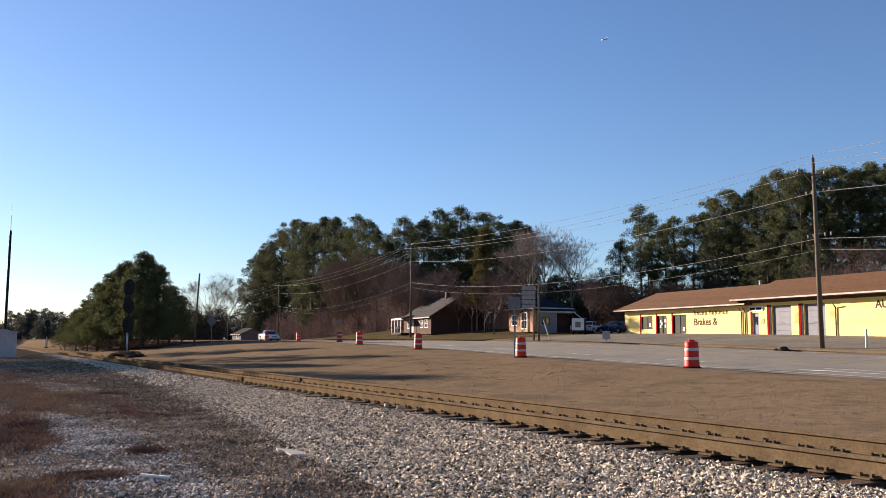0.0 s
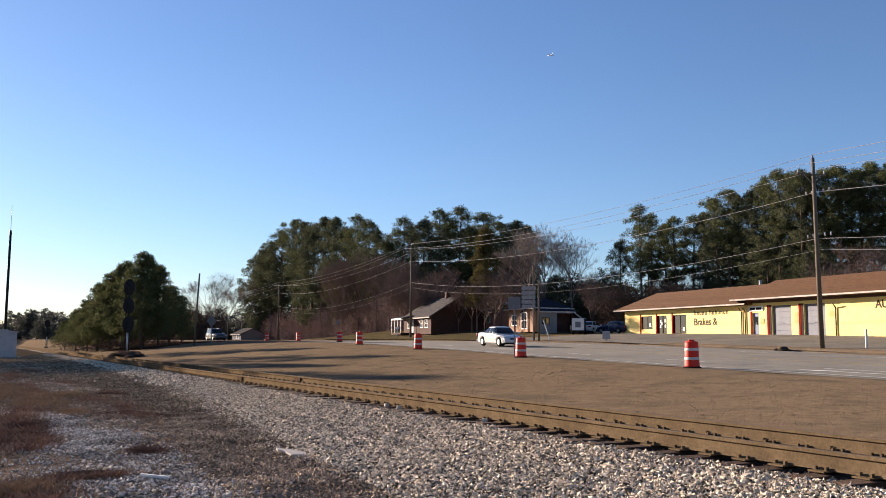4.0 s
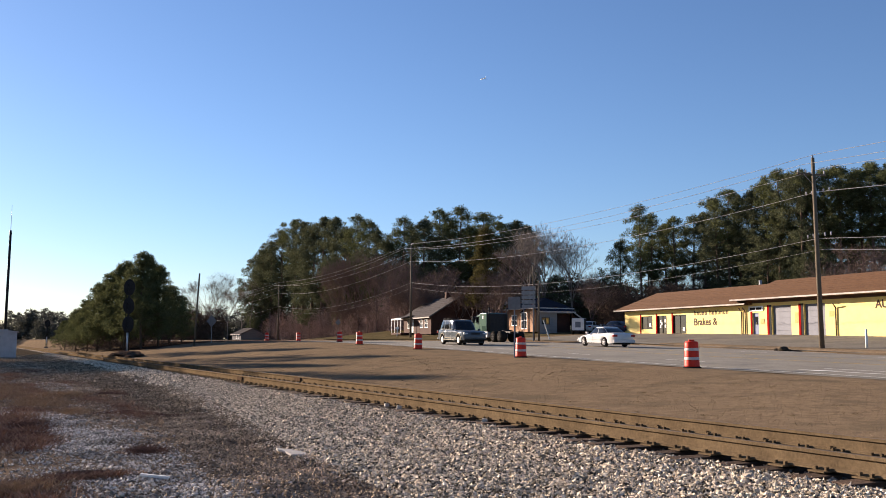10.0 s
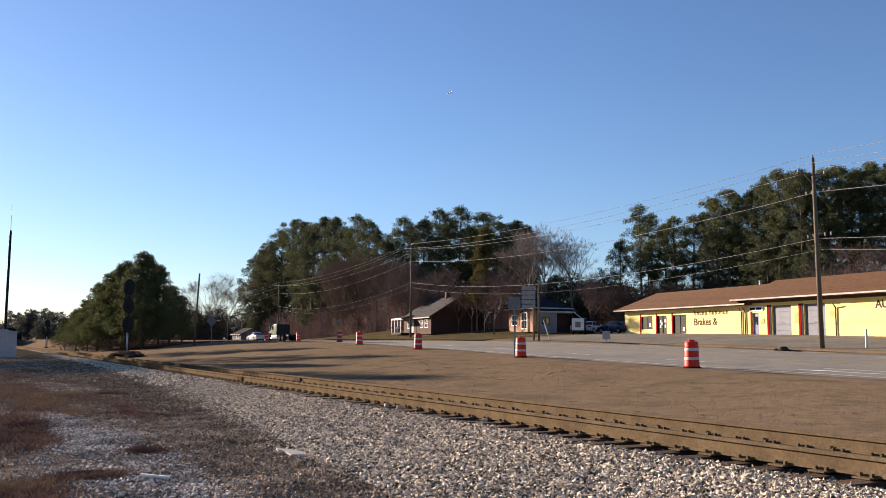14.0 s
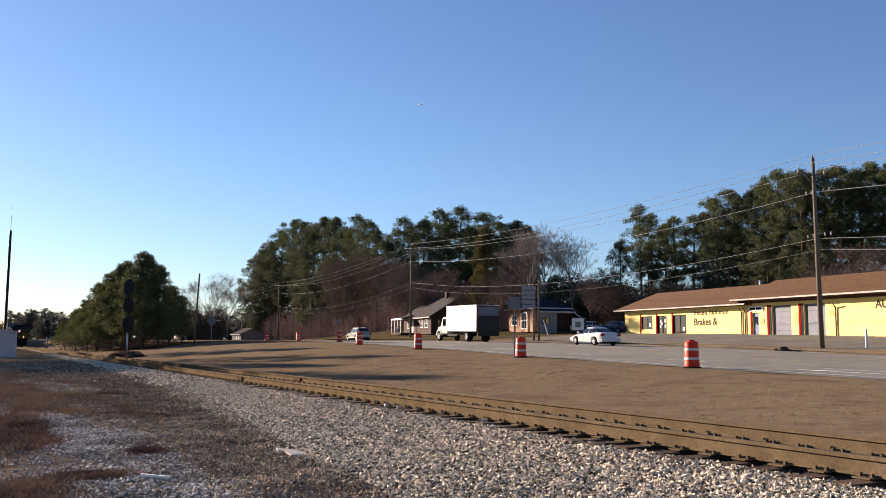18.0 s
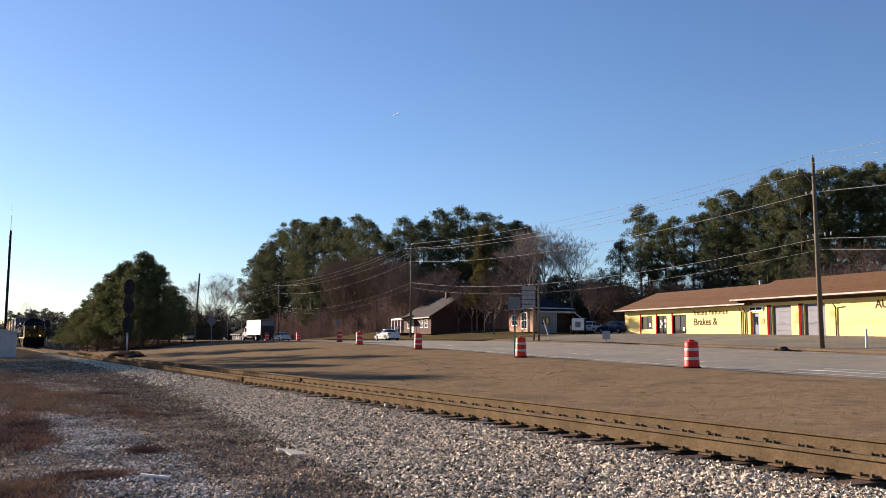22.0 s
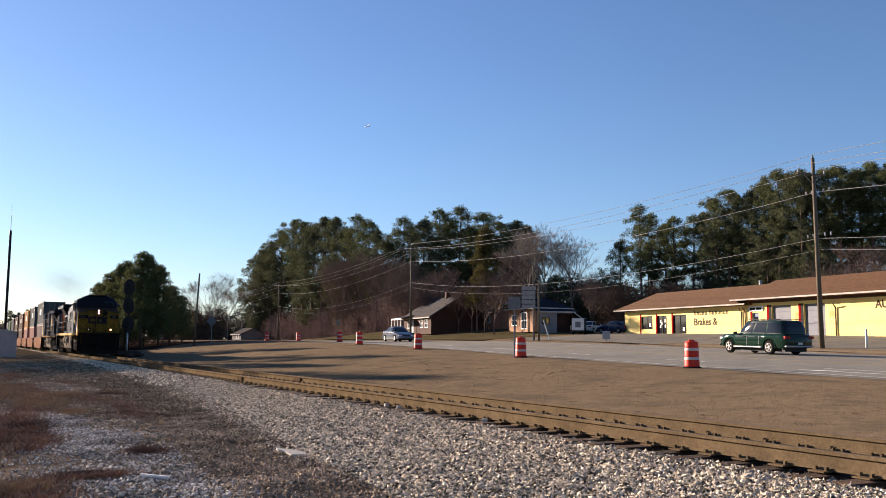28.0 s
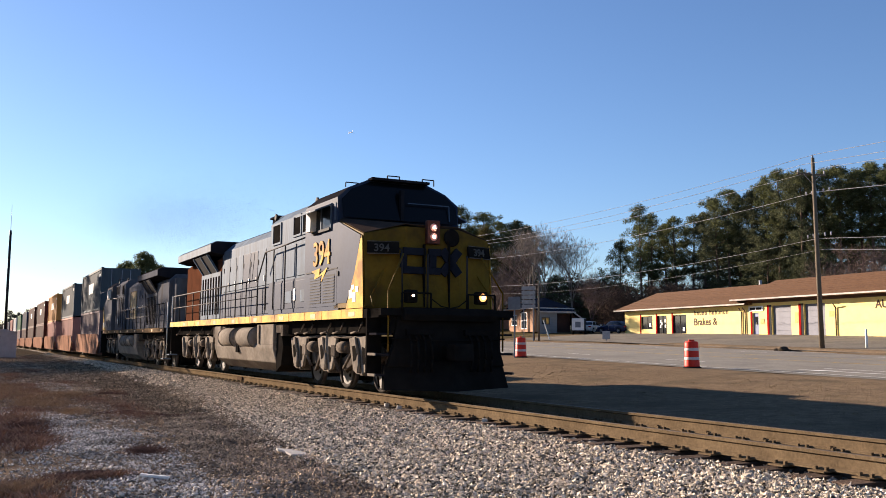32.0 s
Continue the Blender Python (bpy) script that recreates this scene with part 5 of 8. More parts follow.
road_sign(x, y, 3.02, 0.6, 0.62, "grey back of a square road sign on a steel post", turn=-12)
x, y = -26.8, 105.0
road_sign(x, y, 3.3, 1.45, 1.45, "grey back of a diamond warning sign on the grass", True, -25)
x, y = by_bearing(600, 150)
road_sign(x, y, 3.0, 1.05, 1.05, "small grey diamond sign beyond the road", True, -20, SIGN_BACK)
x, y = by_bearing(936, 91)
road_sign(x, y, 5.7, 1.45, 2.3, "tall pale letter-board shop sign on two posts", turn=-24, face=BOARD_PALE, posts=2)
x, y = by_bearing(1073, 82)
road_sign(x, y, 0.95, 0.8, 0.75, "small grey sandwich board on the lot", turn=-40, face=GALV)
x, y = by_bearing(1531, 56)
bol = thing("bollard", "slim white marker post at the lot edge", "post", pose(x, y, ground_z(x, y) - 0.1))
part("shaft", tube((0, 0, 0), (0, 0, 1.25), 0.075, 0.07, 12), WHITE, bol)
part("cap", lathe([(0.07, 1.25), (0.05, 1.29), (0.01, 1.3)], 12), WHITE, bol)
x, y = by_bearing(704, 131)
mb = thing("mailbox", "white mailbox on a post by the porch", "mailbox", pose(x, y, ground_z(x, y)))
part("post", box(-0.05, 0.05, -0.05, 0.05, 0, 1.1), WHITE, mb)
part("box", box(-0.25, 0.25, -0.12, 0.12, 1.1, 1.4, 0.05), WHITE, mb)
x, y = by_bearing(973, 92)
pl = thing("leaning_board", "pale board leaning as a pole brace", "board", pose(x, y, ground_z(x, y), 0, -18, 0))
part("board", box(-0.05, 0.05, -0.03, 0.03, 0, 2.1, 0.01), WHITE, pl)
# raised traffic island beyond the near lanes
x, y = rpos(62.5, 41.9)
isl = thing("traffic_island", "low dark earth mound at the lot entrance", "kerb", pose(x, y, road_z(62.5, 41) + 0.02, 0, 0, FACE))
part("mound", prism([(-2.6, 0), (-2.3, 0.08), (-1.2, 0.12), (1.4, 0.11), (2.4, 0.07), (2.7, 0)], 0.9, "y", -0.4, 0.02), BALLAST, isl)
for px, d, r in ((1385, 58, 0.35), (1372, 58.5, 0.2), (1395, 57.6, 0.16)):
    x, y = by_bearing(px, d)
    bm = bmesh.new()
    bmesh.ops.create_icosphere(bm, subdivisions=2, radius=r)
    for v in bm.verts:
        v.co *= 1 + 0.35 * noise.noise(v.co * 4)
        v.co.z *= 0.6
    rk = part("rock", bm, BALLAST, None, m=pose(x, y, ground_z(x, y) + r * 0.3))
    tagged(rk, "rough brown lump of rock at the lot edge", "rock")

# ---- debris, weeds, grass ----
def on_yard(s, n, lift=0.0):
    x, y = tpos(s, n)
    return x, y, ground_z(x, y) + 0.012 + lift


slab = part("broken_board", prism([(-0.26, 0.05), (-0.05, 0.12), (0.2, 0.08), (0.27, -0.02), (0.12, -0.14), (-0.06, -0.03), (-0.2, 0.0)], 0.03, "z", 0.0, 0.006), material("pale_wood", (0.5, 0.47, 0.42), (0.4, 0.37, 0.33), 9, 0.85, fine=0.85), None, m=pose(*on_yard(11.8, 3.8, 0.035), 4, 5, -24))
tagged(slab, "pale broken board lying on the gravel", "debris")
stick = part("painted_stick", box(-0.17, 0.17, -0.02, 0.02, 0, 0.03, 0.006), WHITE, None, m=pose(*on_yard(10.3, 1.8, 0.01), 0, 3, -12))
tagged(stick, "short white painted stick lying on the dirt", "debris")


def tufts(name, label, count, spots, size, material_, seed, lean=0.6, cat="grass"):
    """Thin upright blades as triangles."""
    r = np.random.default_rng(seed)
    s, n = spots(r, count)
    x, y = TU.x * s + TN.x * n, TU.y * s + TN.y * n
    z = np.array([ground_z(a, b) for a, b in zip(x, y)])
    a = r.uniform(0, 2 * np.pi, count)
    w = size * r.uniform(0.08, 0.16, count)
    h = size * r.uniform(0.5, 1.3, count)
    p = np.stack([x, y, z], 1)
    side = np.stack([np.cos(a), np.sin(a), np.zeros(count)], 1) * w[:, None]
    tip = np.stack([r.normal(0, lean, count), r.normal(0, lean, count), np.ones(count)], 1) * h[:, None]
    v = np.stack([p - side, p + side, p + tip], 1).reshape(-1, 3)
    ob = part(name, solid(name, v, np.arange(len(v)).reshape(-1, 3), material_), None)
    return tagged(ob, label, cat, kind="stuff")


BLADE = material("dry_blade", (0.335, 0.25, 0.158), (0.222, 0.165, 0.106), 0.8, 0.95, island=0.35, coords="World", stain=(0.17, 0.128, 0.078), stain_scale=0.5, stain_at=(0.48, 0.64), spec=0.0)
WEED = material("dead_weed", (0.2, 0.113, 0.077), (0.32, 0.205, 0.14), 1.2, 0.95, island=0.45, coords="World", spec=0.0)
WEED_AND_SHADOW = material("weed_and_shadow", (0.1, 0.06, 0.046), (0.165, 0.1, 0.074), 1.2, 0.95, island=0.5, coords="World", spec=0.0)
WEED_TAN = material("tan_weed", (0.36, 0.25, 0.155), (0.27, 0.185, 0.115), 1.2, 0.95, island=0.25, coords="World", spec=0.0)
tufts("dry_grass_blades", "short dry grass blades on the verge", 90000, lambda r, c: (-6 + 66 * r.random(c) ** 1.3, 10.6 + 10.5 * r.random(c) ** 1.1), 0.03, BLADE, 1, 1.3)


def clumps(r, c):
    k = c // 26
    cs, cn = -5 + 56 * r.random(k) ** 1.2, 10.7 + 10 * r.random(k)
    i = r.integers(0, k, c)
    q = r.uniform(0.03, 0.16, k)[i]
    return cs[i] + r.normal(0, 1, c) * q, cn[i] + r.normal(0, 1, c) * q


tufts("grass_clumps", "darker olive-brown grass clumps in the verge", 9000, clumps, 0.035, material("olive_blade", (0.21, 0.158, 0.09), (0.15, 0.115, 0.066), 0.8, 0.95, island=0.3, coords="World", spec=0.0), 31, 0.9)


def weedy(r, c):
    k = c // 110
    cs, cn = 6 + 44 * r.random(k) ** 1.5, r.uniform(-11, 2.6, k)
    keep = np.sin(cs * 0.5 - cn * 0.8) + r.normal(0, 0.6, k) > 0.15
    cn = np.where(keep, cn, cn - 9)
    i = r.integers(0, k, c)
    s = cs[i] + r.normal(0, 0.24, c)
    edge = np.interp(s, (8, 13, 15, 17.5, 20, 22), (0.55, 0.6, 0.95, 1.05, 0.9, 1.6))
    return s, np.minimum(edge + r.normal(0, 0.2, c), cn[i] + r.normal(0, 0.24, c))


tufts("dead_weeds", "dead reddish-brown weeds on the dirt", 80000, weedy, 0.1, WEED, 2, 0.9, "weeds")
tufts("tan_weeds", "matted tan weeds on the dirt", 40000, lambda r, c: weedy(r, c), 0.09, WEED_TAN, 9, 1.3, "weeds")


def mounds(centres):
    """Thick mats of weeds heaped round the given places."""
    def spots(r, c):
        k = r.integers(0, len(centres), c)
        m = np.array(centres)[k]
        a, q = r.uniform(0, 2 * np.pi, c), np.abs(r.normal(0, 0.6, c))
        return m[:, 0] + m[:, 2] * q * np.cos(a), m[:, 1] + m[:, 3] * q * np.sin(a)
    return spots


tufts("weed_mats", "thin mats of dead red-brown weeds", 9000, mounds([(16.9, 0.5, 1.6, 0.55), (15.2, 0.9, 1.1, 0.4), (19.6, 0.4, 1.5, 0.6), (10.7, 1.25, 0.18, 0.45), (21.5, 1.0, 1.8, 0.6), (36.0, 3.0, 3.0, 1.2)]), 0.07, WEED, 21, 1.2, "weeds")
tufts("weed_mats", "thin red-brown weeds below the ballast", 9000, mounds([(22.5, 3.2, 3.0, 0.8), (25.5, 2.8, 2.5, 0.8), (19.8, 2.9, 1.8, 0.6), (28.5, 3.8, 3.0, 0.9)]), 0.06, WEED, 25, 1.2, "weeds")
tufts("weed_mats", "pale tan grass mats on the yard", 22000, mounds([(30.5, 1.0, 3.0, 0.8), (27.6, 2.2, 1.6, 0.6), (24.5, 1.4, 1.6, 0.6), (10.1, 0.3, 0.3, 0.4), (34.0, 0.5, 3.0, 1.0)]), 0.09, WEED_TAN, 22, 1.2, "weeds")


# The last, widest mat darkens ground that lies in tree shadow.
tufts("weed_mats", "dark red-brown mats of dead weeds, the widest standing for a tree shadow", 26000, mounds([(16.6, 0.75, 1.3, 0.5), (15.3, 0.6, 0.9, 0.45), (18.2, 0.9, 1.0, 0.35), (10.9, 1.15, 0.25, 0.35), (10.4, 0.5, 0.2, 0.35), (13.0, 2.15, 0.5, 0.25), (50.0, 2.4, 6.0, 1.2)]), 0.06, WEED_AND_SHADOW, 23, 1.1, "weeds")
tufts("weed_mats", "sunlit tan grass mats beside the gravel", 14000, mounds([(24.2, 1.8, 1.2, 0.3), (27.4, 1.3, 1.6, 0.35), (21.0, 1.9, 0.9, 0.3)]), 0.07, WEED_TAN, 24, 1.2, "weeds")


def streak(path, width):
    """Tufts along a line of (way, across) points, laid where thin shadows fall."""
    def spots(r, c):
        k = r.uniform(0, len(path) - 1, c)
        way, across = np.array(path).T
        i = np.arange(len(path))
        return np.interp(k, i, way) + r.normal(0, width, c), np.interp(k, i, across) + r.normal(0, width * 0.6, c)
    return spots


# Dark tufts drawn along two thin branch-like shadows on the gravel.
tufts("twig_streak", "dark tufts laid as a curved shadow line across the gravel", 7000, streak([(27.8, 3.2), (27.5, 3.64), (26.6, 4.3), (26.1, 4.9), (26.8, 5.3), (27.5, 5.7)], 0.16), 0.05, WEED_AND_SHADOW, 26, 1.3, "leaf litter")
tufts("twig_streak", "dark tufts laid as a thin shadow line across the gravel", 6000, streak([(20.3, 2.2), (20.4, 3.0), (19.5, 3.3), (19.0, 3.6), (18.9, 4.3)], 0.1), 0.04, WEED_AND_SHADOW, 27, 1.3, "leaf litter")
tufts("moss_patch", "small green weeds at the foot of the ballast", 2500, mounds([(14.5, 3.95, 0.5, 0.25), (15.6, 3.9, 0.5, 0.2)]), 0.03, material("moss_weed", (0.11, 0.12, 0.045), (0.15, 0.14, 0.06), 2, 0.9, island=0.4, spec=0.0), 28, 1.0, "weeds")
for s, n, turn in ((16.2, 7.4, 12), (12.86, 7.4, -8), (16.85, 7.42, 30)):
    chip = part("wood_block", box(-0.045, 0.045, -0.03, 0.03, 0, 0.06, 0.008), slab.data.materials[0], None, m=pose(*tpos(s, n), -0.215 + GRADE * s, 0, 4, turn))
    tagged(chip, "pale block of wood on the ballast beside the rail", "debris")

# trees standing to the left of the view, which shade the yard and the grass
for x, y, hgt, kind in ((-52, 62, 14, 1), (-60, 80, 17, 0)):
    bare_tree(kind, x, y, hgt, rng.uniform(0, 360), "leafless tree beside the yard, casting long shade", "leafless trees", True)
for x, y, hgt in ((-40.6, 68.3, 11.5), (-42.3, 75.5, 13.3)):
    pine(3, x, y, hgt, 30 + x, "broad dark green pine beside the railway", "pines beside the line", 1.15)
pine(0, -44.5, 69, 15.8, 10, "broad dark green pine beside the railway", "pines beside the line")
pine(2, -46.2, 86, 16.2, 70, "broad dark green pine beside the railway", "pines beside the line")
pine(1, -63, 111, 20, 120, "broad dark green pine beside the railway", "pines beside the line")
pine(3, -64, 88, 17, 40, "broad dark green pine beside the railway", "pines beside the line")
pine(1, -70, 66, 16, 80, "broad dark green pine beside the railway", "pines beside the line")


# ---- the train ----
LOCO_BLUE = material("loco_blue", (0.023, 0.038, 0.073), (0.018, 0.03, 0.058), 1.3, 0.6, fine=0.85, stain=(0.04, 0.048, 0.062), stain_scale=0.9, stain_at=(0.5, 0.75), bump=0.05, spec=0.02)
LOCO_GREY = material("loco_grey", (0.105, 0.15, 0.2), (0.074, 0.105, 0.145), 1.2, 0.65, fine=0.85, stain=(0.06, 0.075, 0.09), stain_scale=1.1, stain_at=(0.48, 0.7), squash=(2.2, 2.2, 0.45), spec=0.02)
# Yellow darkened for the shaded front; STRIPE is the brighter sunlit yellow.
LOCO_YELLOW_SHADE = material("loco_yellow_shade", (0.18, 0.104, 0.014), (0.13, 0.075, 0.012), 1.5, 0.6, fine=0.88, stain=(0.06, 0.036, 0.013), stain_scale=1.0, stain_at=(0.46, 0.7), spec=0.02)
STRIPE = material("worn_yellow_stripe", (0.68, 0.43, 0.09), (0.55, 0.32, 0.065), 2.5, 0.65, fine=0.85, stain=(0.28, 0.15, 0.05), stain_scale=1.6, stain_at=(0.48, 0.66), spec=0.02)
NAVY = material("faded_navy", (0.088, 0.093, 0.108), (0.12, 0.122, 0.13), 0.9, 0.65, fine=0.85, stain=(0.06, 0.052, 0.045), stain_scale=0.7, squash=(1, 1, 0.4), spec=0.0)
RUNNING_GEAR = material("dusty_running_gear", (0.135, 0.115, 0.097), (0.04, 0.034, 0.03), 3, 0.85, fine=0.6, stain=(0.21, 0.18, 0.15), stain_scale=1.5, bump=0.3, spec=0.0)
TANK_GREY = material("dusty_fuel_tank", (0.27, 0.235, 0.195), (0.18, 0.158, 0.132), 1.2, 0.8, fine=0.8, stain=(0.13, 0.11, 0.092), stain_scale=0.9, spec=0.0)
WHEEL_STEEL = material("wheel_steel", (0.06, 0.051, 0.043), (0.03, 0.026, 0.022), 6, 0.8, spec=0.02)
BRIGHT_STEEL = material("bright_tread", (0.13, 0.12, 0.107), (0.1, 0.092, 0.08), 6, 0.5, metal=0.2)
BLACK = material("loco_black", (0.009, 0.0083, 0.0076), (0.0145, 0.013, 0.0118), 3, 0.8, bump=0.15, spec=0.0)
ROOF_BLACK = material("sooty_roof", (0.012, 0.012, 0.015), (0.022, 0.021, 0.024), 2, 0.8, spec=0.0)
GLASS = dark_glass("loco_glass", (0.004, 0.0045, 0.006), 0.12)
GLASS.node_tree.nodes["Principled BSDF"].inputs["Specular IOR Level"].default_value = 0.12
HEADLIGHT = glow("headlight", (1.0, 0.75, 0.6), 14.0)
REFLECTOR = glow("headlight_reflector", (1.0, 0.42, 0.3), 0.04)
# Reddish housing colour stands for the flare round the lit headlights.
HOUSING_FLARE = material("headlight_housing_flare", (0.09, 0.024, 0.014), (0.05, 0.016, 0.01), 5, 0.5)
DIM_WHITE = material("dim_number", (0.085, 0.083, 0.075), (0.055, 0.054, 0.05), 9, 0.8)
DITCH_BULB = glow("ditch_bulb", (1.0, 0.6, 0.3), 8.0)
DITCH = glow("ditch_light", (1.0, 0.42, 0.12), 0.75)
EMBLEM = material("navy_emblem", (0.02, 0.022, 0.03), (0.014, 0.015, 0.021), 3, 0.8, spec=0.0)
RED_OXIDE = material("rust_red_panel", (0.10, 0.04, 0.022), (0.07, 0.03, 0.018), 2, 0.8, bump=0.2, spec=0.0)
PLATE_WHITE = material("number_white", (0.6, 0.6, 0.56), (0.5, 0.5, 0.47), 9, 0.7)


def wheelset(x, parent, radius=0.53, half=0.72):
    w = part("wheelset", tube((0, -half, 0), (0, half, 0), 0.09, seg=10), WHEEL_STEEL, parent, m=pose(x, 0, radius))
    for y in (-half, half - 0.14):
        part("wheel", lathe([(0.12, y), (0.2, y + 0.02), (radius - 0.1, y + 0.03), (radius - 0.08, y - 0.004), (radius - 0.01, y - 0.002), (radius, y + 0.02), (radius, y + 0.12), (radius - 0.06, y + 0.135), (0.12, y + 0.12)], 28, "y"), [WHEEL_STEEL], w)
        part("tread", lathe([(radius - 0.02, y + 0.015), (radius + 0.002, y + 0.02), (radius + 0.002, y + 0.125), (radius - 0.02, y + 0.13)], 28, "y"), BRIGHT_STEEL, w, "bright worn wheel tread")
        for a in range(3):
            c, s = math.cos(a * 2.094), math.sin(a * 2.094)
            part("wheel_hole", tube((c * 0.3, y - 0.001, s * 0.3), (c * 0.3, y + 0.03, s * 0.3), 0.045, seg=8), BLACK, w)
    return w


def truck(xs, parent):
    """Three-axle truck: cast side frames, axle boxes, springs, links."""
    mid = xs[1]
    for side in (-1, 1):
        y = side * 1.0
        outline = [(xs[2] - 0.75, 0.78), (xs[2] - 0.55, 1.0), (xs[2] + 0.5, 1.02), (mid - 0.7, 0.72), (mid + 0.7, 0.72), (xs[0] - 0.5, 1.02), (xs[0] + 0.55, 1.0), (xs[0] + 0.75, 0.78),
                   (xs[0] + 0.45, 0.62), (xs[0] - 0.45, 0.68), (mid + 0.75, 0.42), (mid - 0.75, 0.42), (xs[2] + 0.45, 0.68), (xs[2] - 0.45, 0.62)]
        fr = part("truck_frame", prism(outline, 0.16, "y", y - 0.08, 0.02), RUNNING_GEAR, parent, "dusty cast truck side frame")
        for x in xs:
            part("axle_box", join(box(x - 0.2, x + 0.2, y + side * 0.02 - 0.12, y + side * 0.02 + 0.12, 0.36, 0.72, 0.03), tube((x, y + side * 0.1, 0.53), (x, y + side * 0.22, 0.53), 0.14, 0.12, 12)), RUNNING_GEAR, fr)
            for dx in (-0.32, 0.32):
                part("spring", lathe([(0.075, 0.62), (0.09, 0.66), (0.07, 0.7), (0.09, 0.75), (0.07, 0.79), (0.09, 0.84), (0.075, 0.9)], 10), WHEEL_STEEL, fr, m=pose(x + dx, y + side * 0.12, 0))
        for x in xs:
            web = prism([(x - 0.62, 1.14), (x - 0.3, 1.2), (x + 0.3, 1.2), (x + 0.62, 1.14), (x + 0.52, 0.8), (x + 0.36, 0.46), (x + 0.14, 0.4), (x - 0.14, 0.4), (x - 0.34, 0.46), (x - 0.5, 0.8)], 0.07, "y", y + side * 0.2 - 0.035, 0.012)
            ped = part("pedestal", web, TANK_GREY, fr, "dusty cast pedestal")
            # Black plates set on the casting imitate the dark of its holes.
            for hole in ([(x - 0.42, 0.98), (x - 0.06, 1.02), (x - 0.2, 0.7), (x - 0.34, 0.66)], [(x + 0.14, 0.98), (x + 0.4, 0.92), (x + 0.3, 0.62), (x + 0.2, 0.6)], [(x - 0.12, 0.56), (x + 0.1, 0.58), (x + 0.08, 0.42), (x - 0.12, 0.42)]):
                part("opening", prism(hole, 0.01, "y", y + side * 0.238 - 0.005), BLACK, ped, "black plate standing for a shaded gap in the casting")
            part("traction_rod", pipe([(x - 0.18, y + side * 0.27, 1.16), (x + 0.04, y + side * 0.27, 0.8), (x + 0.1, y + side * 0.27, 0.45)], 0.035, 8), TANK_GREY, fr)
            part("bracket", box(x + 0.34, x + 0.62, y + side * 0.2 - 0.06, y + side * 0.2 + 0.06, 0.74, 1.0, 0.03), RUNNING_GEAR, fr)
            part("sand_pipe", pipe([(x + 0.62, y + side * 0.12, 1.3), (x + 0.66, y + side * 0.12, 0.6), (x + 0.56, y + side * 0.02, 0.16)], 0.022, 6), BLACK, fr)
        part("brake_cylinder", tube((mid + 0.75, y + side * 0.16, 0.95), (mid + 1.25, y + side * 0.16, 0.95), 0.13, seg=12), RUNNING_GEAR, fr)
        part("brake_cylinder", tube((mid - 1.25, y + side * 0.16, 0.95), (mid - 0.75, y + side * 0.16, 0.95), 0.13, seg=12), RUNNING_GEAR, fr)
        for a, b in (((xs[0] - 0.3, 1.0), (xs[0] - 1.0, 0.5)), ((mid + 0.2, 0.95), (mid + 0.75, 0.4)), ((mid - 0.2, 0.95), (mid - 0.8, 0.4)), ((xs[2] + 0.25, 1.0), (xs[2] + 0.9, 0.5)), ((xs[0] + 0.3, 1.15), (mid + 0.2, 1.2)), ((mid - 0.3, 1.2), (xs[2], 1.15))):
            part("brake_link", tube((a[0], y + side * 0.2, a[1]), (b[0], y + side * 0.2, b[1]), 0.035, seg=6), RUNNING_GEAR, fr)
        part("damper", tube((mid, y + side * 0.22, 0.5), (mid + 0.05, y + side * 0.22, 1.3), 0.05, seg=8), TANK_GREY, fr)
    part("bolster", box(mid - 1.2, mid + 1.2, -0.9, 0.9, 0.7, 1.2), BLACK, parent)
    # Motors added in assumed form, black to hold the dark under the engine.
    for x in xs:
        part("traction_motor", prism([(x - 0.75, 0.95), (x - 0.7, 0.3), (x - 0.45, 0.16), (x - 0.1, 0.2), (x + 0.1, 0.4), (x + 0.1, 0.95)], 1.1, "y", -0.55, 0.03), BLACK, parent, "black traction motor between the wheels")


AXLES = (-0.82, -2.86, -4.90, -14.71, -16.75, -18.79)
REAR = -20.5


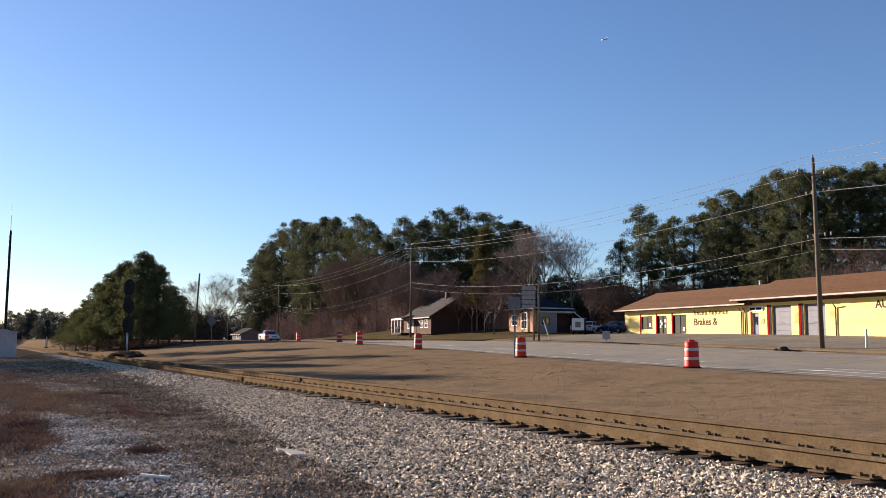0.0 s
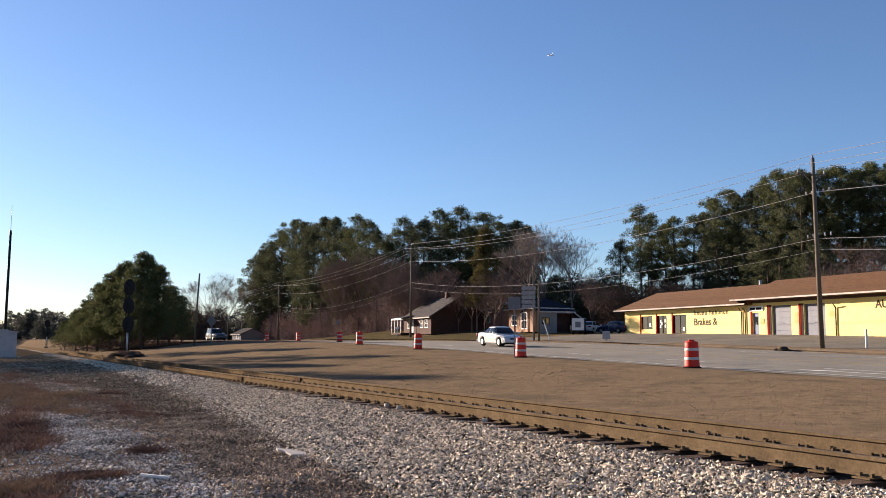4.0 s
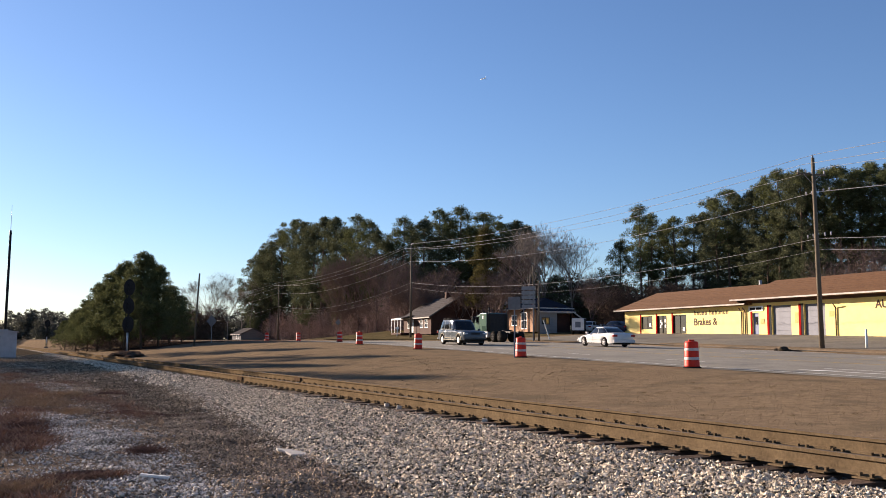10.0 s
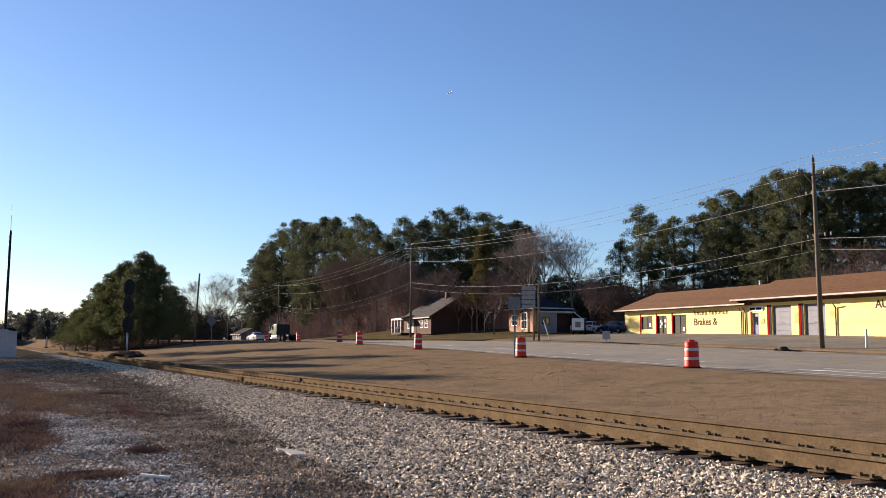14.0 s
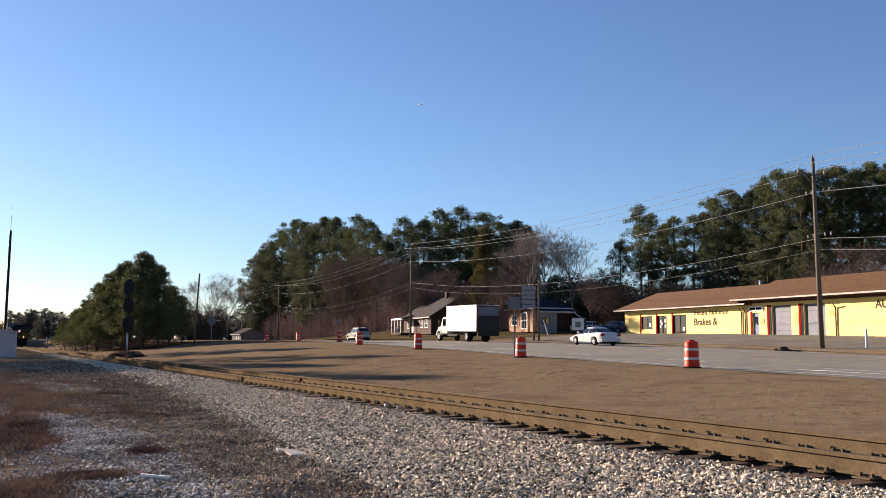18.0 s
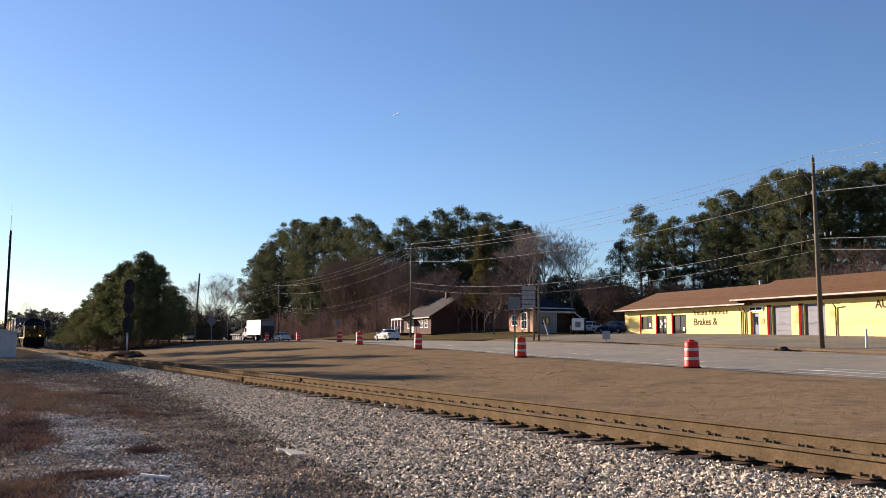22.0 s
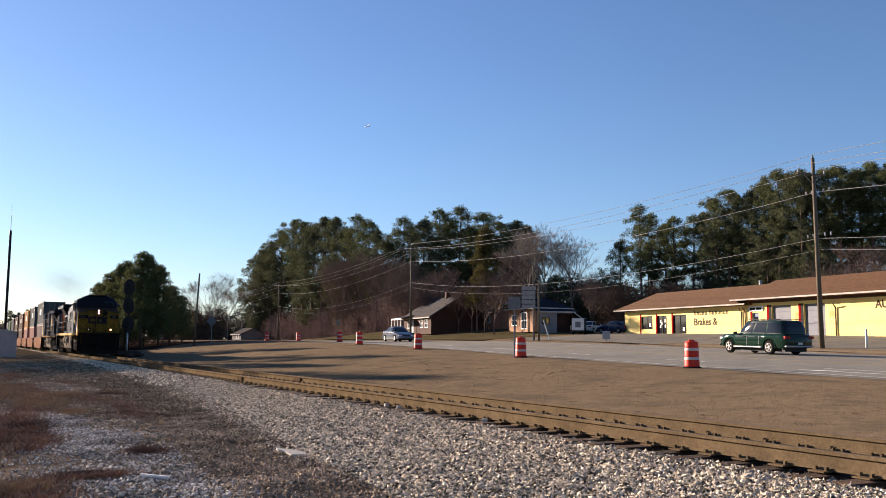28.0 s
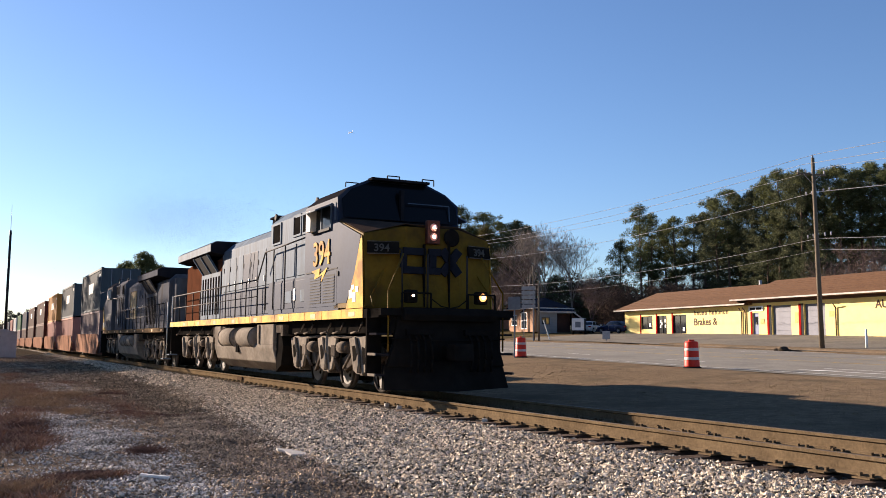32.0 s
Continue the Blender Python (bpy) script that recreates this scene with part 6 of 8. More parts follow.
def locomotive(blue, grey, yellow, stripe, label, lit, digits):
    L = thing("locomotive", label, "locomotive")
    wheels = [wheelset(x, L) for x in AXLES]
    truck(AXLES[:3], L)
    truck(AXLES[3:], L)
    # frame and stripe
    part("underframe", box(REAR, 0.78, -1.25, 1.25, 1.25, 1.56, 0.02), BLACK, L)
    part("deck", box(REAR, 0.78, -1.5, 1.5, 1.56, 1.74), BLACK, L)
    for side in (-1, 1):
        y = side * 1.505
        x = 0.0
        k = 0
        while x > REAR + 0.1:
            x2 = max(REAR, x - 1.22)
            part("stripe_panel", box(x2 + 0.015, x - 0.015, y - 0.008, y + 0.008, 1.565, 1.755), stripe, L)
            if k % 2 == 0:
                part("reflector", box((x + x2) / 2 - 0.18, (x + x2) / 2 + 0.18, y + side * 0.009 - 0.003, y + side * 0.009 + 0.003, 1.6, 1.7), material("amber_reflector", (0.5, 0.24, 0.06), None, 5, 0.4), L)
            x, k = x2, k + 1
    # fuel tank and air reservoirs
    hull = [(-0.95, 0.24), (0.95, 0.24), (1.34, 0.5), (1.44, 0.88)]
    tank = part("fuel_tank", prism(hull + [(1.44, 0.98), (-1.44, 0.98), (-1.44, 0.88), (-1.34, 0.5)], 6.6, "x", -13.0, 0.03), TANK_GREY, L, "dusty grey fuel tank")
    for x, w in ((-13.0, 0.75), (-8.0, 1.6)):
        part("tank_shoulder", box(x, x + w, -1.44, 1.44, 0.96, 1.52, 0.03), TANK_GREY, tank)
    part("tank_core", box(-12.3, -7.9, -1.0, 1.0, 0.96, 1.52), BLACK, tank)
    part("tank_bracket", box(-10.2, -9.9, -1.46, -1.0, 0.72, 1.1), BLACK, tank)
    part("filler", box(-7.72, -7.66, -1.47, -1.44, 0.98, 1.5), RUNNING_GEAR, tank)
    for x in (-12.05, -9.95):
        res = part("air_reservoir", lathe([(0.02, x), (0.19, x + 0.02), (0.28, x + 0.07), (0.3, x + 0.14), (0.3, x + 1.62), (0.28, x + 1.69), (0.19, x + 1.74), (0.02, x + 1.76)], 20, "x"), TANK_GREY, L, "dusty brown cylindrical air reservoir", pose(0, -1.3, 1.16))
        for u in (0.12, 1.56):
            part("tank_strap", lathe([(0.298, x + u), (0.315, x + u + 0.01), (0.315, x + u + 0.06), (0.298, x + u + 0.07)], 20, "x"), RUNNING_GEAR, res)
    part("tank_end", prism([(-6.4, 1.5), (-6.1, 1.5), (-5.8, 0.95), (-5.95, 0.45), (-6.4, 0.26)], 2.7, "y", -1.35), BLACK, L)
    for x, w, h0, h1 in ((-6.3, 0.5, 1.28, 1.5), (-12.3, 0.5, 1.1, 1.5), (-12.9, 0.35, 1.2, 1.5), (-13.4, 0.3, 1.15, 1.5), (-5.9, 0.2, 1.2, 1.5)):
        part("equipment_box", box(x, x + w, -1.4, -1.1, h0, h1, 0.02), RUNNING_GEAR, L)
    for x in (-0.5, -1.6, -2.4, -3.6, -4.3, -13.9, -15.5, -17.4, -19.4):
        part("pipe", pipe([(x, -1.3, 1.5), (x - 0.12, -1.33, 1.3), (x - 0.6, -1.33, 1.26), (x - 0.9, -1.2, 1.24)], 0.022, 6), RUNNING_GEAR, L)
    # nose: wedge with sloping top
    hw = 1.5
    bm = bmesh.new()
    low = [bm.verts.new(p) for p in ((0.0, -hw, 1.76), (0.28, -0.6, 1.76), (0.28, 0.6, 1.76), (0.0, hw, 1.76), (-1.75, hw, 1.76), (-1.75, -hw, 1.76))]
    top = [bm.verts.new(p) for p in ((-0.12, -hw, 3.28), (0.1, -0.62, 3.5), (0.1, 0.62, 3.5), (-0.12, hw, 3.28), (-1.75, hw, 3.78), (-1.75, -hw, 3.78))]
    for i in range(6):
        bm.faces.new((low[i], low[(i + 1) % 6], top[(i + 1) % 6], top[i]))
    bm.faces.new(top)
    bm.faces.new(low[::-1])
    bmesh.ops.recalc_face_normals(bm, faces=bm.faces[:])
    bmesh.ops.bevel(bm, geom=bm.edges[:], offset=0.035, segments=2, affect="EDGES")
    nose = part("nose", bm, yellow, L, "yellow sloping nose, darkened for its shaded front")
    bm = bmesh.new()
    rim_ = [bm.verts.new(q) for q in ((-0.17, -hw + 0.05, 3.315), (0.07, -0.62, 3.525), (0.07, 0.62, 3.525), (-0.17, hw - 0.05, 3.315), (-1.7, hw - 0.05, 3.79), (-1.7, -hw + 0.05, 3.79))]
    bm.faces.new(rim_)
    ext = bmesh.ops.extrude_face_region(bm, geom=bm.faces[:])
    bmesh.ops.translate(bm, vec=(0, 0, 0.012), verts=[g for g in ext["geom"] if isinstance(g, bmesh.types.BMVert)])
    bmesh.ops.recalc_face_normals(bm, faces=bm.faces[:])
    part("nose_top", bm, material("glare_brown", (0.07, 0.05, 0.04), (0.05, 0.037, 0.03), 2, 0.85, fine=0.8, spec=0.0), nose, "dull brown anti-glare nose top")
    # blue side panels that sweep down the nose flank
    for side in (-1, 1):
        y = side * (hw + 0.003)
        part("nose_flank", prism([(-0.62, 2.35), (-0.5, 2.5), (-0.2, 3.27), (-1.74, 3.77), (-1.74, 1.9), (-0.95, 1.9)], 0.008, "y", y - 0.004), blue, nose, "blue-grey painted flank")
    part("nose_door", box(0.2, 0.285, 0.3, 0.33, 1.8, 3.2), BLACK, nose, "dark door seam")
    part("nose_door", box(0.2, 0.285, -0.28, -0.25, 1.8, 3.1), BLACK, nose)
    part("nose_handrail", pipe([(0.3, -0.8, 1.9), (0.36, -0.8, 2.0), (0.3, -0.8, 2.95), (0.16, -0.8, 3.0)], 0.018, 6), DARK_METAL, nose)
    part("door_window", lathe([(0.17, 0.0), (0.19, 0.02), (0.17, 0.03)], 18, "x"), BLACK, nose, "dark oval door window", pose(0.15, 0.42, 3.28))
    hl = part("headlight_housing", box(0.12, 0.24, -0.17, 0.13, 3.12, 3.62, 0.02), HOUSING_FLARE, nose, m=pose(0, -0.02, 0))
    for z in (3.27, 3.47):
        part("lamp", lathe([(0.085, 0.0), (0.08, 0.015), (0.03, 0.03)], 16, "x"), REFLECTOR if lit else GLASS, hl, "", pose(0.235, -0.02, z))
        if lit:
            part("bulb", lathe([(0.033, 0.0), (0.028, 0.02), (0.01, 0.03)], 14, "x"), HEADLIGHT, hl, "lit headlight bulb", pose(0.26, -0.02, z))
    # number boards
    for side in (-1, 1):
        m = pose(0.085, side * 1.12, 3.0, 0, -7, side * 17)
        nb = part("number_board", box(-0.02, 0.035, -0.33, 0.33, -0.12, 0.12, 0.01), BLACK, nose, m=m)
        if digits:
            bm = words(digits, 0.22)
            bmesh.ops.transform(bm, matrix=pose(0.048, -0.2, -0.08, 0, 0, 90), verts=bm.verts[:])
            part("digits", bm, DIM_WHITE, nb, "dim grey-white road number")
        part("board_rim", box(0.03, 0.042, -0.33, 0.33, 0.12, 0.135), RUNNING_GEAR, nb)
        part("board_rim", box(0.03, 0.042, -0.33, 0.33, -0.135, -0.12), RUNNING_GEAR, nb)
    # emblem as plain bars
    for a, b, z0, z1 in ((-0.8, -0.66, 2.6, 2.9), (-0.74, -0.22, 2.87, 3.02), (-0.74, -0.22, 2.48, 2.63), (-0.16, 0.12, 2.87, 3.02), (-0.16, 0.12, 2.48, 2.63), (-0.14, 0.02, 2.63, 2.87)):
        part("emblem_bar", box(0.2, 0.262, a, b, z0, z1, 0.01), EMBLEM, nose)
    for k in (-1, 1):
        part("emblem_bar", box(0.2, 0.262, -0.09, 0.09, -0.32, 0.32, m=pose(0, 0.36, 2.75, k * 38)), EMBLEM, nose)
    # ditch lights on the front platform
    for side in (-1, 1):
        st = part("ditch_light", box(0.66, 0.84, side * 0.8 - 0.12, side * 0.8 + 0.12, 1.86, 2.12, 0.03), BLACK, L, "ditch light in a black housing")
        part("lamp", lathe([(0.085, 0.0), (0.08, 0.015), (0.03, 0.03)], 16, "x"), DITCH if lit and side > 0 else GLASS, st, "", pose(0.845, side * 0.8, 2.0))
        if lit:
            r = 0.04 if side > 0 else 0.022
            part("bulb", lathe([(r, 0.0), (r * 0.9, 0.02), (0.01, 0.03)], 14, "x"), DITCH_BULB, st, "lit ditch lamp bulb", pose(0.872, side * 0.8, 2.0))
    # cab
    bm = bmesh.new()
    prof = [(-hw, 1.76), (-hw, 4.26), (-1.2, 4.52), (-0.7, 4.74), (0.7, 4.74), (1.2, 4.52), (hw, 4.26), (hw, 1.76)]
    rings = [[bm.verts.new((x + (0.28 * (4.74 - max(z, 3.7)) / 1.04 if front else 0), y, z)) for y, z in prof] for x, front in ((-1.72, True), (-3.75, False))]
    for i in range(8):
        f = bm.faces.new((rings[0][i], rings[1][i], rings[1][(i + 1) % 8], rings[0][(i + 1) % 8]))
        f.material_index = 1 if 1 <= i <= 5 else 0
    bm.faces.new(rings[0])
    bm.faces.new(rings[1][::-1])
    bmesh.ops.recalc_face_normals(bm, faces=bm.faces[:])
    cab = part("cab", bm, [blue, ROOF_BLACK], L, "blue-grey crew cab with black roof")
    # windshield across the whole front
    bm = bmesh.new()
    pts = [(-hw + 0.08, 3.80), (-hw + 0.08, 4.22), (-1.17, 4.47), (-0.68, 4.68), (0.68, 4.68), (1.17, 4.47), (hw - 0.08, 4.22), (hw - 0.08, 3.80)]
    bm.faces.new([bm.verts.new((-1.70 + 0.28 * (4.74 - max(z, 3.7)) / 1.04 + 0.012, y, z)) for y, z in pts])
    part("windshield", bm, GLASS, cab, "dark wraparound windshield")
    part("window_post", box(-1.55, -1.42, -0.04, 0.04, 3.8, 4.5, m=pose(0, 0, 0)), ROOF_BLACK, cab)
    part("windshield_frame", pipe([(-1.47, 0.15, 4.22), (-1.47, 1.2, 4.22), (-1.43, 1.2, 3.86)], 0.014, 5), LOCO_GREY, cab)
    part("roof_visor", box(-1.78, -1.5, -0.72, 0.72, 4.7, 4.76, 0.01), ROOF_BLACK, cab)
    for side in (-1, 1):
        y = side * hw
        part("cab_edge", box(-1.74, -1.66, y - 0.02, y + 0.02, 3.76, 4.14), LOCO_GREY, cab)
        w = part("side_window", box(-3.2, -1.98, y - 0.012, y + 0.012, 3.62, 4.12), GLASS, cab, "dark sliding cab window")
        part("window_frame", box(-3.24, -3.2, y - 0.03, y + 0.03, 3.58, 4.16), grey, w)
        part("window_frame", box(-1.98, -1.93, y - 0.03, y + 0.03, 3.58, 4.16), grey, w)
        part("window_frame", box(-2.62, -2.56, y - 0.03, y + 0.03, 3.62, 4.12), grey, w)
        part("arm_rest", box(-3.2, -1.98, y - 0.05, y + 0.05, 3.56, 3.62), DARK_METAL, w)
        part("wind_screen", box(-3.25, -2.95, min(y, y + side * 0.16), max(y, y + side * 0.16), 3.62, 4.1, m=pose(0, 0, 0)), PLATE_WHITE, w)
        part("sunshade", prism([(y, 4.16), (y + side * 0.42, 3.98), (y + side * 0.42, 3.95), (y, 4.12)], 1.35, "x", -3.25), grey, cab, "grey sunshade over the cab window")
        door = part("louvre_panel", box(-3.35, -1.55, y - 0.01, y + 0.01, 1.86, 2.62), blue, cab)
        for x0 in (-3.28, -2.4):
            part("louvre_opening", box(x0 - 0.02, x0 + 0.74, y - 0.014, y + 0.014, 1.93, 2.56), DARK_METAL, door)
        for x0 in (-3.28, -2.4):
            for k in range(9):
                part("louvre", box(x0, x0 + 0.72, y - 0.022, y + 0.022, 1.95 + k * 0.066, 1.985 + k * 0.066), blue, door)
        part("seam", box(-3.6, -1.5, y - 0.013, y + 0.013, 2.66, 2.69), DARK_METAL, cab)
        part("latch", box(-1.5, -1.42, y - 0.03, y + 0.03, 2.5, 2.6), DARK_METAL, cab)
    if digits:
        bm = words(digits, 0.78)
        bmesh.ops.transform(bm, matrix=pose(-3.12, -hw - 0.016, 2.82), verts=bm.verts[:])
        part("digits", bm, STRIPE, cab, "yellow road number")
        part("bolt_stripe", prism([(-3.2, 2.7), (-2.62, 2.74), (-2.66, 2.58), (-2.1, 2.74), (-2.5, 2.42), (-2.46, 2.58), (-3.0, 2.5), (-2.94, 2.62)], 0.01, "y", -hw - 0.022), STRIPE, cab, "yellow lightning-bolt stripe")
    for side in (-1, 1):
        # Corner panels take the brighter yellow for sun on the flank.
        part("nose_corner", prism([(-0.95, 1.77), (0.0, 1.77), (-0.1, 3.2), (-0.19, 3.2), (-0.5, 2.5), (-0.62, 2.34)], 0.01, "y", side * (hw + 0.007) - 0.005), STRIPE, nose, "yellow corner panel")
        for i, (a, b, z0, z1) in enumerate(((-0.78, -0.6, 1.98, 2.16), (-0.58, -0.4, 1.9, 2.1), (-0.42, -0.26, 2.1, 2.22), (-0.66, -0.5, 2.16, 2.26))):
            part("worn_patch", box(a, b, side * (hw + 0.014) - 0.004, side * (hw + 0.014) + 0.004, z0, z1), PLATE_WHITE, nose)
    # roof fittings
    for x, y in ((-1.9, -1.05), (-1.62, -0.15), (-1.66, 0.75)):
        part("grab_iron", pipe([(x, y - 0.15, 4.7 if abs(y) < 0.9 else 4.55), (x, y - 0.15, 4.84 if abs(y) < 0.9 else 4.66), (x, y + 0.15, 4.84 if abs(y) < 0.9 else 4.66), (x, y + 0.15, 4.7 if abs(y) < 0.9 else 4.55)], 0.014, 5), DARK_METAL, cab)
    part("horn", pipe([(-2.4, 0.5, 4.64), (-2.4, 0.5, 4.72), (-2.1, 0.5, 4.74)], 0.05, 8), DARK_METAL, cab)
    # hood in sections
    def section(name, x0, x1, w, top, mat, lab=""):
        prof = [(-w, 1.76), (-w, top - 0.28), (-w + 0.3, top), (w - 0.3, top), (w, top - 0.28), (w, 1.76)]
        return part(name, prism(prof, x0 - x1, "x", x1, 0.015), mat, L, lab)
    aux = section("auxiliary_cab", -3.77, -7.4, 1.28, 4.55, grey, "grey equipment cab")
    for x0, x1, z0, z1 in ((-5.3, -4.75, 3.78, 4.24), (-4.55, -4.0, 3.78, 4.24), (-7.1, -6.45, 3.72, 4.2)):
        w = part("vent_screen", box(x0, x1, -1.295, -1.27, z0, z1), BLACK, aux, "dark screened opening")
        for a, b, c, d in ((x0 - 0.05, x0, z0 - 0.05, z1 + 0.05), (x1, x1 + 0.05, z0 - 0.05, z1 + 0.05), (x0, x1, z1, z1 + 0.05), (x0, x1, z0 - 0.05, z0)):
            part("frame", box(a, b, -1.31, -1.27, c, d), grey, w)
    for x in (-4.55, -5.5, -6.4):
        part("door_panel", box(x - 0.42, x + 0.42, -1.3, -1.278, 2.72, 3.55, 0.008), grey, aux)
        part("door_panel", box(x - 0.42, x + 0.42, -1.316, -1.3, 1.9, 2.6, 0.008), blue, aux)
    part("lower_band", box(-7.4, -3.8, -1.305, -1.284, 1.78, 2.66), blue, aux)
    for x in (-4.3, -5.6):
        part("vent", box(x - 0.3, x + 0.3, -1.327, -1.314, 2.05, 2.35), grey, aux)
    part("label_plate", box(-5.14, -4.98, -1.33, -1.314, 2.1, 2.4), PLATE_WHITE, aux)
    for x in (-3.95, -7.38):
        part("lifting_ring", lathe([(0.06, -0.02), (0.1, -0.02), (0.1, 0.02), (0.06, 0.02)], 14, "y"), DARK_METAL, aux, m=pose(x, -1.15, 4.5))
    hood = section("engine_hood", -7.42, -13.6, 1.12, 4.3, grey, "grey engine hood with doors")
    part("hood_band", box(-13.6, -7.42, -1.135, -1.122, 1.78, 2.62), blue, hood)
    for i in range(7):
        x = -7.9 - i * 0.83
        d = part("hood_door", box(x - 0.39, x + 0.39, -1.142, -1.12, 2.66, 3.72, 0.008), blue if i in (2, 3) else grey, hood)
        part("lower_door", box(x - 0.39, x + 0.39, -1.15, -1.134, 1.84, 2.6, 0.008), blue, hood)
        part("latch", box(x + 0.28, x + 0.34, -1.16, -1.14, 2.8, 2.95), PLATE_WHITE, d)
        part("hinge", box(x - 0.36, x - 0.32, -1.16, -1.14, 3.3, 3.45), DARK_METAL, d)
    for a, b, c, d in ((-10.3, 2.9, -9.9, 3.7), (-9.9, 2.9, -9.5, 3.7)):
        part("faded_emblem", prism([(a, b), (a + 0.18, b), (c, d), (c - 0.18, d)], 0.008, "y", -1.152), blue if grey is LOCO_GREY else STRIPE, hood)
    part("exhaust_housing", box(-11.05, -10.15, -0.35, 0.35, 4.28, 4.5, 0.03), ROOF_BLACK, hood, "sooty exhaust housing")
    part("exhaust_chimney", join(box(-9.1, -8.5, -0.75, -0.25, 4.28, 4.66, 0.02), box(-9.16, -8.44, -0.81, -0.19, 4.66, 4.72, 0.01)), ROOF_BLACK, hood, "square exhaust chimney with a rim")
    part("hood_roof", box(-13.5, -7.5, -0.8, 0.8, 4.28, 4.32), ROOF_BLACK, hood)
    rad = section("radiator_cab", -13.62, REAR + 1.2, 1.12, 4.1, RED_OXIDE if lit else grey, "radiator compartment")
    part("radiator_panel", box(-16.6, -13.7, -1.15, -1.122, 1.8, 3.4), grey, rad)
    for i in range(7):
        x = -16.3 + i * 0.4
        part("intake_slot", box(x - 0.08, x + 0.08, -1.165, -1.145, 1.95, 3.25), BLACK, rad)
    part("radiator_screen", prism([(-1.12, 3.4), (-1.5, 3.98), (-1.46, 4.02), (-1.1, 3.46)], 2.2, "x", -16.4), DARK_METAL, rad, "dark mesh screen")
    for x in (-16.45, -15.3, -14.25):
        part("screen_frame", prism([(-1.14, 3.38), (-1.54, 3.98), (-1.48, 4.03), (-1.1, 3.42)], 0.08, "x", x), grey, rad)
    wing = part("radiator_wing", prism([(-1.56, 4.02), (-1.56, 4.3), (-1.4, 4.4), (1.4, 4.4), (1.56, 4.3), (1.56, 4.02), (1.2, 3.94), (-1.2, 3.94)], 5.6, "x", -19.0, 0.03), ROOF_BLACK, rad, "flared radiator wings")
    part("wing_edge", box(-18.95, -13.45, -1.575, -1.562, 4.04, 4.29), grey, wing)
    part("rear_hood", box(REAR + 0.5, REAR + 1.2, -0.95, 0.95, 1.76, 3.9, 0.03), grey, L)
    # railings
    def rail_run(x0, x1, y, top, step=1.15):
        n = max(1, int(abs(x1 - x0) / step))
        for i in range(n + 1):
            x = x0 + (x1 - x0) * i / n
            part("stanchion", tube((x, y, 1.74), (x, y, top), 0.019, seg=6), DARK_METAL, L)
        part("handrail", tube((x0, y, top), (x1, y, top), 0.02, seg=6), DARK_METAL, L)
        part("midrail", tube((x0, y, (top + 1.74) / 2 + 0.05), (x1, y, (top + 1.74) / 2 + 0.05), 0.014, seg=6), DARK_METAL, L)
    for side in (-1, 1):
        y = side * 1.45
        rail_run(-8.0, REAR + 0.3, y, 2.78)
        part("handrail", tube((-8.0, y, 2.78), (-7.3, y, 3.5), 0.02, seg=6), DARK_METAL, L)
        part("handrail", tube((-7.3, y, 3.5), (-3.9, y, 3.58), 0.02, seg=6), DARK_METAL, L)
        for x in (-7.2, -6.5, -5.5):
            part("stanchion", tube((x, y, 1.9), (x, y, 3.52), 0.018, seg=6), DARK_METAL, L)
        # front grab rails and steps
        part("grab_rail", pipe([(0.35, side * 1.42, 1.75), (0.2, side * 1.42, 2.0), (-0.02, side * 0.95, 2.75)], 0.018, 6), LOCO_YELLOW_SHADE, L)
        part("grab_rail", pipe([(0.8, side * 1.3, 0.9), (0.8, side * 1.3, 2.1), (0.6, side * 0.9, 2.85)], 0.018, 6), LOCO_YELLOW_SHADE, L)
        part("grab_rail", tube((0.8, side * 0.45, 1.74), (0.8, side * 0.45, 2.85), 0.02, seg=6), DARK_METAL, L)
        for z in (0.42, 0.82, 1.22):
            part("step", box(0.42, 0.78, side * 1.38 - 0.16, side * 1.38 + 0.16, z, z + 0.04), ROOF_BLACK, L, "black steel step")
        for z in (0.42, 0.82):
            part("step_edge", box(0.42, 0.79, side * 1.56 - 0.012, side * 1.56 + 0.012, z, z + 0.05), TANK_GREY, L, "pale step edge")
        part("step_side", box(0.24, 0.30, side * 1.38 - 0.16, side * 1.38 + 0.16, 0.4, 1.74), BLACK, L)
        part("step", box(REAR - 0.3, REAR + 0.2, side * 1.38 - 0.16, side * 1.38 + 0.16, 0.45, 0.49), LOCO_GREY, L)
        part("end_grab", tube((REAR - 0.2, side * 1.4, 0.5), (REAR - 0.2, side * 1.4, 2.8), 0.02, seg=6), PLATE_WHITE, L)
    part("front_platform", box(0.3, 0.9, -1.5, 1.5, 1.6, 1.74), BLACK, L)
    part("pilot_plate", prism([(-1.12, 1.6), (-1.2, 1.0), (-1.32, 0.6), (1.32, 0.6), (1.2, 1.0), (1.12, 1.6)], 0.12, "x", 0.72, 0.02), BLACK, L)
    part("anticlimber", prism([(0.72, 1.5), (0.98, 1.5), (1.04, 1.62), (0.98, 1.76), (0.72, 1.76)], 2.1, "y", -1.05, 0.02), BLACK, L, "black ribbed anticlimber")
    for y in (-1.05, -0.42, 0.42, 1.05):
        part("platform_post", tube((0.9, y, 1.7), (0.9, y, 2.05), 0.022, seg=6), BLACK, L)
    for y0, y1 in ((-1.05, -0.42), (0.42, 1.05)):
        part("platform_rail", pipe([(0.9, y0, 2.05), (0.9, y1, 2.05)], 0.02, 6), BLACK, L)
    part("safety_chain", pipe([(0.9, -0.42, 1.95), (0.91, -0.2, 1.8), (0.92, 0, 1.76), (0.91, 0.2, 1.8), (0.9, 0.42, 1.95)], 0.012, 5), BLACK, L, "slack black safety chain")
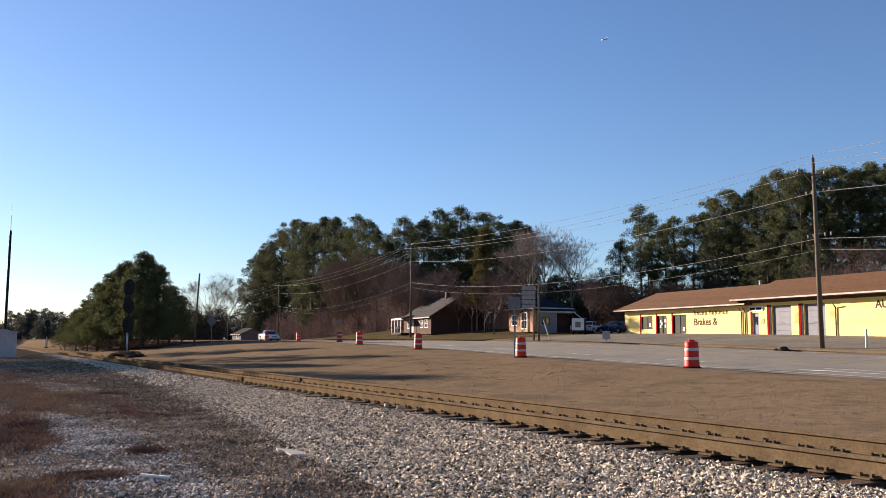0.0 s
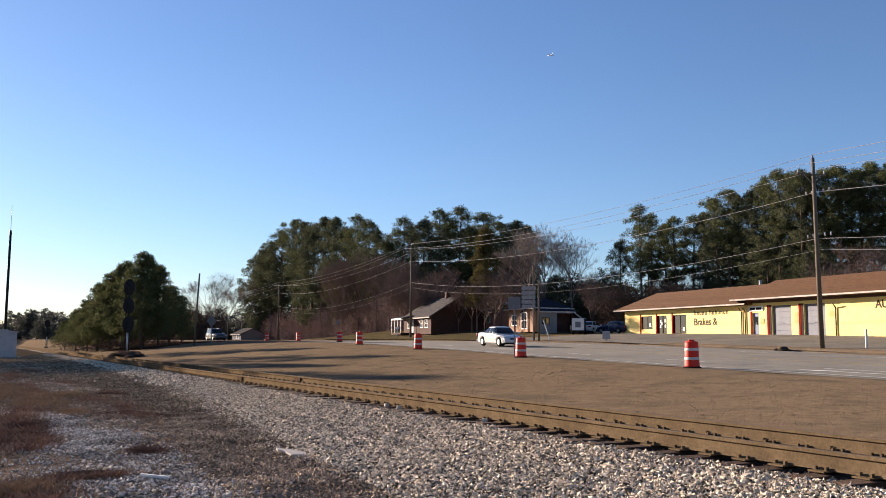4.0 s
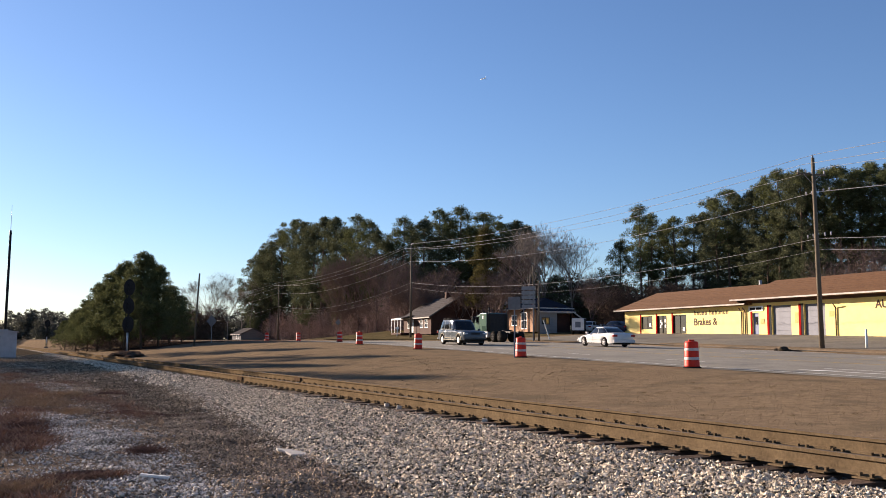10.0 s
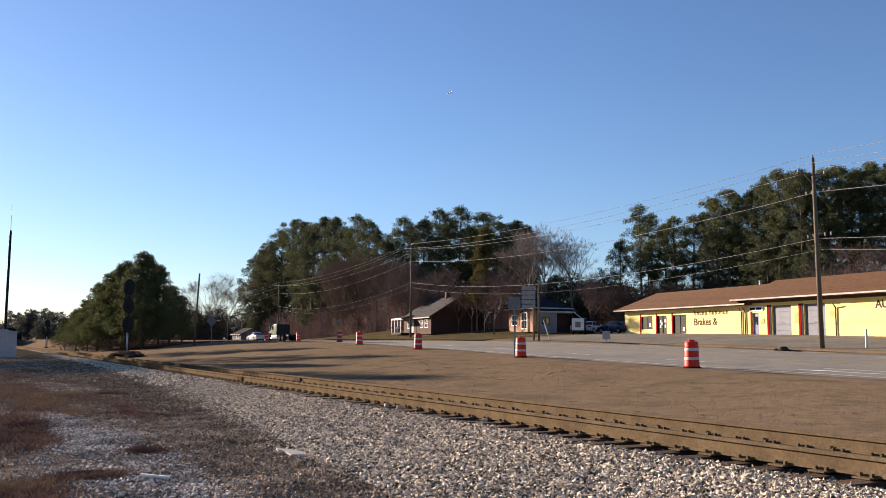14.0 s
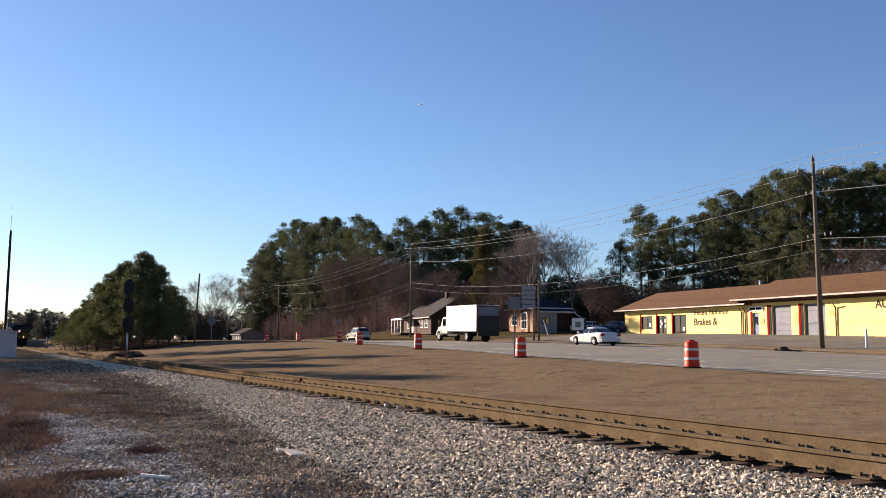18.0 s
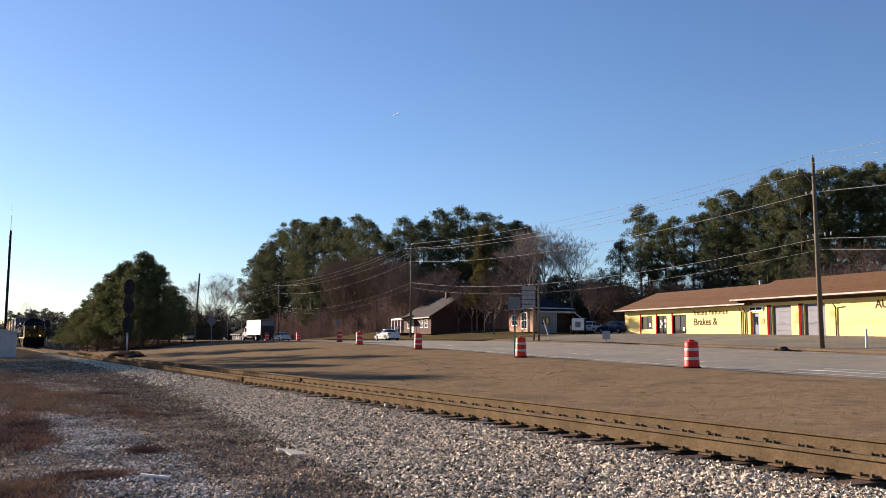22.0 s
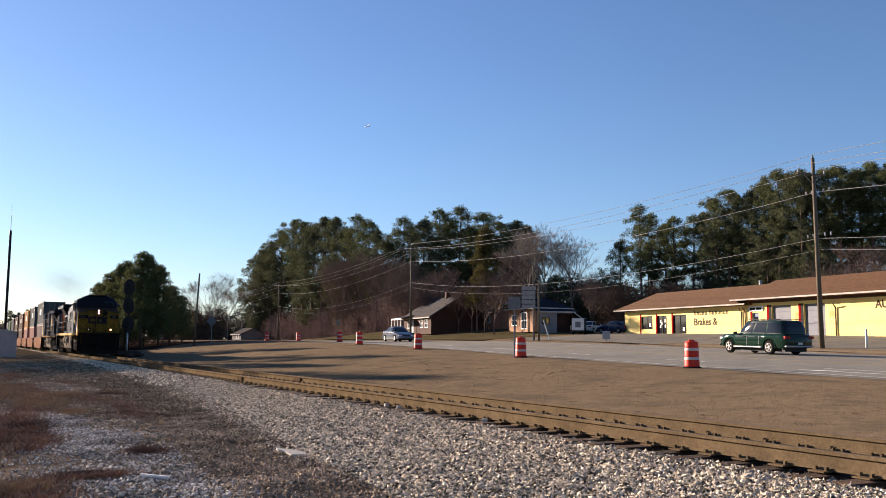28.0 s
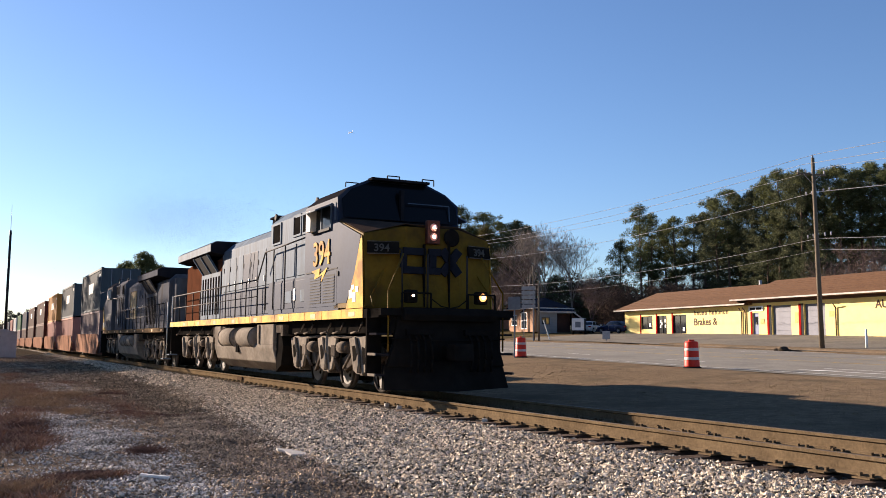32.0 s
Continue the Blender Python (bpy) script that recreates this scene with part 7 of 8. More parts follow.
    part("hose_rack", box(0.84, 0.92, -0.95, -0.35, 1.22, 1.34, 0.01), BLACK, L)
    part("hose_rack", box(0.84, 0.92, 0.35, 0.95, 1.22, 1.34, 0.01), BLACK, L)
    for side in (-1, 1):
        bm = bmesh.new()
        ring = [(1.2, 0.0, 0.12), (0.86, side * 1.4, 0.16), (0.72, side * 1.34, 0.64), (0.92, 0.0, 0.72), (1.06, 0.0, 0.12), (0.74, side * 1.4, 0.16), (0.64, side * 1.34, 0.64), (0.78, 0.0, 0.72)]
        vs = [bm.verts.new(q) for q in ring]
        for q in ((0, 1, 2, 3), (4, 7, 6, 5), (0, 4, 5, 1), (1, 5, 6, 2), (2, 6, 7, 3), (3, 7, 4, 0)):
            bm.faces.new([vs[i] for i in q])
        bmesh.ops.recalc_face_normals(bm, faces=bm.faces[:])
        part("snow_plough", bm, BLACK, L, "black snow plough blade")
    part("coupler", join(box(0.8, 1.3, -0.13, 0.13, 0.76, 1.02, 0.03), box(1.15, 1.55, -0.22, 0.22, 0.72, 1.06, 0.06)), BLACK, L, "cast knuckle coupler")
    for y in (-0.9, -0.75, -0.6, -0.45, 0.45, 0.6, 0.75, 0.9):
        part("air_hose", pipe([(0.84, y, 1.28), (1.02, y, 1.1), (1.06, y, 0.75), (1.0, y, 0.5)], 0.028, 6), BLACK, L)
    part("cut_lever", pipe([(0.87, -1.3, 1.15), (0.97, -0.6, 1.12), (0.97, 0.6, 1.12), (0.87, 1.3, 1.15)], 0.014, 5), BLACK, L)
    part("rear_plate", box(REAR - 0.1, REAR + 0.02, -1.45, 1.45, 0.6, 1.74, 0.02), BLACK, L)
    part("coupler", box(REAR - 0.75, REAR - 0.1, -0.18, 0.18, 0.72, 1.04, 0.05), RUNNING_GEAR, L)
    return L, wheels


LEAD, LEAD_WHEELS = locomotive(LOCO_BLUE, LOCO_GREY, LOCO_YELLOW_SHADE, STRIPE, "blue, grey and yellow diesel locomotive with lit headlights", True, "394")
DULL_STRIPE = material("dull_brown_stripe", (0.17, 0.12, 0.075), (0.12, 0.085, 0.055), 2, 0.75, fine=0.8, spec=0.0)
SECOND, SECOND_WHEELS = locomotive(NAVY, NAVY, DULL_STRIPE, DULL_STRIPE, "faded dark navy diesel locomotive running backwards behind the first", False, "")

# the fittings of one flank stand on the other side of the second engine, which runs backwards
ONE_FLANK = ("tank_recess", "air_reservoir", "equipment_box", "pipe", "vent_screen", "frame", "door_panel", "lower_band", "vent", "label_plate", "lifting_ring", "hood_band", "hood_door", "latch", "hinge", "faded_emblem", "radiator_panel", "intake_slot", "radiator_screen", "screen_frame", "wing_edge")
for ob in SECOND.children_recursive:
    if ob.name.split(".")[0] in ONE_FLANK and sum(v.co.y for v in ob.data.vertices) + ob.location.y * len(ob.data.vertices) < 0:
        if ob.name.split(".")[0] == "latch" and ob.parent.name.startswith("cab"):
            continue
        ob.data.transform(Matrix.Diagonal((1, -1, 1, 1)))
        ob.data.flip_normals()
        ob.location.y *= -1
part("cream_panel", box(-10.6, -8.6, 1.146, 1.156, 2.3, 3.75, 0.03), material("faded_cream", (0.34, 0.28, 0.18), (0.25, 0.2, 0.13), 1.5, 0.7, stain=(0.06, 0.06, 0.08), stain_scale=1.2, spec=0.0), SECOND, "faded cream-yellow painted panel")

# containers and well cars
CONT = {k: material("container_" + k, c, tuple(v * 0.82 for v in c), 0.8, 0.6, fine=0.9, stain=tuple(v * 0.55 + 0.03 for v in c), stain_scale=0.7, squash=(1, 1, 0.35), spec=0.02) for k, c in dict(
    navy=(0.03, 0.042, 0.07), teal=(0.075, 0.095, 0.105), mauve=(0.2, 0.14, 0.14), red=(0.2, 0.055, 0.04), orange=(0.5, 0.24, 0.07), brown=(0.09, 0.034, 0.025), green=(0.04, 0.13, 0.055), white=(0.6, 0.58, 0.55), pink=(0.42, 0.19, 0.15), grey=(0.18, 0.185, 0.2)).items()}
WELL = material("well_car_red", (0.34, 0.2, 0.14), (0.25, 0.145, 0.105), 1.2, 0.75, fine=0.85, stain=(0.2, 0.125, 0.09), stain_scale=0.8, spec=0.0)


def container_meshes(length, height=2.85):
    """Corrugated side panels in one shell, with corner posts and rails as separate meshes."""
    bm = bmesh.new()
    n = int(length / 0.28)
    for y, sgn in ((-1.2, -1), (1.2, 1)):
        prev = None
        for i in range(n * 2 + 1):
            x = -length / 2 + 0.1 + (length - 0.2) * i / (n * 2)
            d = 0.0 if (i // 1) % 2 else 0.035
            cur = (bm.verts.new((x, y - sgn * d, 0.12)), bm.verts.new((x, y - sgn * d, height - 0.1)))
            if prev:
                bm.faces.new((prev[0], cur[0], cur[1], prev[1]))
            prev = cur
    quad_box(bm, -length / 2 + 0.05, length / 2 - 0.05, -1.16, 1.16, 0.08, height - 0.04)
    bmesh.ops.recalc_face_normals(bm, faces=bm.faces[:])
    return bm


CONT_MESH = {}


def container(parent, x, z, length, colour, marks=True):
    mat_ = CONT[colour]
    key = (length, colour)
    if key not in CONT_MESH:
        CONT_MESH[key] = (mesh_of("shell", container_meshes(length), mat_), mesh_of("rail_bar", box(-length / 2, length / 2, -0.06, 0.06, -0.07, 0.07), mat_), mesh_of("post", box(-0.09, 0.09, -0.08, 0.08, 0, 2.85), mat_))
    shell, bar, post = CONT_MESH[key]
    c = thing("shipping_container", f"corrugated steel shipping container painted {colour}, stacked on a well car", "container", pose(0, 0, 0), "containers on the train")
    part("shell", shell, None, c)
    for y in (-1.17, 1.17):
        for h in (0.08, 2.77):
            part("side_rail", bar, None, c, m=pose(0, y, h))
        for u in (-length / 2 + 0.09, length / 2 - 0.09):
            part("corner_post", post, None, c, m=pose(u, y, 0))
    if marks:
        for a, b, h0, h1 in ((-1.4, -0.6, 1.3, 2.0), (-0.4, 0.3, 1.3, 2.0), (0.5, 1.3, 1.3, 2.0), (length / 2 - 1.6, length / 2 - 0.5, 2.25, 2.45)):
            part("marking", box(a, b, -1.21, -1.205, h0, h1), PLATE_WHITE, c)
    for y in (-0.6, 0.05, 0.6):
        part("lock_rod", tube((length / 2 + 0.02, y, 0.15), (length / 2 + 0.02, y, 2.7), 0.025, seg=6), GALV, c)
    CARGO.append((c, x, z))
    return c


CARGO = []


def well_car(length):
    w = thing("well_car", "faded orange-buff articulated well car carrying stacked containers", "railway wagon", pose(0, 0, 0), "well cars of the train")
    hl = length / 2
    side_outline = [(-hl, 1.1), (-hl + 1.0, 1.55), (-hl + 1.5, 1.62), (hl - 1.5, 1.62), (hl - 1.0, 1.55), (hl, 1.1), (hl - 0.5, 0.75), (hl - 1.4, 0.28), (-hl + 1.4, 0.28), (-hl + 0.5, 0.75)]
    for y in (-1.44, 1.34):
        s = part("side_sill", prism(side_outline, 0.1, "y", y, 0.01), WELL, w)
        for i in range(7):
            x = -hl + 2.0 + i * (length - 4.0) / 6
            part("rib", box(x - 0.04, x + 0.04, y - 0.012, y + 0.112, 0.3, 1.58), WELL, s)
    part("well_floor", box(-hl + 1.2, hl - 1.2, -1.34, 1.34, 0.26, 0.33), WELL, w)
    for x in (-hl - 0.2, hl - 0.9):
        part("platform", box(x, x + 1.1, -1.2, 1.2, 0.95, 1.12), WELL, w)
    for x in (-hl - 0.1,):
        for dx in (-0.9, 0.9):
            wheelset(x + dx, w, 0.45)
        for y in (-1.0, 1.0):
            part("bogie_frame", prism([(x - 1.2, 0.5), (x - 0.9, 0.7), (x - 0.4, 0.85), (x + 0.4, 0.85), (x + 0.9, 0.7), (x + 1.2, 0.5), (x + 0.9, 0.32), (x + 0.4, 0.25), (x - 0.4, 0.25), (x - 0.9, 0.32)], 0.14, "y", y - 0.07, 0.02), RUNNING_GEAR, w)
    part("coupler", box(hl, hl + 1.1, -0.15, 0.15, 0.75, 1.02), RUNNING_GEAR, w)
    return w


WAGONS = []
STACKS = (("teal", "mauve"), ("teal", "pink"), ("orange", "pink"), ("brown", "brown"), ("brown", "brown"), ("navy", "brown"), ("green", "mauve"), ("white", "orange"), ("pink", "red"), ("navy", "grey"), ("red", "white"), ("white", "brown"), ("pink", "orange"), ("brown", "navy"), ("grey", "red"))
x = -46.6
first = {}
for i, (up, down) in enumerate(STACKS):
    length = 12.2 if i < 3 else 16.15
    pitch = 18.6 if i < 3 else 22.0
    mid = x - length / 2
    wl = length + 3.4
    if wl in first:
        w = copy_thing(first[wl], pose(0, 0, 0))
    else:
        w = first[wl] = well_car(wl)
    WAGONS.append((w, mid))
    container(w, mid, 0.34, length, down, False)
    container(w, mid, 3.2, length, up, i < 5)
    x -= pitch

# the thin exhaust over the engines, as drifting soot flecks
SMOKE = material("exhaust_soot", (0.13, 0.1, 0.078), (0.1, 0.078, 0.06), 0.5, 1.0, spec=0.0)
smoke = thing("exhaust_smoke", "thin brown diesel exhaust hanging above the engines", "smoke")
srng = np.random.default_rng(3)
for i in range(7):
    k = i / 6
    count = 11000 + int(2500 * k)
    c = np.array([-19.0 - 26 * k, srng.uniform(-0.5, 0.5), 5.6 + 2.9 * k ** 0.6])
    q = c + srng.normal(size=(count, 3)) * np.array([3.2, 1.0 + 0.8 * k, 0.55 + 0.55 * k])
    q[:, 2] = np.maximum(q[:, 2], 5.0)
    e = srng.normal(size=(2, count, 3)) * 0.0085
    part("smoke_puff", solid("smoke_puff", np.stack([q, q + e[0], q + e[1]], 1).reshape(-1, 3), np.arange(count * 3).reshape(-1, 3), SMOKE), None, smoke)


# ---- road vehicles ----
TYRE = RUBBER
CHROME = material("bright_alloy", (0.36, 0.36, 0.36), (0.3, 0.3, 0.31), 6, 0.5, metal=0.2)
CAR_GLASS = dark_glass("car_glass", (0.008, 0.009, 0.01), 0.05)
CAR_GLASS.node_tree.nodes["Principled BSDF"].inputs["Specular IOR Level"].default_value = 0.45
TAIL_RED = material("tail_lamp_red", (0.3, 0.015, 0.012), (0.25, 0.012, 0.01), 5, 0.3)
LAMP_CLEAR = material("lamp_lens", (0.6, 0.6, 0.58), (0.5, 0.5, 0.5), 5, 0.15)
TRIM_BLACK = material("black_trim", (0.02, 0.02, 0.02), (0.03, 0.03, 0.03), 5, 0.6)
PAINT = {k: material("car_paint_" + k, c, tuple(v * 0.93 for v in c), 0.6, 0.09, spec=0.22) for k, (c, r, me) in dict(
    white=((0.52, 0.515, 0.505), 0.4, 0), green=((0.007, 0.024, 0.016), 0.35, 0.3), silver=((0.14, 0.155, 0.185), 0.4, 0.5), slate=((0.085, 0.098, 0.108), 0.4, 0.4), gold=((0.3, 0.275, 0.22), 0.4, 0.3), sage=((0.075, 0.122, 0.098), 0.45, 0.1), blue=((0.012, 0.02, 0.05), 0.35, 0.3), forest=((0.03, 0.055, 0.045), 0.4, 0.1)).items()}


def road_wheel(x, y, r, width, parent, spokes=5, rim=None):
    sgn = -1 if y < 0 else 1
    w = part("wheel", lathe([(r * 0.6, -width / 2), (r * 0.93, -width / 2), (r, -width * 0.3), (r, width * 0.3), (r * 0.93, width / 2), (r * 0.6, width / 2)], 24, "y"), TYRE, parent, "black rubber tyre", pose(x, y, r))
    o = sgn * (width * 0.5 + 0.004)
    part("rim", lathe([(r * 0.6, o - 0.02), (r * 0.62, o + 0.02), (r * 0.55, o), (r * 0.53, o - sgn * 0.06)], 22, "y"), rim or CHROME, w, "bright alloy rim")
    part("hub", lathe([(r * 0.2, o - 0.02), (r * 0.18, o + sgn * 0.015), (0.02, o + sgn * 0.02)], 14, "y"), rim or CHROME, w)
    for k in range(spokes):
        a = 2 * math.pi * k / spokes
        part("spoke", box(0.05, r * 0.56, o - 0.015, o + 0.015, -r * 0.055, r * 0.055, m=pose(0, 0, 0, 0, math.degrees(a))), rim or CHROME, w)
    part("drum", tube((0, o - sgn * 0.08, 0), (0, o - sgn * 0.07, 0), r * 0.58, seg=18), DARK_METAL, w)
    return w


def car_body(xf, xr, half, hood, deck, cabin, z0, wf, wr, r, ar, suv):
    """Lofted lower body: hood, waist and deck line, tapered ends, cut away over the wheels."""
    line = [(xr, deck - 0.2), (xr + 0.06, deck - 0.05), (xr + 0.25, deck), (cabin[3], deck + 0.02), (cabin[0], hood[1]), (xf - 0.5, hood[0] + 0.08), (xf - 0.16, hood[0]), (xf - 0.04, hood[0] - 0.1), (xf, hood[0] - 0.22)]
    lx, lz = [p[0] for p in line], [p[1] for p in line]
    xs = set(np.linspace(xr, xf, 46)) | {xr + 0.03, xf - 0.03}
    for c in (wf, wr):
        xs |= {c + ar * math.sin(k * math.pi / 18) for k in range(-9, 10)}
    bm, rings = bmesh.new(), []
    mid, span = (xf + xr) / 2, (xf - xr) / 2
    for x in sorted(xs):
        reach = 0.3 * min(1.0, 0.25 + 1.2 * (1 - abs((x - mid) / span)))
        top = sum(float(np.interp(x + d, lx, lz)) for d in np.linspace(-reach, reach, 11)) / 11
        e = abs((x - mid) / span)
        w = half * (1 - (0.06 if suv else 0.09) * e ** 6 - 0.1 * max(0.0, (e - 0.8) / 0.2) ** 2.5)
        low = z0 + 0.1 * e ** 12
        for c in (wf, wr):
            if abs(x - c) < ar:
                low = max(low, r + math.sqrt(max(0.0, ar * ar - (x - c) ** 2)) - 0.02)
        low = min(low, top - 0.12)
        h = top - low
        prof = [(0.95, low), (0.985, low + 0.22 * h), (1.0, low + 0.5 * h), (0.985, low + 0.76 * h), (0.965, top - 0.09), (0.935, top - 0.04), (0.88, top - 0.008), (0.6, top + 0.018), (0.0, top + 0.028)]
        ring = [bm.verts.new((x, -w * a, z)) for a, z in prof] + [bm.verts.new((x, w * a, z)) for a, z in prof[-2::-1]]
        rings.append(ring)
    for a, b in zip(rings, rings[1:]):
        for k in range(len(a) - 1):
            bm.faces.new((a[k], b[k], b[k + 1], a[k + 1]))
    bm.faces.new(rings[0])
    bm.faces.new(rings[-1][::-1])
    bmesh.ops.recalc_face_normals(bm, faces=bm.faces[:])
    return bm


def cabin_point(turn, h, belt, roof, cabin, gh, gr, out=0.0):
    """A place on the rounded cabin: turn 0 looks ahead, 90 to the left; h goes from the belt (0) to the roof's edge (1) and in over the roof (2)."""
    a, b, c, d = cabin
    k = min(h, 1.0)
    bow = math.sin(math.pi * k) * 0.06
    front, rear = a + (b - a) * k + bow, d + (c - d) * k - bow
    w = gh + (gr - gh) * k + 0.25 * bow
    z = belt - 0.05 + (roof - 0.07 - belt + 0.05) * k
    if h > 1.0:
        q = h - 1.0
        shrink = math.cos(q * math.pi / 2)
        mid = (front + rear) / 2
        front, rear, w = mid + (front - mid) * shrink, mid + (rear - mid) * shrink, w * shrink
        z += 0.085 * math.sin(q * math.pi / 2) ** 0.7
    n = 2 / 5.5
    cs, sn = math.cos(radians(turn)), math.sin(radians(turn))
    x = (front + rear) / 2 + (front - rear) / 2 * math.copysign(abs(cs) ** n, cs)
    y = w * math.copysign(abs(sn) ** n, sn)
    return x + out * cs, y + out * sn, z + out * 0.5


def cabin_patch(t0, t1, h0, h1, shape, out=0.0, nt=14, nh=6, flank=0):
    """A piece of that surface, as a smooth mesh; on a flank (-1 or 1) t0 and t1 are fractions of the half length instead of turns."""
    bm = bmesh.new()
    turns = [t0 + (t1 - t0) * i / nt for i in range(nt + 1)]
    if flank:
        turns = [flank * math.degrees(math.acos(math.copysign(abs(q) ** 2.75, q))) for q in turns]
    grid = [[bm.verts.new(cabin_point(q, h0 + (h1 - h0) * j / nh, *shape, out)) for q in turns] for j in range(nh + 1)]
    for ra, rb in zip(grid, grid[1:]):
        for i in range(nt):
            bm.faces.new((ra[i], ra[i + 1], rb[i + 1], rb[i])).smooth = True
    return bm


def shell_body(outline, half, round_in=0.09, pinch=0.93):
    """Side outline pushed across the car, its flanks drawn in towards the edges."""
    bm = bmesh.new()
    zs = [z for _, z in outline]
    zc = (max(zs) + min(zs)) / 2
    rings = []
    for y, k in ((-half + 0.0, pinch), (-half + round_in * 0.4, 0.5 + pinch / 2), (-half + round_in * 1.6, 1.0), (half - round_in * 1.6, 1.0), (half - round_in * 0.4, 0.5 + pinch / 2), (half, pinch)):
        rings.append([bm.verts.new((u * (0.985 + 0.015 * (k - pinch) / (1.0001 - pinch)), y, zc + (z - zc) * k if z > zc else z)) for u, z in outline])
    n = len(outline)
    for a, b in zip(rings, rings[1:]):
        for i in range(n):
            bm.faces.new((a[i], a[(i + 1) % n], b[(i + 1) % n], b[i]))
    bm.faces.new(rings[0][::-1])
    bm.faces.new(rings[-1])
    bmesh.ops.recalc_face_normals(bm, faces=bm.faces[:])
    return bm


def car(name, label, category, paint, length=4.6, half=0.88, belt=0.95, roof=1.42, wheelbase=2.7, r=0.32, front_over=0.92, hood=(0.72, 0.92), cabin=(0.95, 0.35, -1.05, -1.65), deck=0.95, suv=False, spokes=5, rim=None, two_tone=None):
    """hood: front and rear height; cabin: x of windscreen base, roof front, roof rear, rear glass base."""
    P = PAINT[paint]
    t = thing(name, label, category)
    xf = wheelbase / 2 + front_over
    xr = xf - length
    wf, wr = wheelbase / 2, -wheelbase / 2
    ar = r * 1.18
    z0 = 0.24 if not suv else 0.36
    body = part("body", car_body(xf, xr, half, hood, deck, cabin, z0, wf, wr, r, ar, suv), P, t)
    for p in body.data.polygons:
        p.use_smooth = True
    gh = half - 0.07
    gr = half - (0.27 if not suv else 0.2)
    a, b, c, d = cabin
    shape = (belt, roof, cabin, gh, gr)
    rf = part("cabin", join(cabin_patch(0, 360, 0, 1, shape, nt=64), cabin_patch(0, 360, 1, 1.98, shape, nt=64, nh=8)), P, t, "painted pillars and roof")
    part("windscreen", cabin_patch(-43, 43, 0.1, 0.93, shape, 0.006), CAR_GLASS, t, "dark tinted windscreen")
    part("rear_window", cabin_patch(139, 221, 0.34 if suv else 0.2, 0.92, shape, 0.006), CAR_GLASS, t, "dark rear window")
    panes = ((0.88, 0.33), (0.26, -0.24), (-0.32, -0.86)) if suv else ((0.88, 0.03), (-0.04, -0.86))
    for s in (-1, 1):
        for u0, u1 in panes:
            part("side_window", cabin_patch(u0, u1, 0.16, 0.92, shape, 0.006, 8, flank=s), CAR_GLASS, t, "dark side window")
            part("window_trim", cabin_patch(u0, u1, 0.11, 0.16, shape, 0.008, 8, 1, s), TRIM_BLACK, t)
        part("mirror", box(a - 0.25, a - 0.1, s * (half + 0.08) - 0.09, s * (half + 0.08) + 0.09, belt - 0.02, belt + 0.12, 0.03), P, t)
        part("side_trim", box(wr + ar + 0.08, wf - ar - 0.08, s * (half + 0.004) - 0.012, s * (half + 0.004) + 0.012, 0.5, 0.56), two_tone or P, t)
        if suv:
            part("running_board", box(wr + ar + 0.05, wf - ar - 0.05, min(s * half, s * (half + 0.1)), max(s * half, s * (half + 0.1)), 0.36, 0.42, 0.015), two_tone or CHROME, t, "pale running board")
            for cx in (wf, wr):
                arc = [(cx + (ar + k) * math.cos(q), r + (ar + k) * math.sin(q)) for k, sweep in ((0.0, range(0, 13)), (0.07, range(12, -1, -1))) for q in (math.pi * i / 12 for i in sweep)]
                part("wheel_arch", prism(arc, 0.03, "y", s * (half - 0.01) - 0.015), two_tone or P, t)
        part("sill", box(wr + ar + 0.02, wf - ar - 0.02, s * (half - 0.05) - 0.05, s * (half - 0.05) + 0.05, z0 - 0.04, z0 + 0.04), TRIM_BLACK, t)
        for xd in (0.55, -0.45):
            part("door_handle", box(xd - 0.3, xd - 0.14, s * (half + 0.008) - 0.012, s * (half + 0.008) + 0.012, belt - 0.16, belt - 0.12), P, t)
            part("door_seam", box(xd - 0.42, xd - 0.405, s * (half + 0.003) - 0.006, s * (half + 0.003) + 0.006, 0.42, belt - 0.1), GALV, t)
        part("headlamp", box(xf - 0.2, xf - 0.01, s * (half - 0.24) - 0.17, s * (half - 0.24) + 0.17, hood[0] - 0.2, hood[0] - 0.07, 0.03), LAMP_CLEAR, t, "clear headlamp")
        part("tail_lamp", box(xr - 0.005, xr + 0.14, s * (half - 0.2) - 0.17, s * (half - 0.2) + 0.17, deck - 0.26, deck - 0.1, 0.02), TAIL_RED, t, "red tail lamp")
    part("grille", box(xf - 0.06, xf + 0.005, -0.36, 0.36, hood[0] - 0.2, hood[0] - 0.06), TRIM_BLACK, t)
    part("front_bumper", box(xf - 0.12, xf + 0.05, -half + 0.06, half - 0.06, z0 + 0.06, 0.52, 0.07), TRIM_BLACK if suv else P, t)
    part("rear_bumper", box(xr - 0.05, xr + 0.12, -half + 0.06, half - 0.06, z0 + 0.06, 0.52, 0.07), CHROME if suv else P, t)
    part("plate", box(xr - 0.06, xr - 0.045, -0.16, 0.16, 0.56, 0.68), PLATE_WHITE, t, "blank number plate")
    wh = [road_wheel(x, s * (half - 0.12), r, 0.2, t, spokes, rim) for x in (wf, wr) for s in (-1, 1)]
    part("chassis", box(xr + 0.3, xf - 0.3, -half + 0.25, half - 0.25, 0.18, 0.4), TRIM_BLACK, t)
    if suv:
        for s in (-1, 1):
            part("roof_rack", tube((b - 0.2, s * (gr - 0.1), roof + 0.05), (c + 0.2, s * (gr - 0.1), roof + 0.05), 0.02, seg=6), TRIM_BLACK, t)
    return t, wh


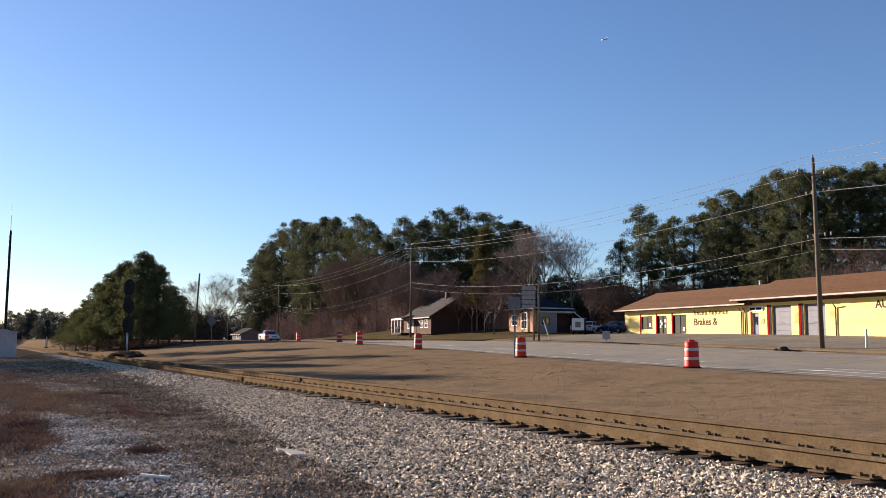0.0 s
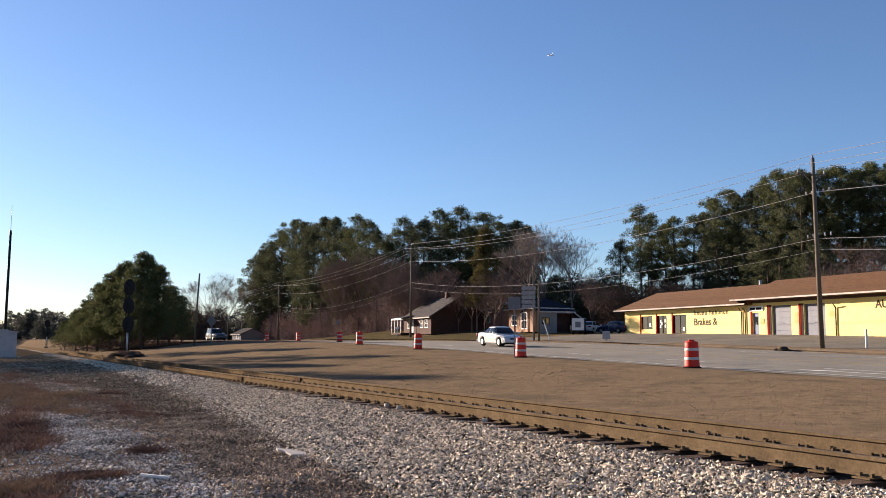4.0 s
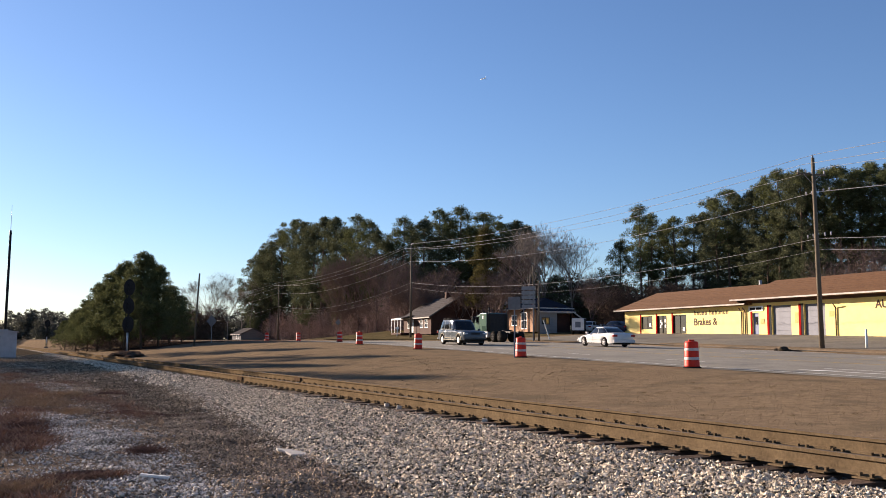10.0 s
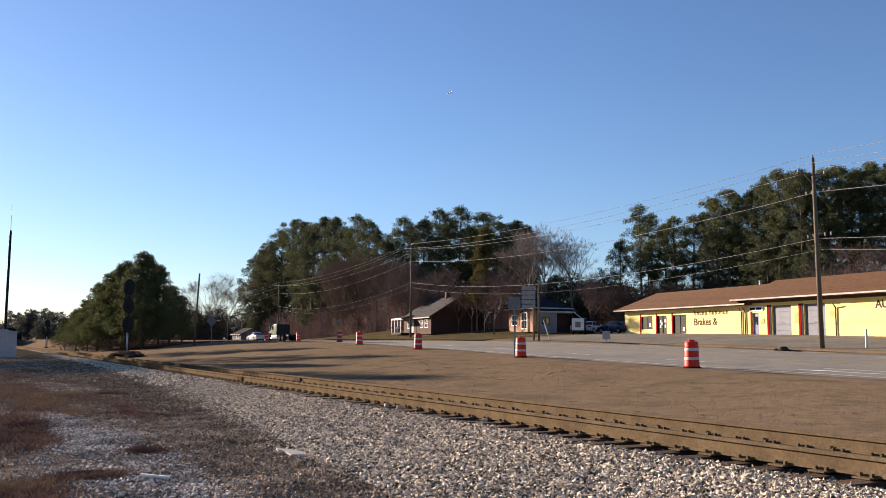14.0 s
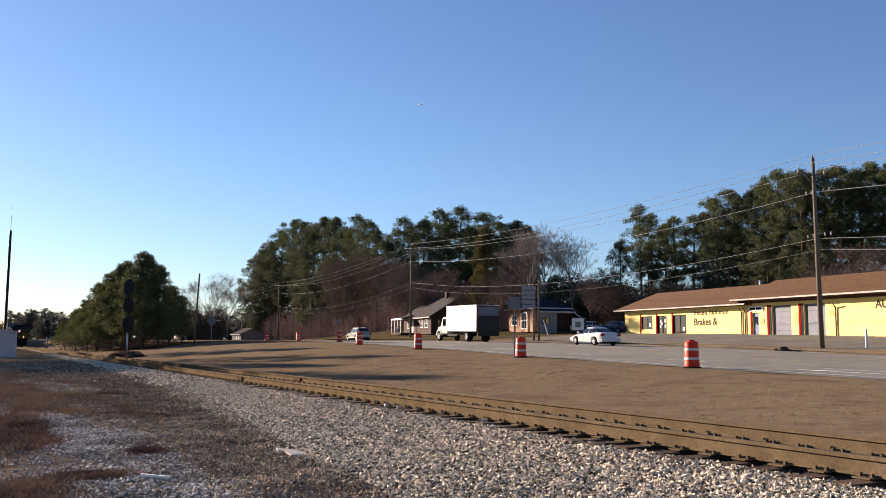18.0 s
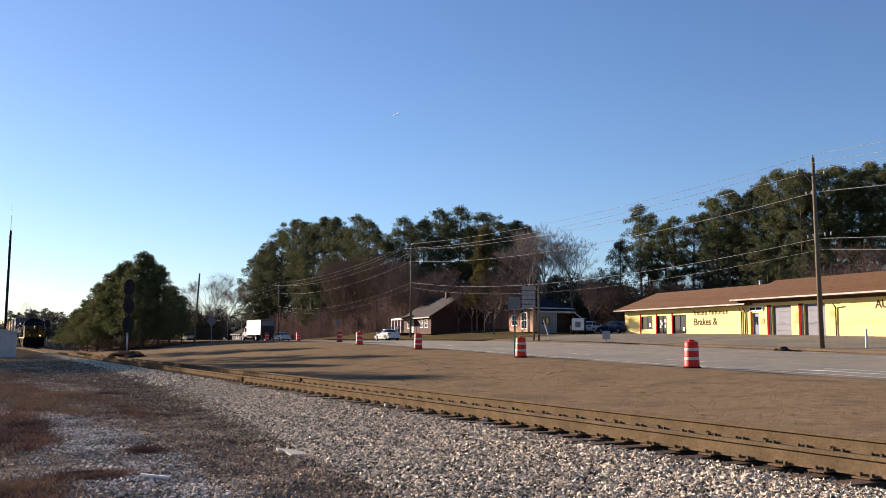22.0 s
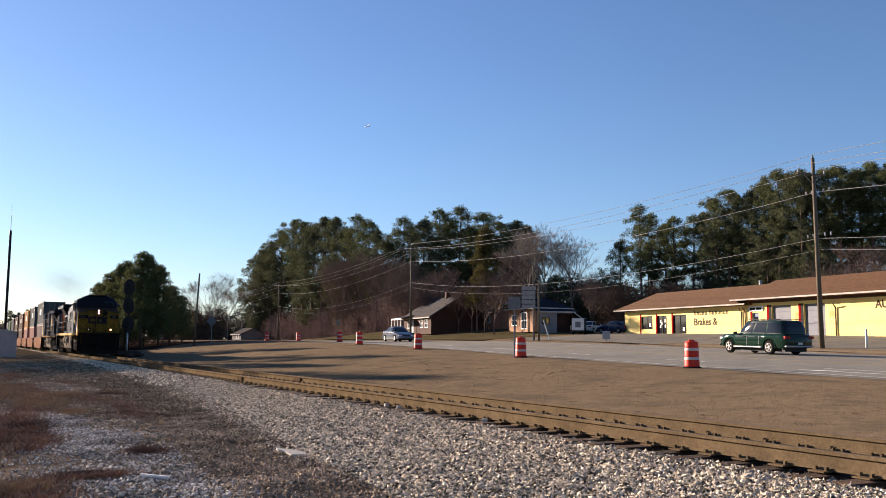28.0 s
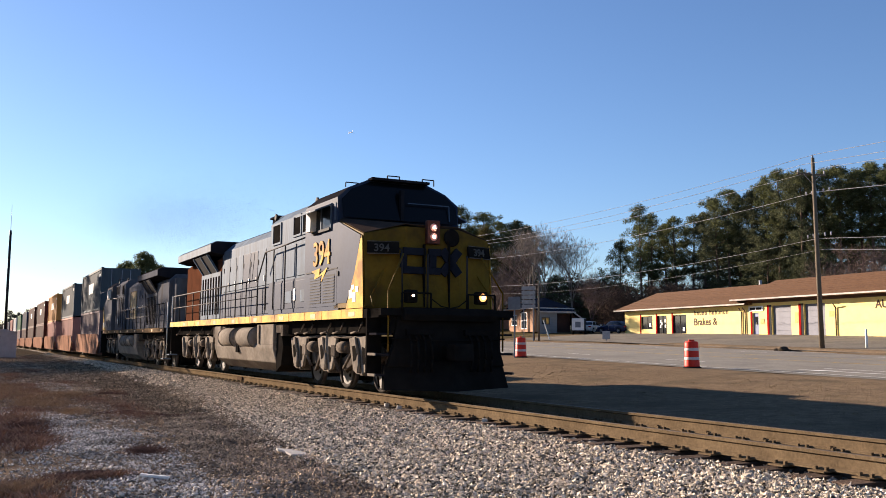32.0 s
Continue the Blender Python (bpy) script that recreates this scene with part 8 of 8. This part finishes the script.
def semi_tractor():
    t = thing("semi_tractor", "sage green sleeper-cab road tractor without a trailer", "truck")
    P = PAINT["sage"]
    part("chassis_rail", box(-4.9, 2.6, -0.5, -0.35, 0.75, 1.0), TRIM_BLACK, t)
    part("chassis_rail", box(-4.9, 2.6, 0.35, 0.5, 0.75, 1.0), TRIM_BLACK, t)
    part("hood", shell_body([(3.05, 0.6), (3.1, 1.0), (2.95, 1.5), (2.3, 1.78), (1.35, 1.98), (1.35, 0.9), (2.7, 0.9)], 0.95, 0.2, 0.9), PAINT["forest"], t, "dark green sloping hood")
    for s in (-1, 1):
        part("fender", prism([(3.05, 0.55), (3.0, 1.0), (2.75, 1.25), (2.2, 1.28), (1.75, 1.15), (1.5, 0.75), (1.68, 0.75), (1.85, 1.0), (2.2, 1.12), (2.55, 1.05), (2.75, 0.85), (2.85, 0.5)], 0.32, "y", s * 1.0 - 0.16, 0.02), PAINT["forest"], t)
        part("fuel_tank", lathe([(0.02, -1.7), (0.3, -1.68), (0.32, -1.6), (0.32, 0.3), (0.3, 0.38), (0.02, 0.4)], 20, "x"), CHROME, t, "polished fuel tank", pose(0.4, s * 0.92, 0.72))
        part("side_skirt", prism([(-1.55, 0.42), (1.4, 0.42), (1.4, 0.62), (-0.5, 0.68), (-0.7, 0.98), (-1.6, 0.98)], 0.06, "y", s * 1.14 - 0.03, 0.01), GALV, t, "pale metal side skirt")
        part("door_seam", box(0.12, 0.15, s * 1.152 - 0.004, s * 1.152 + 0.004, 1.0, 2.55), PAINT["forest"], t)
        part("locker_door", box(-1.2, -0.4, s * 1.155 - 0.006, s * 1.155 + 0.006, 1.05, 1.5, 0.004), PAINT["forest"], t)
        part("vent", box(-0.7, -0.5, s * 1.155 - 0.006, s * 1.155 + 0.006, 2.2, 2.5), CHROME, t)
        part("step", box(0.6, 1.35, s * 1.12 - 0.08, s * 1.12 + 0.08, 0.38, 0.44), CHROME, t)
        w = part("side_window", box(0.45, 1.1, s * 1.09 - 0.01, s * 1.09 + 0.01, 1.85, 2.4), CAR_GLASS, t)
        part("mirror", box(1.15, 1.25, s * 1.35 - 0.1, s * 1.35 + 0.1, 1.85, 2.45, 0.02), TRIM_BLACK, t)
        part("mirror_arm", tube((1.2, s * 1.05, 2.4), (1.2, s * 1.3, 2.4), 0.02, seg=6), CHROME, t)
        part("exhaust_stack", tube((-1.5, s * 0.95, 0.9), (-1.5, s * 0.95, 3.3), 0.06, seg=12), DARK_METAL, t, "dark exhaust stack")
        part("headlamp", box(2.8, 3.02, s * 0.78 - 0.14, s * 0.78 + 0.14, 0.95, 1.2, 0.03), LAMP_CLEAR, t)
    part("cab", prism([(1.38, 0.95), (1.38, 1.95), (0.95, 2.5), (0.3, 2.58), (0.1, 2.58), (0.1, 0.95)], 2.14, "y", -1.07, 0.04), P, t)
    part("windscreen", box(-0.02, 0.02, -0.95, 0.95, -0.42, 0.42, m=pose(1.2, 0, 2.25, 0, -28)), CAR_GLASS, t, "dark split windscreen")
    part("sleeper_box", box(-1.35, 0.08, -1.15, 1.15, 0.95, 2.74, 0.08), P, t, "tall sage green sleeper box")
    part("roof_fairing", prism([(0.95, 2.51), (0.1, 2.77), (-0.3, 2.81), (-0.3, 2.65), (0.1, 2.56)], 2.0, "y", -1.0, 0.04), P, t)
    for y in (-0.7, -0.35, 0, 0.35, 0.7):
        part("marker_lamp", box(0.28, 0.36, y - 0.05, y + 0.05, 2.72, 2.78), LAMP_CLEAR, t)
    part("rear_wall", box(-1.38, -1.352, -1.1, 1.1, 1.0, 2.7), TRIM_BLACK, t)
    part("fifth_wheel", lathe([(0.5, 1.02), (0.5, 1.12), (0.15, 1.14)], 18), DARK_METAL, t, "greasy fifth-wheel plate", pose(-3.45, 0, 0))
    part("bumper", box(3.0, 3.2, -1.15, 1.15, 0.35, 0.75, 0.05), PAINT["forest"], t)
    part("grille", box(3.06, 3.14, -0.5, 0.5, 0.8, 1.4), CHROME, t)
    wh = [road_wheel(2.25, s * 0.98, 0.51, 0.28, t, 8) for s in (-1, 1)]
    for x in (-2.8, -4.15):
        for s in (-1, 1):
            wh.append(road_wheel(x, s * 0.92, 0.51, 0.56, t, 8, DARK_METAL))
    return t, wh


BOX_WHITE = material("white_box_panel", (0.8, 0.79, 0.77), (0.74, 0.73, 0.71), 1.5, 0.4, spec=0.2)


def box_truck():
    t = thing("box_truck", "white delivery truck with a tall white cargo box and dark rear", "truck")
    P = PAINT["white"]
    part("chassis_rail", box(-5.6, 3.2, -0.45, 0.45, 0.65, 0.9), TRIM_BLACK, t)
    part("hood", shell_body([(3.75, 0.6), (3.78, 1.05), (3.6, 1.4), (2.6, 1.62), (2.6, 0.75)], 0.95, 0.2, 0.9), P, t)
    part("cab", prism([(2.7, 0.75), (2.68, 1.6), (2.2, 2.35), (1.9, 2.42), (1.1, 2.42), (1.1, 0.75)], 2.1, "y", -1.05, 0.05), P, t, "white short-nose cab")
    part("windscreen", box(-0.02, 0.02, -0.9, 0.9, -0.4, 0.4, m=pose(2.47, 0, 1.98, 0, -33)), CAR_GLASS, t)
    for s in (-1, 1):
        part("side_window", box(1.35, 2.15, s * 1.055 - 0.01, s * 1.055 + 0.01, 1.55, 2.2), CAR_GLASS, t)
        part("fender", prism([(3.65, 0.55), (3.6, 0.95), (3.3, 1.15), (2.8, 1.15), (2.45, 0.9), (2.4, 0.6), (2.55, 0.6), (2.65, 0.85), (2.9, 1.02), (3.2, 1.02), (3.42, 0.85), (3.45, 0.55)], 0.3, "y", s * 0.95 - 0.15, 0.02), P, t)
        part("mirror", box(2.3, 2.4, s * 1.3 - 0.1, s * 1.3 + 0.1, 1.6, 2.1, 0.02), TRIM_BLACK, t)
        part("side_guard", box(-1.2, 1.0, s * 1.0 - 0.04, s * 1.0 + 0.04, 0.5, 0.72), DARK_METAL, t)
        part("headlamp", box(3.6, 3.76, s * 0.72 - 0.15, s * 0.72 + 0.15, 0.9, 1.15, 0.03), LAMP_CLEAR, t)
        part("tail_lamp", box(-5.9, -5.84, s * 1.05 - 0.1, s * 1.05 + 0.1, 1.02, 1.16), TAIL_RED, t)
    bx = part("cargo_box", box(-5.8, 0.95, -1.2, 1.2, 1.0, 3.45, 0.03), BOX_WHITE, t, "plain white cargo box")
    for a, b, c, d in ((-5.82, 0.97, 3.38, 3.47), (-5.82, 0.97, 0.98, 1.06)):
        for s in (-1, 1):
            part("edge_rail", box(a, b, s * 1.205 - 0.02, s * 1.205 + 0.02, c, d), GALV, bx)
    part("rear_frame", box(-5.85, -5.805, -1.19, 1.19, 1.02, 3.42), SOFFIT, bx, "brown-painted rear frame")
    for i in range(6):
        part("door_slat", box(-5.875, -5.85, -1.04, 1.04, 1.06 + i * 0.37, 1.41 + i * 0.37, 0.008), GREY_DOOR, bx, "grey roll-up door slat")
    part("tail_lift_plate", box(-5.96, -5.89, -1.08, 1.08, 0.95, 2.45, 0.02), TRIM_BLACK, bx, "black folded tail lift")
    part("tail_lift", box(-6.0, -5.85, -1.1, 1.1, 0.55, 0.95), DARK_METAL, t)
    part("bumper", box(3.72, 3.9, -1.1, 1.1, 0.4, 0.68, 0.04), DARK_METAL, t)
    wh = [road_wheel(3.0, s * 0.95, 0.48, 0.26, t, 8, GALV) for s in (-1, 1)] + [road_wheel(-3.6, s * 0.9, 0.48, 0.5, t, 8, GALV) for s in (-1, 1)]
    return t, wh


sedan_a = car("sedan", "white executive saloon driving on the road", "car", "white", 4.8, 0.9, 0.93, 1.44, 2.83, 0.33, 0.85, (0.68, 0.9), (0.98, 0.3, -0.85, -1.75), 0.98)
suv_b = car("suv", "slate grey large sport utility vehicle with pale lower trim", "car", "slate", 5.4, 1.02, 1.14, 1.95, 3.2, 0.39, 0.97, (1.02, 1.16), (0.95, 0.3, -2.35, -2.68), 1.16, True, rim=GALV, two_tone=PAINT["gold"])
truck_c = semi_tractor()
sedan_d = car("sedan", "white family saloon with dark tail", "car", "white", 5.0, 0.92, 0.92, 1.42, 2.8, 0.33, 1.0, (0.66, 0.88), (0.95, 0.25, -0.95, -1.85), 0.98)
truck_e = box_truck()
sedan_f = car("sedan", "white saloon with alloy wheels", "car", "white", 4.7, 0.91, 0.92, 1.4, 2.76, 0.33, 0.95, (0.66, 0.88), (0.92, 0.22, -0.95, -1.8), 1.0)
sedan_g = car("sedan", "white compact saloon with bright alloy wheels", "car", "white", 4.5, 0.88, 0.93, 1.44, 2.7, 0.32, 0.88, (0.68, 0.92), (1.15, 0.3, -0.85, -1.6), 1.02)
wagon_h = car("minivan", "pale gold people carrier", "car", "gold", 4.7, 0.9, 1.0, 1.68, 2.8, 0.34, 0.92, (0.82, 1.0), (1.25, 0.55, -1.85, -2.15), 1.04, True)
suv_j = car("suv", "dark green sport utility vehicle with bright wheels", "car", "green", 5.5, 0.98, 1.1, 1.86, 3.3, 0.39, 0.92, (0.98, 1.12), (1.15, 0.5, -2.5, -2.75), 1.12, True, rim=CHROME)
sedan_k = car("sedan", "silver-grey compact saloon on the road", "car", "silver", 4.5, 0.88, 0.95, 1.46, 2.7, 0.32, 0.9, (0.7, 0.94), (1.2, 0.35, -0.8, -1.55), 1.04, spokes=7)

for px, dd, paint, turn in ((1088, 104, "blue", 125), (1046, 108, "white", 60)):
    x, y = by_bearing(px, dd)
    t, _ = car("parked_sedan", f"{paint} saloon parked at the corner of the garage", "car", paint)
    t.matrix_basis = pose(x, y, ground_z(x, y) + 0.032, 0, 0, turn)

# a white-framed board trailer beside the brick wing
x, y = by_bearing(1023, 104)
tr = thing("cargo_trailer", "small white-framed box trailer parked by the brick wing", "trailer", pose(x, y, ground_z(x, y), 0, 0, -14))
part("floor", box(-0.7, 0.7, 0.0, 2.6, 0.42, 0.52), TRIM_BLACK, tr)
for a, b, c, d in ((-0.7, -0.55, 0.5, 1.85), (0.55, 0.7, 0.5, 1.85), (-0.55, 0.55, 1.68, 1.85), (-0.55, 0.55, 0.5, 0.68)):
    part("frame", box(a, b, 0.0, 0.12, c, d, 0.01), WHITE, tr, "white door frame")
part("door_panel", box(-0.55, 0.55, 0.05, 0.09, 0.68, 1.68), WHITE, tr)
part("notice", box(-0.32, 0.3, 0.035, 0.05, 0.85, 1.5), PAINT["silver"], tr, "grey notice panel")
for a in (-0.7, 0.64):
    part("side_wall", box(a, a + 0.06, 0.12, 2.6, 0.52, 1.85), DARK_METAL, tr)
part("roof", box(-0.7, 0.7, 0.12, 2.6, 1.85, 1.9), WHITE, tr)
for a in (-0.72, 0.72):
    part("wheel", lathe([(0.05, -0.09), (0.3, -0.1), (0.34, -0.05), (0.34, 0.05), (0.3, 0.1), (0.05, 0.09)], 18, "x"), TYRE, tr, m=pose(a, 1.4, 0.34))

# ---- the far jet ----
jet = thing("airliner", "tiny bright airliner crossing the high sky", "aircraft")
JET = material("polished_jet", (0.85, 0.85, 0.85), (0.8, 0.8, 0.8), 0.2, 0.5, spec=0.05)
part("fuselage", lathe([(0.1, -19), (1.2, -16), (1.9, -10), (1.9, 12), (1.5, 16), (0.2, 19)], 14, "x"), JET, jet)
for s in (-1, 1):
    part("wing", prism([(3, 0), (-2, 0), (-8, s * 17), (-6, s * 17)], 0.5, "z", -0.6), JET, jet)
    part("tailplane", prism([(-14, 0), (-17, 0), (-19, s * 6), (-17.5, s * 6)], 0.3, "z", 0.4), JET, jet)
part("tail_fin", prism([(-13, 1.2), (-18, 1.2), (-20, 7), (-17.5, 7)], 0.4, "y", -0.2), JET, jet)


# ---- what moves ----
SPEED = 14.52
NOSE_AT_END = 16.96


def track_pose(s, z=0.0, flip=0):
    x, y = tpos(s, MID)
    return pose(x, y, z + GRADE * s, 0, math.degrees(-GRADE) * (-1 if flip else 1), TRACK_HEAD + flip)


def lane_pose(s, n, way):
    x, y = rcurve(s, n)
    turn = math.degrees(min(BEND_TURN, max(0.0, s - BEND) / BEND_R))
    climb = math.degrees(math.atan2(road_z(s + 1, n) - road_z(s - 1, n), 2))
    return pose(x, y, road_z(s, n) + 0.014, 0, climb if way < 0 else -climb, math.degrees(RB) + turn + (90 if way > 0 else -90))


def glide(points, t):
    """Smooth place along the road at t through (t, s) points, going on at the end speeds."""
    if t <= points[0][0]:
        (a, sa), (b, sb) = points[0], points[1]
        return sa + (sb - sa) / (b - a) * (t - a)
    if t >= points[-1][0]:
        (a, sa), (b, sb) = points[-2], points[-1]
        return sb + (sb - sa) / (b - a) * (t - b)
    for i in range(len(points) - 1):
        if t <= points[i + 1][0]:
            break
    p = lambda j: points[max(0, min(len(points) - 1, j))]
    (t1, s1), (t2, s2) = p(i), p(i + 1)
    m1 = (s2 - p(i - 1)[1]) / (t2 - p(i - 1)[0])
    m2 = (p(i + 2)[1] - s1) / (p(i + 2)[0] - t1)
    d, u = t2 - t1, (t - t1) / (t2 - t1)
    return (2 * u ** 3 - 3 * u ** 2 + 1) * s1 + (u ** 3 - 2 * u ** 2 + u) * d * m1 + (-2 * u ** 3 + 3 * u ** 2) * s2 + (u ** 3 - u ** 2) * d * m2


TRIPS = [
    (sedan_a, -1, 27.4, [(0.00, 127.7), (0.79, 116.5), (1.57, 105.1), (2.36, 91.7), (3.14, 77.2), (3.93, 61.8), (4.71, 46.5), (5.50, 31.1)]),
    (suv_b, -1, 26.6, [(5.50, 133.6), (6.50, 121.7), (7.50, 109.0), (8.50, 92.9), (9.50, 75.0), (10.50, 56.8), (11.50, 39.9), (12.50, 24.6)]),
    (truck_c, 1, 36.2, [(7.50, 37.4), (8.50, 51.9), (9.50, 70.4), (10.50, 90.1), (11.50, 108.1), (12.50, 124.8), (13.50, 140.7), (14.50, 154.7)]),
    (sedan_d, 1, 34.2, [(9.00, 31.8), (9.71, 49.5), (10.43, 69.3), (11.14, 89.5), (11.86, 107.8), (12.57, 124.0), (13.29, 139.6), (14.00, 153.8)]),
    (truck_e, 1, 34.4, [(16.50, 50.8), (17.50, 72.5), (18.50, 93.5), (19.50, 112.6), (20.50, 130.6), (21.50, 146.8), (22.50, 162.4), (23.50, 175.9), (24.50, 188.1), (25.50, 198.9)]),
    (sedan_f, 1, 36.2, [(17.00, 39.1), (17.71, 55.8), (18.43, 70.8), (19.14, 86.3), (19.86, 102.4), (20.57, 118.2), (21.29, 134.0), (22.00, 147.4)]),
    (sedan_g, 1, 36.2, [(19.10, 39.2), (19.87, 56.9), (20.64, 75.6), (21.41, 94.1), (22.19, 111.1), (22.96, 127.3), (23.73, 143.1), (24.50, 157.4)]),
    (wagon_h, 1, 34.2, [(16.50, 70.8), (17.07, 86.8), (17.64, 102.6), (18.21, 116.9), (18.79, 131.0), (19.36, 144.5), (19.93, 156.6), (20.50, 166.4)]),
    (suv_j, 1, 34.8, [(27.50, 35.0), (28.00, 41.4), (28.50, 48.7), (29.00, 56.8), (29.50, 65.4), (30.00, 74.4), (30.50, 83.5), (31.00, 92.5)]),
    (sedan_k, -1, 28.2, [(25.50, 140.0), (26.21, 123.5), (26.93, 109.0), (27.64, 93.0), (28.36, 76.0), (29.07, 58.8), (29.79, 42.2), (30.50, 26.9)]),
]


def roll(wheel, x, y, r, distance, t0, t1, step, most=80.0):
    """Turn a wheel by the way it has gone, at most so many degrees from key to key."""
    rows, angle, last, t = [(0.0, pose(x, y, r))], 0.0, distance(t0), t0
    while t <= t1 + 1e-6:
        now = distance(t)
        angle += max(-most, min(most, math.degrees((now - last) / r)))
        last = now
        rows.append((t, Matrix.Translation((x, y, r)) @ Matrix.Rotation(radians(angle), 4, "Y")))
        t += step
    if t - step < 31.99:
        rows.append((32.0, rows[-1][1]))
    if t0 < 0.01:
        rows.pop(0)
    walk(wheel, rows)


def motions():
    glides = lambda s, z=0.0, flip=0: [(t, track_pose(NOSE_AT_END + s + SPEED * (32 - t), z, flip)) for t in (0.0, 8.0, 16.0, 24.0, 32.0)]
    walk(LEAD, glides(0))
    walk(smoke, glides(0))
    walk(SECOND, glides(42.4, 0, 180))
    for w, x in WAGONS:
        walk(w, glides(-x))
    for c, x, z in CARGO:
        walk(c, glides(-x, z))
    for wheels, sign in ((LEAD_WHEELS, 1), (SECOND_WHEELS, -1)):
        for w in wheels:
            roll(w, w.location.x, 0, 0.53, lambda t: sign * SPEED * t, 27.0, 32.0, 1 / 30)
    for (t, wheels), way, lane, seen in TRIPS:
        steps = sorted({0.0, 32.0, *[k / 2 for k in range(65) if seen[0][0] - 3 <= k / 2 <= seen[-1][0] + 3]})
        walk(t, [(k, lane_pose(glide(seen, k), lane, way)) for k in steps])
        for w in wheels:
            x, y, r = w.location
            roll(w, x, y, r, lambda k: abs(glide(seen, k) - seen[0][1]), max(0.0, seen[0][0] - 0.5), min(32.0, seen[-1][0] + 0.5), 1 / 30)
    rows = []
    for t, px, py in ((0.0, 1069, 70), (3.0, 996, 91), (6.0, 931, 112), (9.0, 872, 133), (13.0, 809, 159), (19.0, 732, 190), (23.0, 691, 207), (32.0, 620, 235)):
        way = AIM.to_3x3() @ Vector(((px - 784) / 1594, (441 - py) / 1594, -1)).normalized()
        p = EYE + way * 4300
        rows.append((t, pose(p.x, p.y, p.z, 0, 0, 128)))
    walk(jet, rows)


motions()
